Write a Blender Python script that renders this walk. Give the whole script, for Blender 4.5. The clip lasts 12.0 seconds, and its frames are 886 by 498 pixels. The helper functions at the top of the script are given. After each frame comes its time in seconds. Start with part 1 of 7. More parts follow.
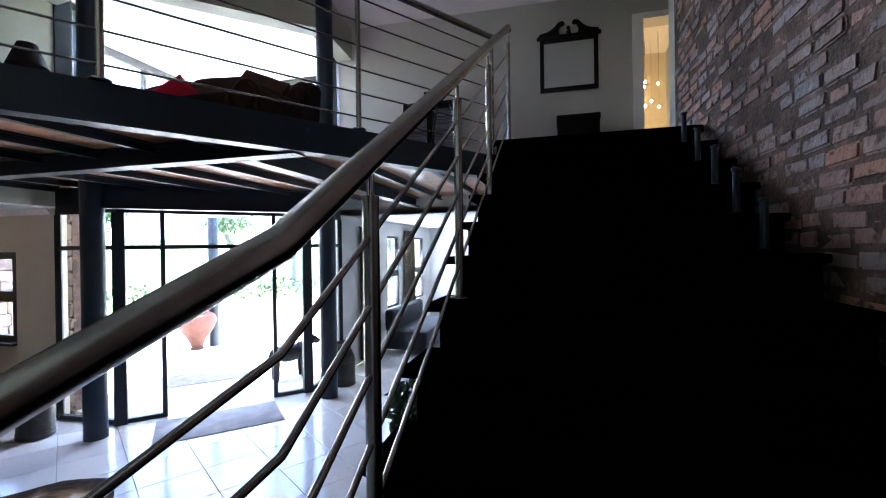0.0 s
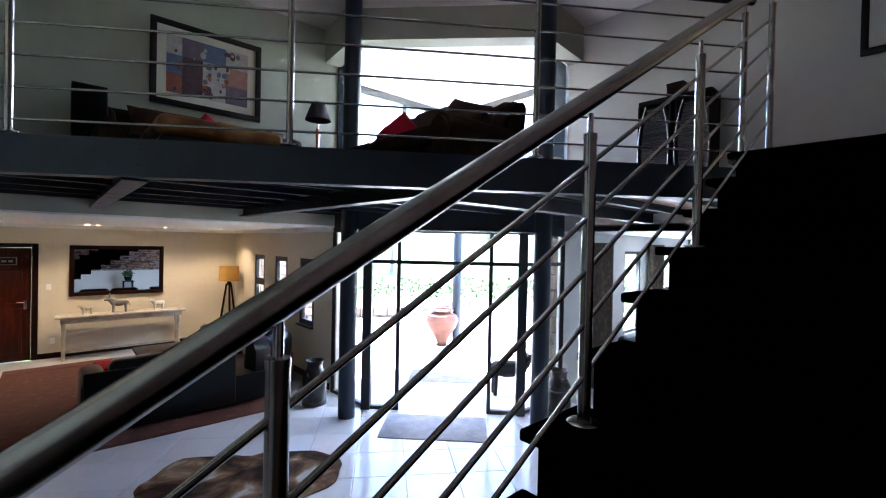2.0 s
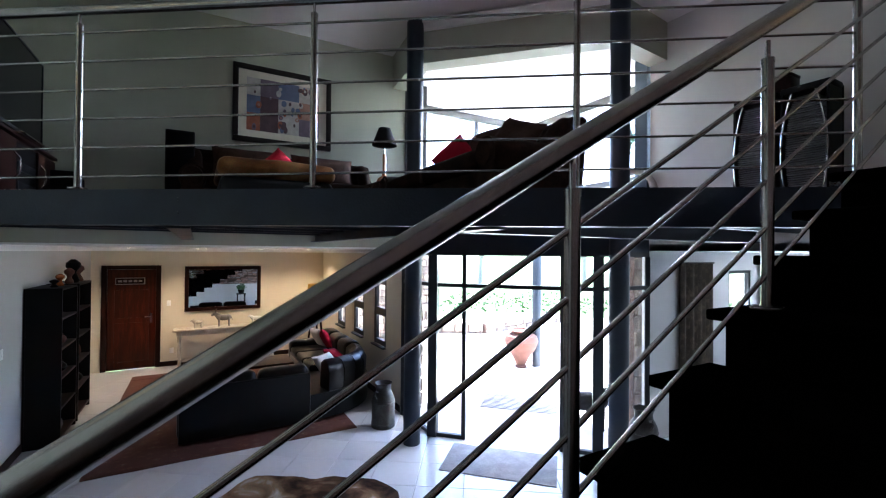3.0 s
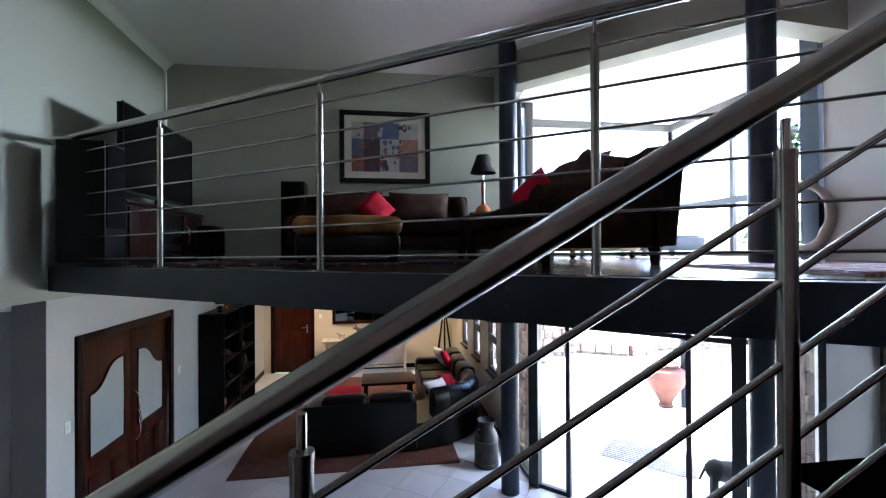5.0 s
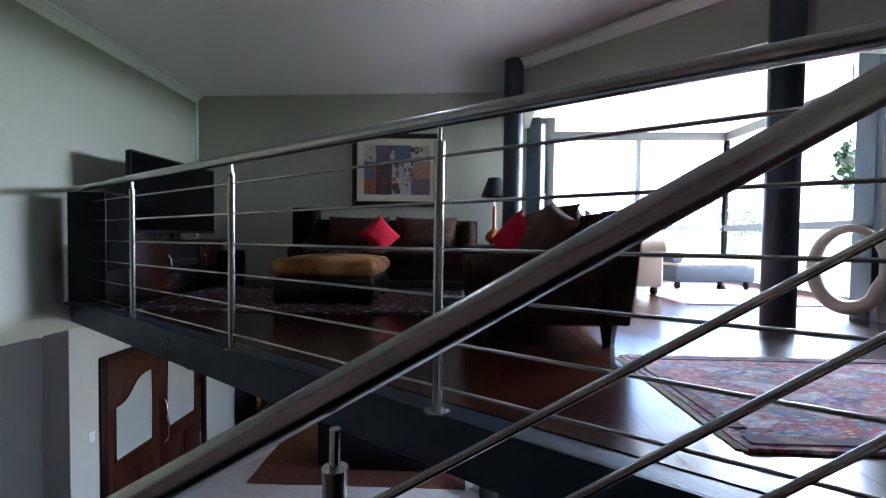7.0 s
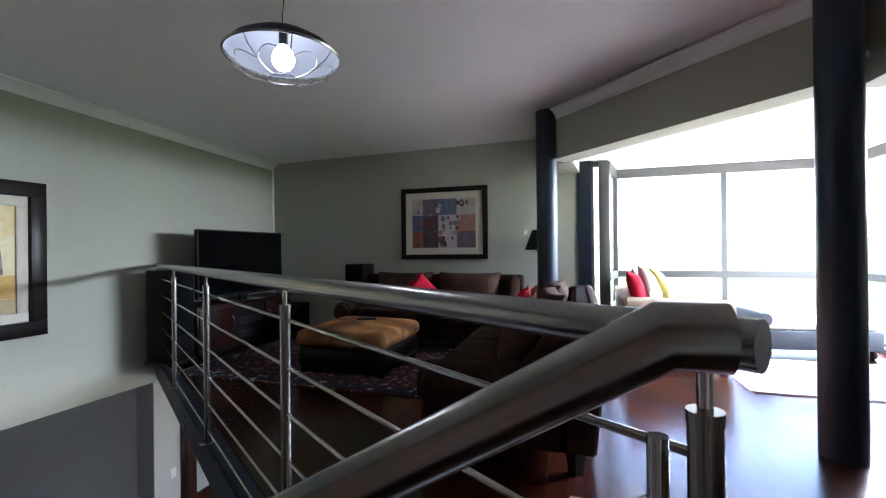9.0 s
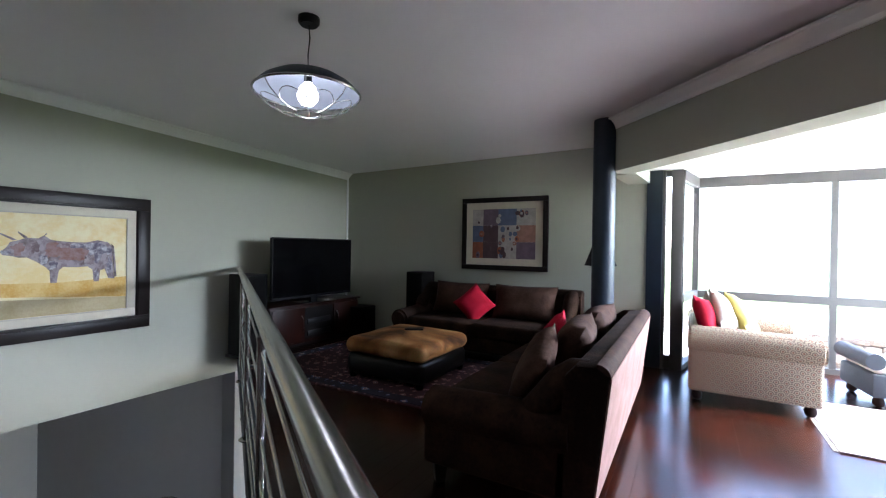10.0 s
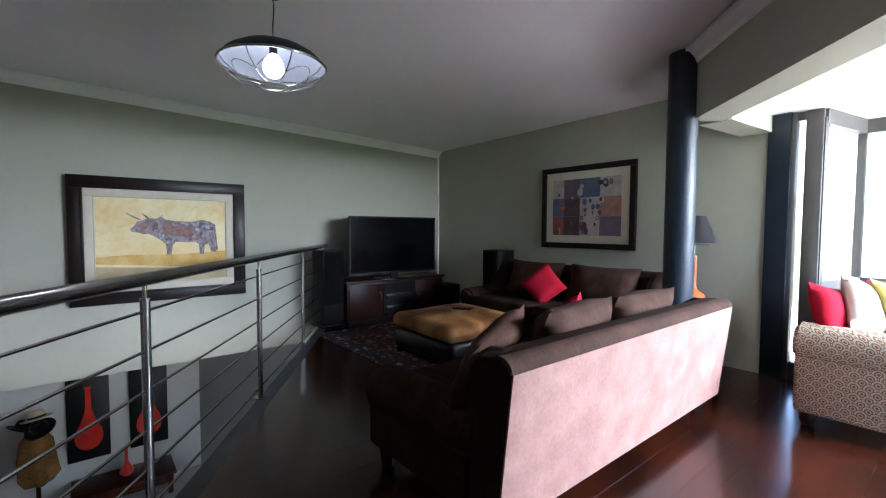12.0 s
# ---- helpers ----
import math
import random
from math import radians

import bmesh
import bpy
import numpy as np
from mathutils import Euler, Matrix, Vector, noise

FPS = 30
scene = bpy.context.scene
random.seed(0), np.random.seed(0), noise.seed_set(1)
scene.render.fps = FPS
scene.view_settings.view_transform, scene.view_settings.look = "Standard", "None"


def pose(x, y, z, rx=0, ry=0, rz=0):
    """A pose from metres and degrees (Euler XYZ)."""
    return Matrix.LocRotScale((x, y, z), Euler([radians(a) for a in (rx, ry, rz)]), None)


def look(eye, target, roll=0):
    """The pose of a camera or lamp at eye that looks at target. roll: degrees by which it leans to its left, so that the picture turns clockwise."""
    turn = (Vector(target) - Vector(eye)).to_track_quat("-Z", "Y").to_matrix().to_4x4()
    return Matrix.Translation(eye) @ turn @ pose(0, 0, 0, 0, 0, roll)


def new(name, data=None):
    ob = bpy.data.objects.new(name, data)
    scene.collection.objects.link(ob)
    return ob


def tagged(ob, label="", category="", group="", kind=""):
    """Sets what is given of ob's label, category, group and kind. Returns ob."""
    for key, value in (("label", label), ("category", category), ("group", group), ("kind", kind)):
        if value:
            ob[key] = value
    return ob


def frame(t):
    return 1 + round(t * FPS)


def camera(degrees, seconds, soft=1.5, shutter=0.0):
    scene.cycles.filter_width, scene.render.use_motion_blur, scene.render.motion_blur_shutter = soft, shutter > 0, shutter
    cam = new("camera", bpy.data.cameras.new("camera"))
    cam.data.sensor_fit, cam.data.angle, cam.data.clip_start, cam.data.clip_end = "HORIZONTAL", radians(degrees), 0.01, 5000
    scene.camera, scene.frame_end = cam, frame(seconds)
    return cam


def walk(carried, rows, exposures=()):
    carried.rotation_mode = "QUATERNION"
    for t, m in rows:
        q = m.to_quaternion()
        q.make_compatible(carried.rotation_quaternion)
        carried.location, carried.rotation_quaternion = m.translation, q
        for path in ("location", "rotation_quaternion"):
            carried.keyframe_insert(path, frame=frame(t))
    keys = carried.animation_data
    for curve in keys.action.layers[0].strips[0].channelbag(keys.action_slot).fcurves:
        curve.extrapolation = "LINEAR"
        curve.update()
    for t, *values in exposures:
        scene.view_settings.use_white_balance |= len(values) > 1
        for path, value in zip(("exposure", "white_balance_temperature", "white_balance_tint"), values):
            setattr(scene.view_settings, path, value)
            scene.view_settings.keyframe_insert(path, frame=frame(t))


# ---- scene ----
cam = camera(91.1, 12.0, soft=1.15)
PATH = [
    (0, (-0.163, 0.105, 1.954), (1.77, 0.619, 1.947), -0.8),
    (0.5, (-0.012, 0.039, 2.052), (1.816, 0.85, 2.021), 0.0),
    (1, (0.128, -0.025, 2.142), (1.805, 1.063, 2.092), 1.1),
    (1.5, (0.281, -0.102, 2.209), (1.784, 1.216, 2.159), 1.3),
    (2, (0.48, -0.149, 2.248), (1.811, 1.344, 2.229), 1.2),
    (2.5, (0.693, -0.182, 2.325), (1.851, 1.448, 2.324), 1.0),
    (3, (0.896, -0.195, 2.431), (1.881, 1.546, 2.449), 0.5),
    (3.5, (1.112, -0.205, 2.538), (1.922, 1.623, 2.591), -0.0),
    (5.5, (1.972, -0.186, 3.012), (2.159, 1.805, 2.998), -0.4),
    (6, (2.214, -0.175, 3.144), (2.326, 1.821, 3.095), -0.2),
    (6.5, (2.448, -0.146, 3.285), (2.473, 1.853, 3.218), 0.5),
    (7, (2.674, -0.126, 3.417), (2.617, 1.872, 3.357), 0.7),
    (7.5, (2.908, -0.089, 3.548), (2.772, 1.906, 3.509), 0.5),
    (9.5, (3.833, 0.211, 4.051), (3.047, 2.05, 4.061), -0.1),
    (10, (4.057, 0.31, 4.117), (3.069, 2.049, 4.107), 0.9),
    (10.5, (4.3, 0.46, 4.123), (3.118, 2.073, 4.085), 1.2),
    (11, (4.5, 0.692, 4.113), (3.157, 2.172, 4.037), 0.6),
    (11.5, (4.642, 0.952, 4.119), (3.185, 2.318, 4.008), 0.1),
    (12, (4.761, 1.252, 4.048), (3.219, 2.522, 3.952), 0.3),
]
walk(cam, [(t, look(eye, target, roll)) for t, eye, target, roll in PATH], ((0, 3.88, 5500, 15), (3.5, 3.88, 5500, 15), (5.5, 3.9, 5500, 15), (7.5, 3.88, 5600, 15), (9.5, 3.76, 5900, 17), (12, 3.72, 5900, 17)))

# ---- world, sun, large lights ----
wd = bpy.data.worlds.new("sky")
scene.world = wd
wd.use_nodes = True
wn = wd.node_tree
sky = wn.nodes.new("ShaderNodeTexSky")
sky.sky_type, sky.sun_disc = "NISHITA", False
sky.sun_elevation, sky.sun_rotation = radians(70), radians(60)
wn.links.new(sky.outputs[0], wn.nodes["Background"].inputs[0])
wn.nodes["Background"].inputs[1].default_value = 0.15
sun = new("sun", bpy.data.lights.new("sun", "SUN"))
sun.data.energy, sun.data.angle, sun.data.color = 5.0, radians(0.6), (1.0, 0.95, 0.88)
sun.matrix_world = look((9.4, 5.4, 30), (0, 0, 0))


def lamp_area(name, eye, target, w, h, power, color):
    la = bpy.data.lights.new(name, "AREA")
    la.shape, la.size, la.size_y, la.energy, la.color = "RECTANGLE", w, h, power, color
    ob = new(name, la)
    ob.matrix_world = look(eye, target)
    return ob


def lamp_point(name, place, power, color, radius=0.03):
    la = bpy.data.lights.new(name, "POINT")
    la.energy, la.color, la.shadow_soft_size = power, color, radius
    ob = new(name, la)
    ob.location = place
    return ob


def lamp_spot(name, place, power, color, angle=85):
    la = bpy.data.lights.new(name, "SPOT")
    la.energy, la.color, la.shadow_soft_size, la.spot_size, la.spot_blend = power, color, 0.03, radians(angle), 0.7
    ob = new(name, la)
    ob.matrix_world = look(place, (place[0], place[1] + 0.001, 0))
    return ob


DAY = (0.84, 0.93, 1.0)
WARM = (1.0, 0.72, 0.42)
lamp_area("bay_daylight", (7.55, 5.8, 5.2), (4.2, 4.4, 2.3), 2.5, 1.5, 165, DAY)
lamp_area("entrance_daylight", (4.95, 4.75, 2.50), (3.0, 2.8, 0.0), 1.7, 0.6, 5, DAY)
for lx, lw in ((8.22, 0.55), (9.95, 0.6)):
    lamp_area("dining_window_daylight", (lx, 3.52, 1.48), (lx, 1.0, 0.9), lw, 1.3, 6, DAY)
lamp_point("pendant_glow", (2.08, 2.145, 4.95), 0.16, (0.95, 0.97, 1.0), 0.06)
for sx, sy in ((-0.2, 9.6), (0.9, 9.9), (2.1, 9.9), (3.1, 9.9)):
    lamp_spot("downlight_glow", (sx, sy, 2.44), 5.6, WARM, 120)
lamp_point("bedroom_glow", (6.9, -1.2, 4.1), 1.5, (1.0, 0.62, 0.25), 0.1)

# ---- materials ----


def material(name, color, rough=0.6, metal=0.0, second=None, scale=6.0, amount=0.5, bump=0.0, bump_scale=60.0, coat=0.0, spec=0.5,
             sheen=0.0, random_tint=0.0, stretch=(1, 1, 1), rough_vary=0.0):
    m = bpy.data.materials.new(name)
    m.use_nodes = True
    t = m.node_tree
    b = t.nodes["Principled BSDF"]
    b.inputs["Roughness"].default_value, b.inputs["Metallic"].default_value = rough, metal
    b.inputs["Coat Weight"].default_value, b.inputs["Specular IOR Level"].default_value = coat, spec
    b.inputs["Coat Roughness"].default_value = 0.12
    b.inputs["Sheen Weight"].default_value = sheen
    co = t.nodes.new("ShaderNodeTexCoord")
    mp = t.nodes.new("ShaderNodeMapping")
    mp.inputs["Scale"].default_value = stretch
    t.links.new(co.outputs["Object"], mp.inputs[0])
    if second is None:
        second = tuple(c * 0.72 for c in color)
    n1 = t.nodes.new("ShaderNodeTexNoise")
    n1.inputs["Scale"].default_value, n1.inputs["Detail"].default_value = scale, 6
    n2 = t.nodes.new("ShaderNodeTexNoise")
    n2.inputs["Scale"].default_value, n2.inputs["Detail"].default_value = scale * 9, 4
    add = t.nodes.new("ShaderNodeMath")
    add.operation = "MULTIPLY_ADD"
    add.inputs[1].default_value = 0.45
    for n in (n1, n2):
        t.links.new(mp.outputs[0], n.inputs["Vector"])
    t.links.new(n2.outputs[0], add.inputs[0])
    t.links.new(n1.outputs[0], add.inputs[2])
    rmp = t.nodes.new("ShaderNodeMapRange")
    rmp.inputs[1].default_value, rmp.inputs[2].default_value = 0.45, 1.0
    rmp.inputs[3].default_value, rmp.inputs[4].default_value = 0.0, amount * 1.6
    t.links.new(add.outputs[0], rmp.inputs[0])
    mx = t.nodes.new("ShaderNodeMix")
    mx.data_type = "RGBA"
    mx.inputs[6].default_value, mx.inputs[7].default_value = (*color, 1), (*second, 1)
    t.links.new(rmp.outputs[0], mx.inputs[0])
    out = mx.outputs[2]
    if random_tint:
        oi = t.nodes.new("ShaderNodeObjectInfo")
        gi = t.nodes.new("ShaderNodeNewGeometry")
        sm = t.nodes.new("ShaderNodeMath")
        sm.operation = "ADD"
        t.links.new(oi.outputs["Random"], sm.inputs[0])
        t.links.new(gi.outputs["Random Per Island"], sm.inputs[1])
        fr = t.nodes.new("ShaderNodeMath")
        fr.operation = "FRACT"
        t.links.new(sm.outputs[0], fr.inputs[0])
        mr = t.nodes.new("ShaderNodeMapRange")
        mr.inputs[3].default_value, mr.inputs[4].default_value = 1 - random_tint, 1 + random_tint
        t.links.new(fr.outputs[0], mr.inputs[0])
        hs = t.nodes.new("ShaderNodeHueSaturation")
        t.links.new(mr.outputs[0], hs.inputs["Value"])
        t.links.new(out, hs.inputs["Color"])
        out = hs.outputs[0]
    t.links.new(out, b.inputs["Base Color"])
    if bump:
        n3 = t.nodes.new("ShaderNodeTexNoise")
        n3.inputs["Scale"].default_value, n3.inputs["Detail"].default_value = bump_scale, 5
        t.links.new(mp.outputs[0], n3.inputs["Vector"])
        bp = t.nodes.new("ShaderNodeBump")
        bp.inputs["Strength"].default_value, bp.inputs["Distance"].default_value = bump, 0.01
        t.links.new(n3.outputs[0], bp.inputs["Height"])
        t.links.new(bp.outputs[0], b.inputs["Normal"])
    if rough_vary:
        rv = t.nodes.new("ShaderNodeMapRange")
        rv.inputs[1].default_value, rv.inputs[2].default_value = 0.25, 0.75
        rv.inputs[3].default_value, rv.inputs[4].default_value = max(0.02, rough - rough_vary), rough + rough_vary
        t.links.new(n1.outputs[0], rv.inputs[0])
        t.links.new(rv.outputs[0], b.inputs["Roughness"])
    return m


def glow_material(name, color, strength):
    m = bpy.data.materials.new(name)
    m.use_nodes = True
    b = m.node_tree.nodes["Principled BSDF"]
    b.inputs["Emission Color"].default_value, b.inputs["Emission Strength"].default_value = (*color, 1), strength
    return m


def glass_material(name, tint=(1, 1, 1)):
    m = bpy.data.materials.new(name)
    m.use_nodes = True
    t = m.node_tree
    t.nodes.remove(t.nodes["Principled BSDF"])
    tr, gl, mx, lw, pw, sc = (t.nodes.new(k) for k in ("ShaderNodeBsdfTransparent", "ShaderNodeBsdfGlossy", "ShaderNodeMixShader", "ShaderNodeLayerWeight", "ShaderNodeMath", "ShaderNodeMath"))
    tr.inputs[0].default_value = (*tint, 1)
    gl.inputs["Roughness"].default_value = 0.01
    lw.inputs["Blend"].default_value = 0.5
    pw.operation, sc.operation = "POWER", "MULTIPLY_ADD"
    pw.inputs[1].default_value, sc.inputs[1].default_value, sc.inputs[2].default_value = 4.5, 0.6, 0.035
    t.links.new(lw.outputs["Facing"], pw.inputs[0])
    t.links.new(pw.outputs[0], sc.inputs[0])
    t.links.new(sc.outputs[0], mx.inputs[0])
    t.links.new(tr.outputs[0], mx.inputs[1])
    t.links.new(gl.outputs[0], mx.inputs[2])
    t.links.new(mx.outputs[0], t.nodes["Material Output"].inputs[0])
    return m


def hide_material(name, colors, stops, scale, rough=0.8):
    """Cowhide: blotches of hair in a few colours with soft, ragged borders."""
    m = bpy.data.materials.new(name)
    m.use_nodes = True
    t = m.node_tree
    b = t.nodes["Principled BSDF"]
    b.inputs["Roughness"].default_value, b.inputs["Specular IOR Level"].default_value = rough, 0.08
    co, n, hair, mx, rp, bp = (t.nodes.new("ShaderNode" + k) for k in ("TexCoord", "TexNoise", "TexNoise", "Mix", "ValToRGB", "Bump"))
    n.inputs["Scale"].default_value, n.inputs["Detail"].default_value, n.inputs["Distortion"].default_value = scale, 5, 0.6
    hair.inputs["Scale"].default_value, hair.inputs["Detail"].default_value = 95, 3
    for k in (n, hair):
        t.links.new(co.outputs["Object"], k.inputs["Vector"])
    els = rp.color_ramp.elements
    els[0].position, els[0].color = stops[0], (*colors[0], 1)
    els[1].position, els[1].color = stops[-1], (*colors[-1], 1)
    for p, c in zip(stops[1:-1], colors[1:-1]):
        els.new(p).color = (*c, 1)
    t.links.new(n.outputs[0], rp.inputs[0])
    mx.data_type, mx.blend_type = "RGBA", "MULTIPLY"
    mx.inputs[0].default_value = 0.6
    t.links.new(rp.outputs[0], mx.inputs[6])
    t.links.new(hair.outputs[1], mx.inputs[7])
    t.links.new(mx.outputs[2], b.inputs["Base Color"])
    bp.inputs["Strength"].default_value, bp.inputs["Distance"].default_value = 0.35, 0.006
    t.links.new(hair.outputs[0], bp.inputs["Height"])
    t.links.new(bp.outputs[0], b.inputs["Normal"])
    return m


def woven_material(name, palette, scale, zig, rough=0.92):
    """Flat-woven rug: rows of short coloured bars that step up and down in zigzags."""
    m = bpy.data.materials.new(name)
    m.use_nodes = True
    t = m.node_tree
    b = t.nodes["Principled BSDF"]
    b.inputs["Roughness"].default_value = rough
    co, sep, com = t.nodes.new("ShaderNodeTexCoord"), t.nodes.new("ShaderNodeSeparateXYZ"), t.nodes.new("ShaderNodeCombineXYZ")
    t.links.new(co.outputs["Object"], sep.inputs[0])
    pp, ad = t.nodes.new("ShaderNodeMath"), t.nodes.new("ShaderNodeMath")
    pp.operation, ad.operation = "PINGPONG", "ADD"
    pp.inputs[1].default_value = zig
    t.links.new(sep.outputs[1], pp.inputs[0])
    t.links.new(sep.outputs[0], ad.inputs[0])
    t.links.new(pp.outputs[0], ad.inputs[1])
    t.links.new(ad.outputs[0], com.inputs[0])
    t.links.new(sep.outputs[1], com.inputs[1])
    mp = t.nodes.new("ShaderNodeMapping")
    mp.inputs["Scale"].default_value = (scale[0], scale[1], 0.0)
    t.links.new(com.outputs[0], mp.inputs[0])
    vo, rp = t.nodes.new("ShaderNodeTexVoronoi"), t.nodes.new("ShaderNodeValToRGB")
    vo.distance = "CHEBYCHEV"
    vo.inputs["Scale"].default_value, vo.inputs["Randomness"].default_value = 1.0, 0.85
    t.links.new(mp.outputs[0], vo.inputs["Vector"])
    sc = t.nodes.new("ShaderNodeSeparateColor")
    t.links.new(vo.outputs["Color"], sc.inputs[0])
    t.links.new(sc.outputs[0], rp.inputs[0])
    rp.color_ramp.interpolation = "CONSTANT"
    els = rp.color_ramp.elements
    els[0].position, els[0].color = 0.0, (*palette[0], 1)
    els[1].position, els[1].color = (len(palette) - 1) / len(palette), (*palette[-1], 1)
    for i, c in enumerate(palette[1:-1]):
        els.new((i + 1) / len(palette)).color = (*c, 1)
    mp2, vo2, sc2, rp2, mix = (t.nodes.new("ShaderNode" + k) for k in ("Mapping", "TexVoronoi", "SeparateColor", "ValToRGB", "Mix"))
    mp2.inputs["Scale"].default_value, mp2.inputs["Rotation"].default_value = (9.0, 16.0, 0.0), (0, 0, radians(12))
    t.links.new(com.outputs[0], mp2.inputs[0])
    vo2.distance = "MANHATTAN"
    vo2.inputs["Scale"].default_value, vo2.inputs["Randomness"].default_value = 1.0, 0.55
    t.links.new(mp2.outputs[0], vo2.inputs["Vector"])
    t.links.new(vo2.outputs["Color"], sc2.inputs[0])
    t.links.new(sc2.outputs[1], rp2.inputs[0])
    rp2.color_ramp.interpolation = "CONSTANT"
    for i, e in enumerate(els):
        k = rp2.color_ramp.elements[i] if i < 2 else None
        if k is None:
            rp2.color_ramp.elements.new(e.position).color = e.color
        else:
            k.position, k.color = (0.0, els[0].color) if i == 0 else (els[len(els) - 1].position, els[len(els) - 1].color)
    mix.data_type = "RGBA"
    mix.inputs[0].default_value = 0.45
    t.links.new(rp.outputs[0], mix.inputs[6])
    t.links.new(rp2.outputs[0], mix.inputs[7])
    n, mx = t.nodes.new("ShaderNodeTexNoise"), t.nodes.new("ShaderNodeMix")
    n.inputs["Scale"].default_value = 190
    t.links.new(co.outputs["Object"], n.inputs["Vector"])
    mx.data_type, mx.blend_type = "RGBA", "MULTIPLY"
    mx.inputs[0].default_value = 0.4
    t.links.new(mix.outputs[2], mx.inputs[6])
    t.links.new(n.outputs[1], mx.inputs[7])
    t.links.new(mx.outputs[2], b.inputs["Base Color"])
    bp = t.nodes.new("ShaderNodeBump")
    bp.inputs["Strength"].default_value, bp.inputs["Distance"].default_value = 0.4, 0.004
    t.links.new(n.outputs[0], bp.inputs["Height"])
    t.links.new(bp.outputs[0], b.inputs["Normal"])
    return m


def pattern_material(name, ground, motif, kind, scale, rough=0.9):
    """Woven cloth: a repeated small motif on a ground colour."""
    m = bpy.data.materials.new(name)
    m.use_nodes = True
    t = m.node_tree
    b = t.nodes["Principled BSDF"]
    b.inputs["Roughness"].default_value = rough
    co = t.nodes.new("ShaderNodeTexCoord")
    mp = t.nodes.new("ShaderNodeMapping")
    mp.inputs["Scale"].default_value = (scale, scale, scale)
    t.links.new(co.outputs["Object"], mp.inputs[0])
    if kind == "scallop":
        tex = t.nodes.new("ShaderNodeTexVoronoi")
        tex.inputs["Randomness"].default_value = 0.0
        tex.inputs["Scale"].default_value = 1.0
        mp.inputs["Rotation"].default_value = (radians(45), radians(45), radians(45))
        src = tex.outputs["Distance"]
    else:
        tex = t.nodes.new("ShaderNodeTexVoronoi")
        tex.feature = "F1"
        tex.distance = "CHEBYCHEV"
        tex.inputs["Scale"].default_value = 1.0
        src = tex.outputs["Distance"]
    t.links.new(mp.outputs[0], tex.inputs["Vector"])
    rp = t.nodes.new("ShaderNodeValToRGB")
    els = rp.color_ramp.elements
    els[0].position, els[0].color = 0.0, (*motif[0], 1)
    els[1].position, els[1].color = 1.0, (*ground, 1)
    for i, c in enumerate(motif[1:]):
        e = els.new(0.22 + 0.14 * i)
        e.color = (*c, 1)
    e = els.new(0.22 + 0.14 * (len(motif) - 1) + 0.1)
    e.color = (*ground, 1)
    if kind == "rug":
        rp.color_ramp.interpolation = "CONSTANT"
        tex.distance = "MINKOWSKI"
        tex.inputs["Exponent"].default_value = 0.8
    t.links.new(src, rp.inputs[0])
    n = t.nodes.new("ShaderNodeTexNoise")
    n.inputs["Scale"].default_value = 220
    t.links.new(co.outputs["Object"], n.inputs["Vector"])
    mx = t.nodes.new("ShaderNodeMix")
    mx.data_type, mx.blend_type = "RGBA", "MULTIPLY"
    mx.inputs[0].default_value = 0.35
    t.links.new(rp.outputs[0], mx.inputs[6])
    t.links.new(n.outputs[1], mx.inputs[7])
    t.links.new(mx.outputs[2], b.inputs["Base Color"])
    bp = t.nodes.new("ShaderNodeBump")
    bp.inputs["Strength"].default_value, bp.inputs["Distance"].default_value = 0.4, 0.004
    t.links.new(n.outputs[0], bp.inputs["Height"])
    t.links.new(bp.outputs[0], b.inputs["Normal"])
    return m


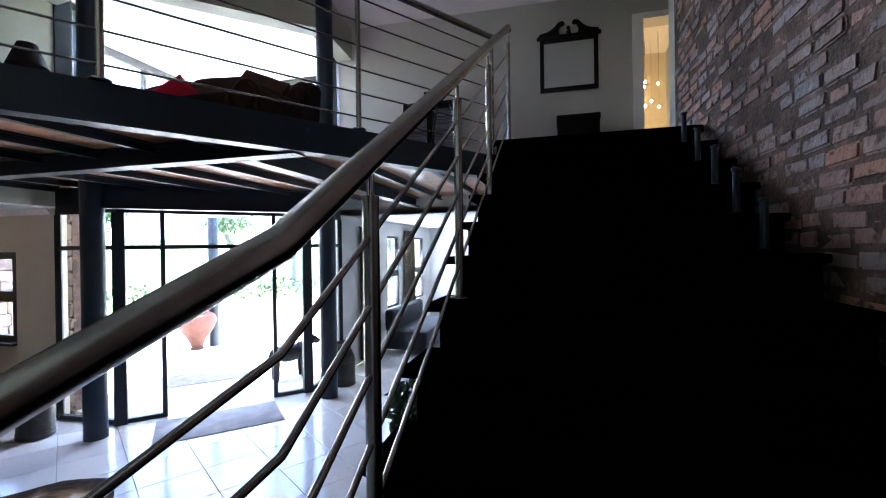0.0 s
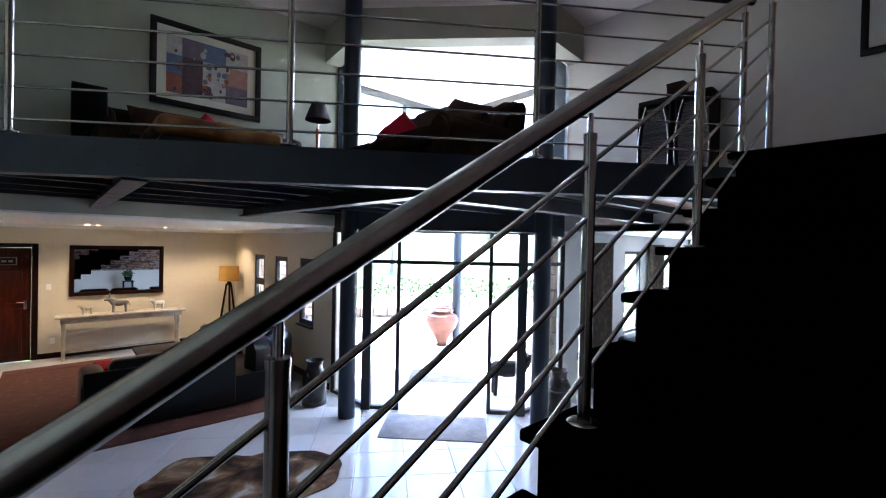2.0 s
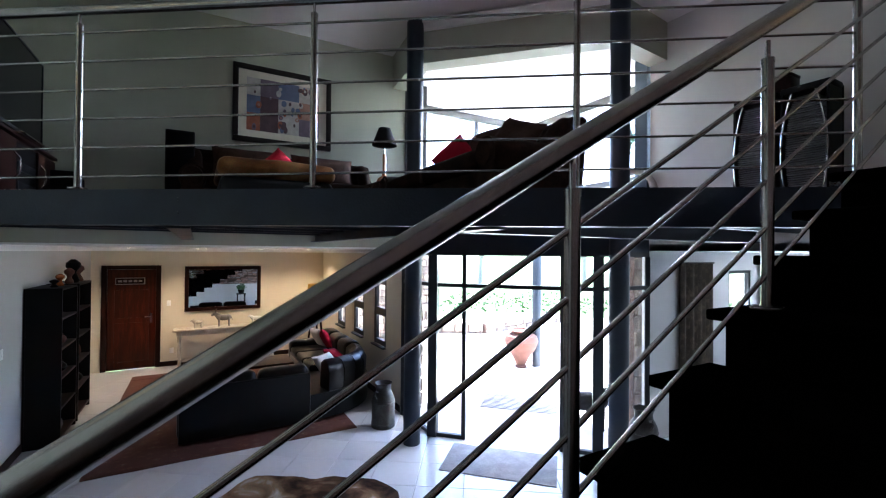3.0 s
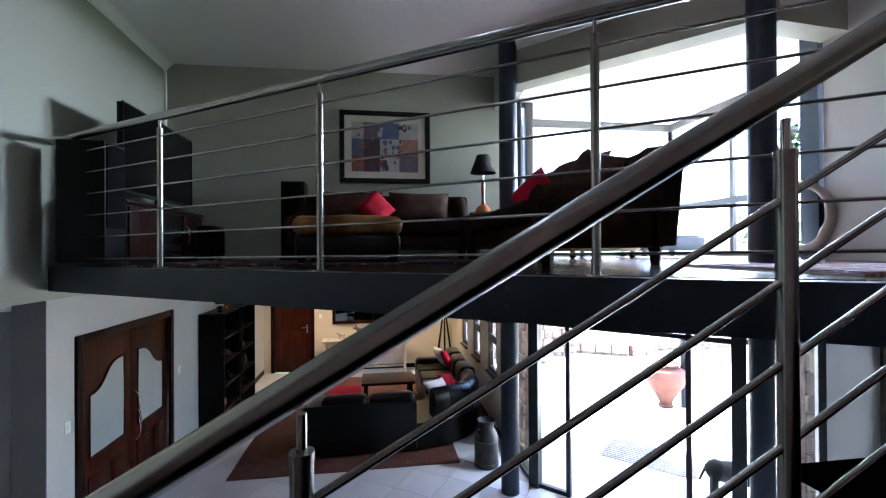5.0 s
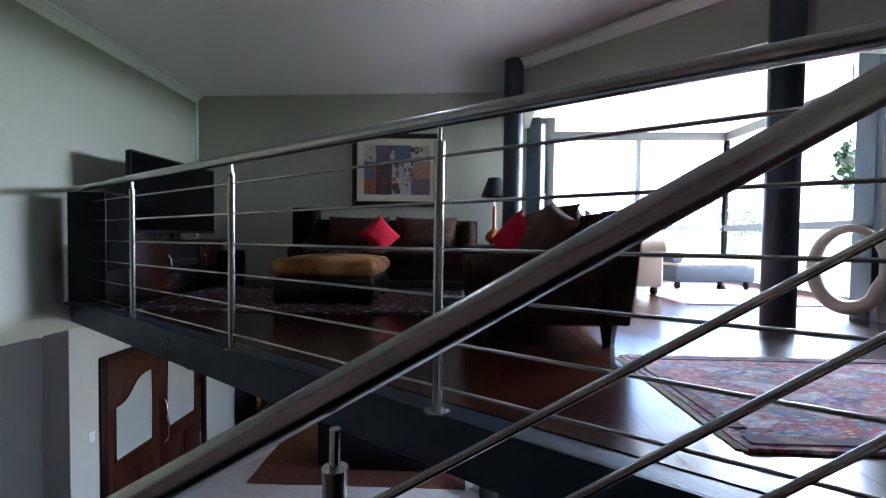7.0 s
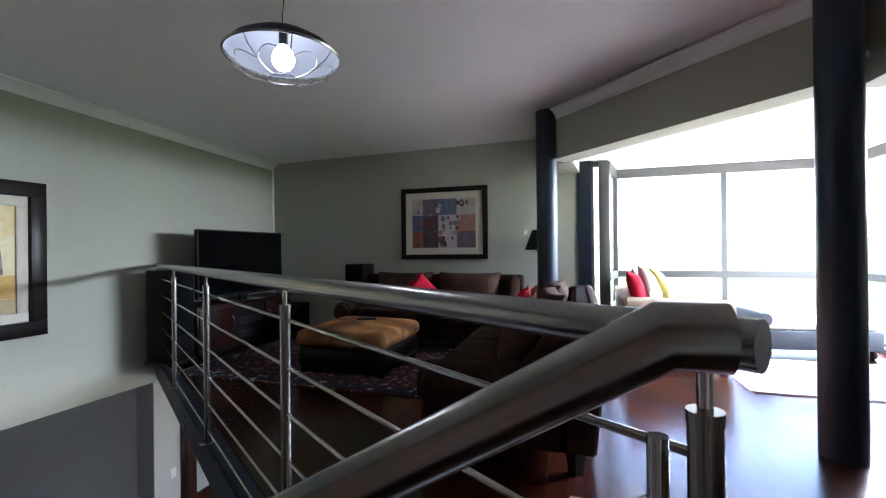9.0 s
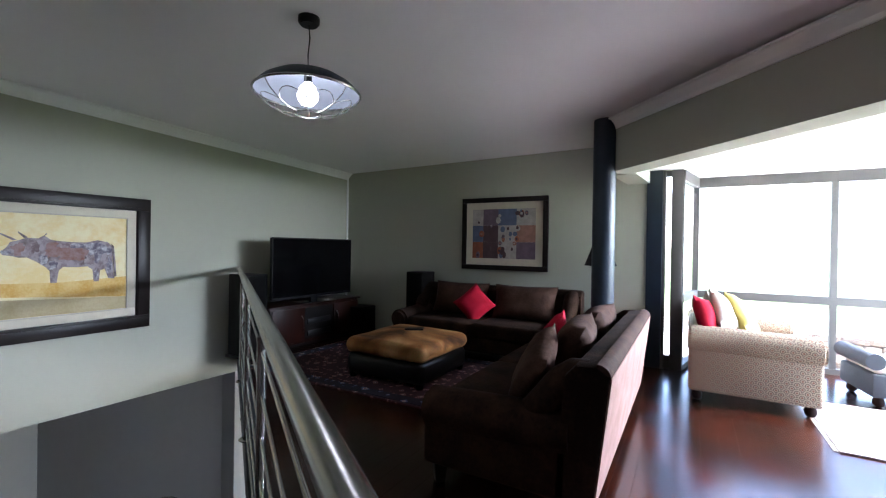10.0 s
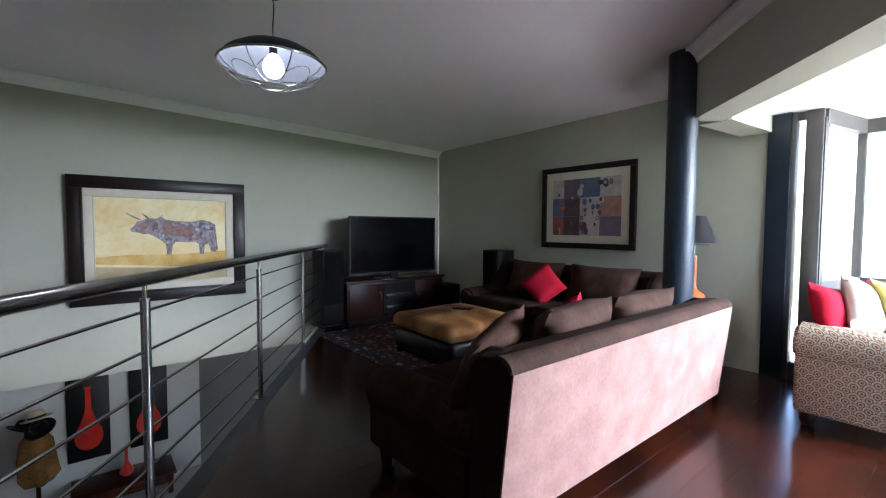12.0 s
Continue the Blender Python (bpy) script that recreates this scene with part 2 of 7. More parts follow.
def scallop_material(name, ground, ring, core, pitch, rise):
    """Woven upholstery: staggered rows of small fans; the pattern runs along x + y and up z."""
    m = bpy.data.materials.new(name)
    m.use_nodes = True
    t = m.node_tree
    b = t.nodes["Principled BSDF"]
    b.inputs["Roughness"].default_value, b.inputs["Specular IOR Level"].default_value = 0.9, 0.2

    def calc(op, a, c=None):
        n = t.nodes.new("ShaderNodeMath")
        n.operation = op
        for i, v in enumerate((a, c)):
            if v is None:
                continue
            if isinstance(v, (int, float)):
                n.inputs[i].default_value = v
            else:
                t.links.new(v, n.inputs[i])
        return n.outputs[0]

    co, sep = t.nodes.new("ShaderNodeTexCoord"), t.nodes.new("ShaderNodeSeparateXYZ")
    t.links.new(co.outputs["Object"], sep.inputs[0])
    u = calc("DIVIDE", calc("ADD", sep.outputs[0], sep.outputs[1]), pitch)
    v = calc("DIVIDE", sep.outputs[2], rise)
    row = calc("FLOOR", v)
    shift = calc("MULTIPLY", calc("FLOORED_MODULO", row, 2.0), 0.5)
    fu = calc("SUBTRACT", calc("FRACT", calc("ADD", u, shift)), 0.5)
    up, squash = calc("FRACT", v), rise / pitch

    def reach(a, c):
        c = calc("MULTIPLY", c, squash)
        return calc("SQRT", calc("ADD", calc("MULTIPLY", a, a), calc("MULTIPLY", c, c)))

    near, over = reach(fu, up), reach(calc("SUBTRACT", 0.5, calc("ABSOLUTE", fu)), calc("SUBTRACT", 1.0, up))
    past = calc("GREATER_THAN", near, 0.48)
    d = calc("ADD", calc("MULTIPLY", near, calc("SUBTRACT", 1.0, past)), calc("MULTIPLY", over, past))
    rp = t.nodes.new("ShaderNodeValToRGB")
    rp.color_ramp.interpolation = "CONSTANT"
    els = rp.color_ramp.elements
    els[0].position, els[0].color = 0.0, (*core, 1)
    els[1].position, els[1].color = 0.43, (*ring, 1)
    for p, c in ((0.11, ground), (0.19, ring), (0.29, ground)):
        els.new(p).color = (*c, 1)
    t.links.new(d, rp.inputs[0])
    n, mx, bp = t.nodes.new("ShaderNodeTexNoise"), t.nodes.new("ShaderNodeMix"), t.nodes.new("ShaderNodeBump")
    n.inputs["Scale"].default_value = 200
    t.links.new(co.outputs["Object"], n.inputs["Vector"])
    mx.data_type, mx.blend_type = "RGBA", "MULTIPLY"
    mx.inputs[0].default_value = 0.25
    t.links.new(rp.outputs[0], mx.inputs[6])
    t.links.new(n.outputs[1], mx.inputs[7])
    t.links.new(mx.outputs[2], b.inputs["Base Color"])
    bp.inputs["Strength"].default_value, bp.inputs["Distance"].default_value = 0.3, 0.003
    t.links.new(n.outputs[0], bp.inputs["Height"])
    t.links.new(bp.outputs[0], b.inputs["Normal"])
    return m


def brick_material(name, palette):
    """Reclaimed brick: every brick has its own fired colour, under patches of old limewash and soot."""
    m = bpy.data.materials.new(name)
    m.use_nodes = True
    t = m.node_tree
    b = t.nodes["Principled BSDF"]
    b.inputs["Roughness"].default_value, b.inputs["Specular IOR Level"].default_value = 0.92, 0.2
    oi, gi, co, sm, fr, rp = (t.nodes.new("ShaderNode" + k) for k in ("ObjectInfo", "NewGeometry", "TexCoord", "Math", "Math", "ValToRGB"))
    sm.operation, fr.operation = "ADD", "FRACT"
    t.links.new(oi.outputs["Random"], sm.inputs[0])
    t.links.new(gi.outputs["Random Per Island"], sm.inputs[1])
    t.links.new(sm.outputs[0], fr.inputs[0])
    els = rp.color_ramp.elements
    els[0].position, els[0].color = 0.0, (*palette[0], 1)
    els[1].position, els[1].color = 1.0, (*palette[-1], 1)
    for i, c in enumerate(palette[1:-1]):
        els.new((i + 1) / (len(palette) - 1)).color = (*c, 1)
    t.links.new(fr.outputs[0], rp.inputs[0])
    out = rp.outputs[0]
    for scale, lo, hi, colour, most in ((3.0, 0.50, 0.68, (0.36, 0.36, 0.40), 0.5), (17.0, 0.55, 0.72, (0.50, 0.44, 0.40), 0.45), (26.0, 0.56, 0.66, (0.05, 0.035, 0.03), 0.75)):
        n, mr, mx = t.nodes.new("ShaderNodeTexNoise"), t.nodes.new("ShaderNodeMapRange"), t.nodes.new("ShaderNodeMix")
        n.inputs["Scale"].default_value, n.inputs["Detail"].default_value = scale, 6
        t.links.new(gi.outputs["Position"], n.inputs["Vector"])
        mr.inputs[1].default_value, mr.inputs[2].default_value, mr.inputs[3].default_value, mr.inputs[4].default_value = lo, hi, 0.0, most
        t.links.new(n.outputs[0], mr.inputs[0])
        mx.data_type = "RGBA"
        mx.inputs[7].default_value = (*colour, 1)
        t.links.new(mr.outputs[0], mx.inputs[0])
        t.links.new(out, mx.inputs[6])
        out = mx.outputs[2]
    t.links.new(out, b.inputs["Base Color"])
    n, bp = t.nodes.new("ShaderNodeTexNoise"), t.nodes.new("ShaderNodeBump")
    n.inputs["Scale"].default_value, n.inputs["Detail"].default_value = 38, 7
    t.links.new(gi.outputs["Position"], n.inputs["Vector"])
    bp.inputs["Strength"].default_value, bp.inputs["Distance"].default_value = 1.0, 0.014
    t.links.new(n.outputs[0], bp.inputs["Height"])
    t.links.new(bp.outputs[0], b.inputs["Normal"])
    return m


WALL = material("sage_wall_paint", (0.395, 0.396, 0.320), 0.75, second=(0.362, 0.362, 0.288), scale=1.2, amount=0.4, bump=0.06, bump_scale=160)
CREAM = material("cream_wall_paint", (0.66, 0.60, 0.47), 0.75, second=(0.60, 0.54, 0.41), scale=1.2, amount=0.4, bump=0.06, bump_scale=160)
PALE = material("pale_grey_wall_paint", (0.55, 0.545, 0.52), 0.75, second=(0.50, 0.495, 0.47), scale=1.2, amount=0.4, bump=0.06, bump_scale=160)
CEIL = material("ceiling_white", (0.82, 0.80, 0.80), 0.85, second=(0.77, 0.75, 0.75), scale=0.8, amount=0.4, bump=0.04, bump_scale=120)
# darker grey than the pale walls, for the niche side and wall end
SHADEGREY = material("mid_grey_wall", (0.34, 0.335, 0.33), 0.75, second=(0.30, 0.295, 0.29), scale=1.2, amount=0.4, bump=0.06, bump_scale=160)
CORNICE = material("white_plaster", (0.88, 0.88, 0.86), 0.6, scale=3, amount=0.12)
STEEL = material("brushed_stainless", (0.42, 0.41, 0.39), 0.25, 1.0, second=(0.36, 0.35, 0.33), scale=60, amount=0.5, bump=0.015, bump_scale=700)
NAVY = material("slate_blue_steel_paint", (0.013, 0.023, 0.040), 0.42, second=(0.008, 0.014, 0.025), scale=5, amount=0.6, bump=0.12, bump_scale=70, rough_vary=0.06, spec=0.45)
FRAMEGREY = material("grey_aluminium", (0.085, 0.08, 0.075), 0.5, 0.0, scale=5, amount=0.3, spec=0.3)
BLACKFRAME = material("black_window_steel", (0.012, 0.013, 0.015), 0.45, scale=6, amount=0.4)
FLOORWOOD = material("polished_redwood", (0.055, 0.0115, 0.005), 0.21, second=(0.013, 0.0037, 0.002), scale=2.6, amount=0.85, bump=0.05, bump_scale=14, coat=0.0, random_tint=0.05, rough_vary=0.04, spec=0.45)
TILE = material("white_porcelain_tile", (0.66, 0.66, 0.68), 0.14, second=(0.60, 0.60, 0.63), scale=2, amount=0.5, bump=0.015, bump_scale=20, random_tint=0.03, rough_vary=0.05)
GROUT = material("tile_grout", (0.40, 0.39, 0.38), 0.85, scale=8)
DECK = material("pine_ceiling_board", (0.50, 0.25, 0.11), 0.35, second=(0.28, 0.12, 0.05), scale=2.2, amount=0.9, stretch=(0.5, 6, 6), random_tint=0.2, coat=0.15)
# tread colour sits far below dark wood to carry the stairs' unlit shade
STAIR = material("shade_black_tread", (0.0012, 0.0011, 0.001), 0.85, second=(0.002, 0.0017, 0.0015), scale=4, amount=0.5, bump=0.05, spec=0.0)
BRICK = brick_material("weathered_brick", ((0.40, 0.20, 0.14), (0.28, 0.24, 0.245), (0.36, 0.22, 0.18), (0.25, 0.21, 0.21), (0.43, 0.23, 0.16), (0.31, 0.26, 0.25), (0.27, 0.16, 0.13)))
MORTAR = material("sandy_mortar", (0.23, 0.145, 0.11), 0.95, second=(0.07, 0.045, 0.035), scale=7, amount=1.0, bump=1.0, bump_scale=45)
STONE = material("rough_stone_cladding", (0.30, 0.24, 0.18), 0.9, second=(0.14, 0.11, 0.09), scale=5, amount=0.9, bump=0.9, bump_scale=22, random_tint=0.3)
SUEDE = material("brown_suede", (0.042, 0.022, 0.014), 0.95, second=(0.016, 0.009, 0.006), scale=5, amount=0.9, bump=0.3, bump_scale=60, spec=0.08)
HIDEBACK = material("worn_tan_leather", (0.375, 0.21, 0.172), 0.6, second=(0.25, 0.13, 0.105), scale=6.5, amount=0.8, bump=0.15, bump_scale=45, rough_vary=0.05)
# brown suede lightened to carry window light on cushions and top roll
LITSUEDE = material("lit_brown_suede", (0.080, 0.041, 0.028), 0.85, second=(0.038, 0.019, 0.013), scale=7, amount=0.8, bump=0.35, bump_scale=26, spec=0.12)
COWHIDE = hide_material("brown_cowhide", ((0.05, 0.02, 0.01), (0.26, 0.11, 0.035), (0.48, 0.27, 0.11)), (0.34, 0.49, 0.66), 2.6, 0.5)
COWRUG = hide_material("brindled_cowhide", ((0.030, 0.014, 0.008), (0.12, 0.060, 0.030), (0.30, 0.19, 0.10), (0.62, 0.56, 0.50)), (0.40, 0.50, 0.60, 0.67), 2.6)
LEATHER = material("black_leather", (0.0045, 0.004, 0.004), 0.30, spec=0.22, second=(0.0028, 0.0024, 0.0024), scale=6, amount=0.7, bump=0.15, bump_scale=140, rough_vary=0.02)
RED = material("red_cotton", (0.40, 0.006, 0.025), 0.85, second=(0.27, 0.004, 0.015), scale=6, amount=0.6, bump=0.25, bump_scale=320, sheen=0.0, spec=0.15)
WHITECLOTH = material("white_cotton", (0.72, 0.70, 0.68), 0.9, scale=8, amount=0.3, bump=0.25, bump_scale=320)
YELLOWCLOTH = material("yellow_cotton", (0.55, 0.45, 0.12), 0.9, scale=8, amount=0.4, bump=0.25, bump_scale=320)
DARKWOOD = material("dark_mahogany", (0.022, 0.005, 0.003), 0.4, second=(0.010, 0.003, 0.002), scale=3, amount=0.9, stretch=(6, 6, 0.8), bump=0.05, bump_scale=40, spec=0.12)
DOORWOOD = material("red_brown_door_wood", (0.080, 0.014, 0.005), 0.34, second=(0.028, 0.006, 0.003), scale=2.5, amount=1.0, stretch=(6, 6, 0.7), spec=0.15)
EBONY = material("ebonised_wood", (0.0035, 0.003, 0.003), 0.5, second=(0.0055, 0.004, 0.0035), scale=4, amount=0.6, bump=0.05, spec=0.12)
FRAMEWOOD = material("espresso_frame_wood", (0.006, 0.0035, 0.003), 0.36, second=(0.011, 0.006, 0.005), scale=5, amount=0.6, spec=0.22)
MAT = material("cream_picture_mount", (0.62, 0.57, 0.46), 0.85, scale=12, amount=0.25)
BLACK = material("black_plastic", (0.005, 0.005, 0.0055), 0.4, scale=6, amount=0.3, spec=0.2)
SCREEN = material("dark_screen", (0.002, 0.002, 0.0025), 0.14, scale=6, amount=0.1, spec=0.25)
CHROME = material("polished_chrome", (0.7, 0.7, 0.7), 0.1, 1.0, scale=8, amount=0.15)
MIRROR = material("mirror_silver", (0.82, 0.83, 0.82), 0.015, 1.0, second=(0.80, 0.81, 0.80), scale=1, amount=0.1)
GLASS = glass_material("clear_glass")
FROST = material("frosted_glass", (0.42, 0.46, 0.45), 0.35, scale=3, amount=0.2)
# terracotta darkened in place of roof shade on the terrace urn
TERRA = material("shade_darkened_terracotta", (0.13, 0.052, 0.034), 0.85, second=(0.09, 0.035, 0.024), scale=5, amount=0.8, bump=0.25, bump_scale=60)
GREYPOT = material("ash_grey_clay", (0.22, 0.20, 0.19), 0.85, scale=5, amount=0.6, bump=0.2)
PEWTER = material("galvanised_milk_can", (0.085, 0.085, 0.082), 0.45, 0.6, second=(0.04, 0.035, 0.03), scale=7, amount=0.9, bump=0.15, bump_scale=50)
SHADE = material("charcoal_lampshade", (0.030, 0.027, 0.030), 0.9, scale=9, amount=0.3, bump=0.2, bump_scale=260, spec=0.1)
GRILLE = material("black_speaker_cloth", (0.005, 0.005, 0.005), 0.95, scale=30, amount=0.4, bump=0.3, bump_scale=300, spec=0.05)
AMBERSHADE = material("amber_lampshade", (0.55, 0.30, 0.06), 0.9, scale=9, amount=0.3, bump=0.2, bump_scale=260)
GOURD = material("orange_glaze", (0.40, 0.13, 0.04), 0.25, second=(0.22, 0.06, 0.02), scale=6, amount=0.7, coat=0.3)
CHALK = material("distressed_white_paint", (0.60, 0.57, 0.48), 0.7, second=(0.30, 0.24, 0.17), scale=6, amount=0.6, bump=0.15, bump_scale=50)
PLASTER = material("limewashed_sculpture", (0.58, 0.54, 0.47), 0.8, second=(0.42, 0.38, 0.32), scale=5, amount=0.7, bump=0.25, bump_scale=40)
LEAF = material("houseplant_leaf", (0.035, 0.10, 0.025), 0.5, second=(0.02, 0.055, 0.015), scale=9, amount=0.7, random_tint=0.3)
HEDGE = material("garden_foliage", (0.16, 0.22, 0.10), 0.8, second=(0.05, 0.10, 0.03), scale=2, amount=0.9, random_tint=0.35)
GRASS = material("lawn", (0.11, 0.17, 0.05), 0.9, second=(0.07, 0.11, 0.03), scale=0.7, amount=0.9, bump=0.5, bump_scale=40)
PAVE = material("pale_paving", (0.55, 0.52, 0.47), 0.8, second=(0.45, 0.42, 0.38), scale=1.5, amount=0.6, bump=0.15, bump_scale=30)
BARK = material("bark", (0.30, 0.27, 0.22), 0.95, scale=5, amount=0.8, bump=0.6, bump_scale=20)
GREYCLOTH = material("slate_grey_upholstery", (0.040, 0.045, 0.055), 0.85, scale=8, amount=0.5, bump=0.25, bump_scale=260)
CURTAIN = material("brown_patterned_curtain", (0.16, 0.125, 0.085), 0.9, second=(0.06, 0.045, 0.03), scale=9, amount=1.2, bump=0.2, bump_scale=200)
MATGREY = material("grey_doormat", (0.36, 0.35, 0.36), 0.95, second=(0.24, 0.23, 0.25), scale=6, amount=0.9, bump=0.5, bump_scale=220)
BULB = glow_material("lit_bulb", (0.92, 0.96, 1.0), 2.5)
WARMBULB = glow_material("lit_warm_bulb", (1.0, 0.75, 0.35), 3.0)
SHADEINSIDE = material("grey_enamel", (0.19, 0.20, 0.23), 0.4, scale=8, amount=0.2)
OXRED = material("red_glaze", (0.62, 0.028, 0.012), 0.35, second=(0.36, 0.012, 0.008), scale=6, amount=0.6, coat=0.05, spec=0.2)
STRAW = material("straw_hat", (0.62, 0.52, 0.36), 0.85, scale=20, amount=0.5, bump=0.4, bump_scale=200)
TWEED = material("brown_tweed", (0.055, 0.026, 0.010), 0.95, second=(0.22, 0.12, 0.04), scale=4, amount=1.0, bump=0.4, bump_scale=90, spec=0.1)
LATTICE = scallop_material("fan_print_upholstery", (0.47, 0.38, 0.275), (0.17, 0.13, 0.10), (0.22, 0.095, 0.065), 0.068, 0.033)
PERSIAN = pattern_material("navy_wool_rug_border", (0.012, 0.011, 0.026), ((0.26, 0.03, 0.04), (0.70, 0.62, 0.52), (0.12, 0.15, 0.28)), "rug", 10)
PERSIANFIELD = pattern_material("wine_red_wool_rug", (0.040, 0.008, 0.013), ((0.62, 0.52, 0.44), (0.012, 0.012, 0.03), (0.36, 0.17, 0.15)), "rug", 14)
PERSIANRED = pattern_material("rust_wool_rug", (0.115, 0.036, 0.022), ((0.26, 0.15, 0.09), (0.045, 0.02, 0.02), (0.17, 0.06, 0.035)), "rug", 9)
KILIM = woven_material("bright_kilim", ((0.52, 0.15, 0.11), (0.13, 0.13, 0.36), (0.54, 0.38, 0.33), (0.30, 0.27, 0.48), (0.60, 0.26, 0.18), (0.32, 0.12, 0.24), (0.16, 0.28, 0.31), (0.80, 0.72, 0.70), (0.38, 0.16, 0.20), (0.05, 0.05, 0.11)), (48, 100), 0.14)
KILIMEDGE = woven_material("kilim_border", ((0.25, 0.17, 0.16), (0.05, 0.05, 0.10), (0.34, 0.22, 0.18), (0.18, 0.08, 0.10)), (22, 22), 0.05)
PALERUG = pattern_material("faded_pink_rug", (0.45, 0.37, 0.35), ((0.40, 0.22, 0.20), (0.50, 0.45, 0.42)), "rug", 8)
FLORAL = pattern_material("floral_print_cloth", (0.60, 0.55, 0.48), ((0.12, 0.10, 0.10), (0.45, 0.20, 0.15), (0.55, 0.50, 0.42)), "rug", 16)

# ---- mesh helpers ----


def part(name, bm, mat, parent=None, label="", smooth=40):
    me = bpy.data.meshes.new(name)
    bmesh.ops.recalc_face_normals(bm, faces=bm.faces)
    bm.to_mesh(me)
    bm.free()
    me.materials.append(mat)
    if smooth:
        me.polygons.foreach_set("use_smooth", [True] * len(me.polygons))
        me.set_sharp_from_angle(angle=radians(smooth))
    ob = new(name, me)
    ob.parent = parent
    if label:
        ob["label"] = label
    return ob


def thing(name, m, label, category, group="", kind=""):
    ob = new(name)
    ob.empty_display_size = 0.1
    ob.matrix_world = m if isinstance(m, Matrix) else pose(*m)
    return tagged(ob, label, category, group, kind)


def box(lo, hi, bm=None, bevel=0.0, seg=2, m=None):
    bm = bm or bmesh.new()
    r = bmesh.ops.create_cube(bm, size=1.0)
    c = [(a + b) / 2 for a, b in zip(lo, hi)]
    s = [abs(b - a) for a, b in zip(lo, hi)]
    bmesh.ops.scale(bm, vec=s, verts=r["verts"])
    bmesh.ops.translate(bm, vec=c, verts=r["verts"])
    vs = r["verts"]
    if bevel:
        es = list({e for v in vs for e in v.link_edges})
        out = bmesh.ops.bevel(bm, geom=es, offset=min(bevel, min(s) * 0.49), segments=seg, profile=0.5, affect="EDGES")
        vs = list({v for f in out["faces"] for v in f.verts} | {v for v in vs if v.is_valid})
    if m is not None:
        bmesh.ops.transform(bm, matrix=m, verts=vs)
    return bm


def prism(points, z0, z1, bm=None):
    bm = bm or bmesh.new()
    lo = [bm.verts.new((x, y, z0)) for x, y in points]
    hi = [bm.verts.new((x, y, z1)) for x, y in points]
    bm.faces.new(lo[::-1])
    bm.faces.new(hi)
    n = len(points)
    for i in range(n):
        bm.faces.new((lo[i], lo[(i + 1) % n], hi[(i + 1) % n], hi[i]))
    return bm


def tube(a, b, r, bm=None, seg=14, r2=None):
    """A closed round bar from a to b."""
    bm = bm or bmesh.new()
    a, b = Vector(a), Vector(b)
    q = (b - a).to_track_quat("Z", "Y").to_matrix().to_4x4()
    bmesh.ops.create_cone(bm, cap_ends=True, segments=seg, radius1=r, radius2=r if r2 is None else r2, depth=(b - a).length,
                          matrix=Matrix.Translation((a + b) / 2) @ q)
    return bm


def pipe(points, r, bm=None, seg=16):
    """A bent round bar with mitred joints."""
    bm = bm or bmesh.new()
    ps = [Vector(p) for p in points]
    rings = []
    for i, p in enumerate(ps):
        d0 = (p - ps[i - 1]).normalized() if i else (ps[1] - p).normalized()
        d1 = (ps[i + 1] - p).normalized() if i < len(ps) - 1 else d0
        t = (d0 + d1).normalized()
        side = t.cross(Vector((0, 0, 1)))
        side = side.normalized() if side.length > 1e-4 else Vector((1, 0, 0))
        up = side.cross(t).normalized()
        k = 1 / max(0.5, t.dot(d0))
        flat = Vector((d1 - d0))
        rings.append([bm.verts.new(p + r * (math.cos(a) * side + math.sin(a) * up * (k if abs(flat.z) > 0.01 else 1)))
                      for a in (2 * math.pi * j / seg for j in range(seg))])
    for u, v in zip(rings, rings[1:]):
        for j in range(seg):
            bm.faces.new((u[j], u[(j + 1) % seg], v[(j + 1) % seg], v[j]))
    bm.faces.new(rings[0][::-1])
    bm.faces.new(rings[-1])
    return bm


def lathe(profile, bm=None, seg=28, at=(0, 0, 0)):
    """Turned shape: (radius, height) pairs from bottom to top."""
    bm = bm or bmesh.new()
    rings = []
    for r, z in profile:
        rings.append([bm.verts.new((at[0] + r * math.cos(2 * math.pi * j / seg), at[1] + r * math.sin(2 * math.pi * j / seg), at[2] + z)) for j in range(seg)])
    for u, v in zip(rings, rings[1:]):
        for j in range(seg):
            bm.faces.new((u[j], u[(j + 1) % seg], v[(j + 1) % seg], v[j]))
    bm.faces.new(rings[0][::-1])
    bm.faces.new(rings[-1])
    return bm


def pillow(w, h, t, bm=None, m=None, n=12, seed=1):
    """A stuffed cushion lying in its own x and y, pinched at the corners."""
    bm = bm or bmesh.new()
    rnd = random.Random(seed)
    ox, oy = rnd.random() * 9, rnd.random() * 9
    grid = {}
    for s in (1, -1):
        for i in range(n + 1):
            for j in range(n + 1):
                u, v = 2 * i / n - 1, 2 * j / n - 1
                edge = i in (0, n) or j in (0, n)
                if edge and s == -1:
                    grid[s, i, j] = grid[1, i, j]
                    continue
                bow = 1 - 0.07 * (1 - abs(u) ** 2 if abs(v) > abs(u) else 1 - abs(v) ** 2)
                fat = ((1 - u ** 4) * (1 - v ** 4)) ** 0.6 if not edge else 0
                dent = 0.14 * noise.noise((u * 1.6 + ox, v * 1.6 + oy, s))
                grid[s, i, j] = bm.verts.new((u * w / 2 * bow, v * h / 2 * bow, s * t / 2 * fat * (1 + dent)))
    for s in (1, -1):
        for i in range(n):
            for j in range(n):
                q = [grid[s, i, j], grid[s, i + 1, j], grid[s, i + 1, j + 1], grid[s, i, j + 1]]
                bm.faces.new(q if s == 1 else q[::-1])
    if m is not None:
        bmesh.ops.transform(bm, matrix=m, verts=list({v for v in grid.values()}))
    return bm


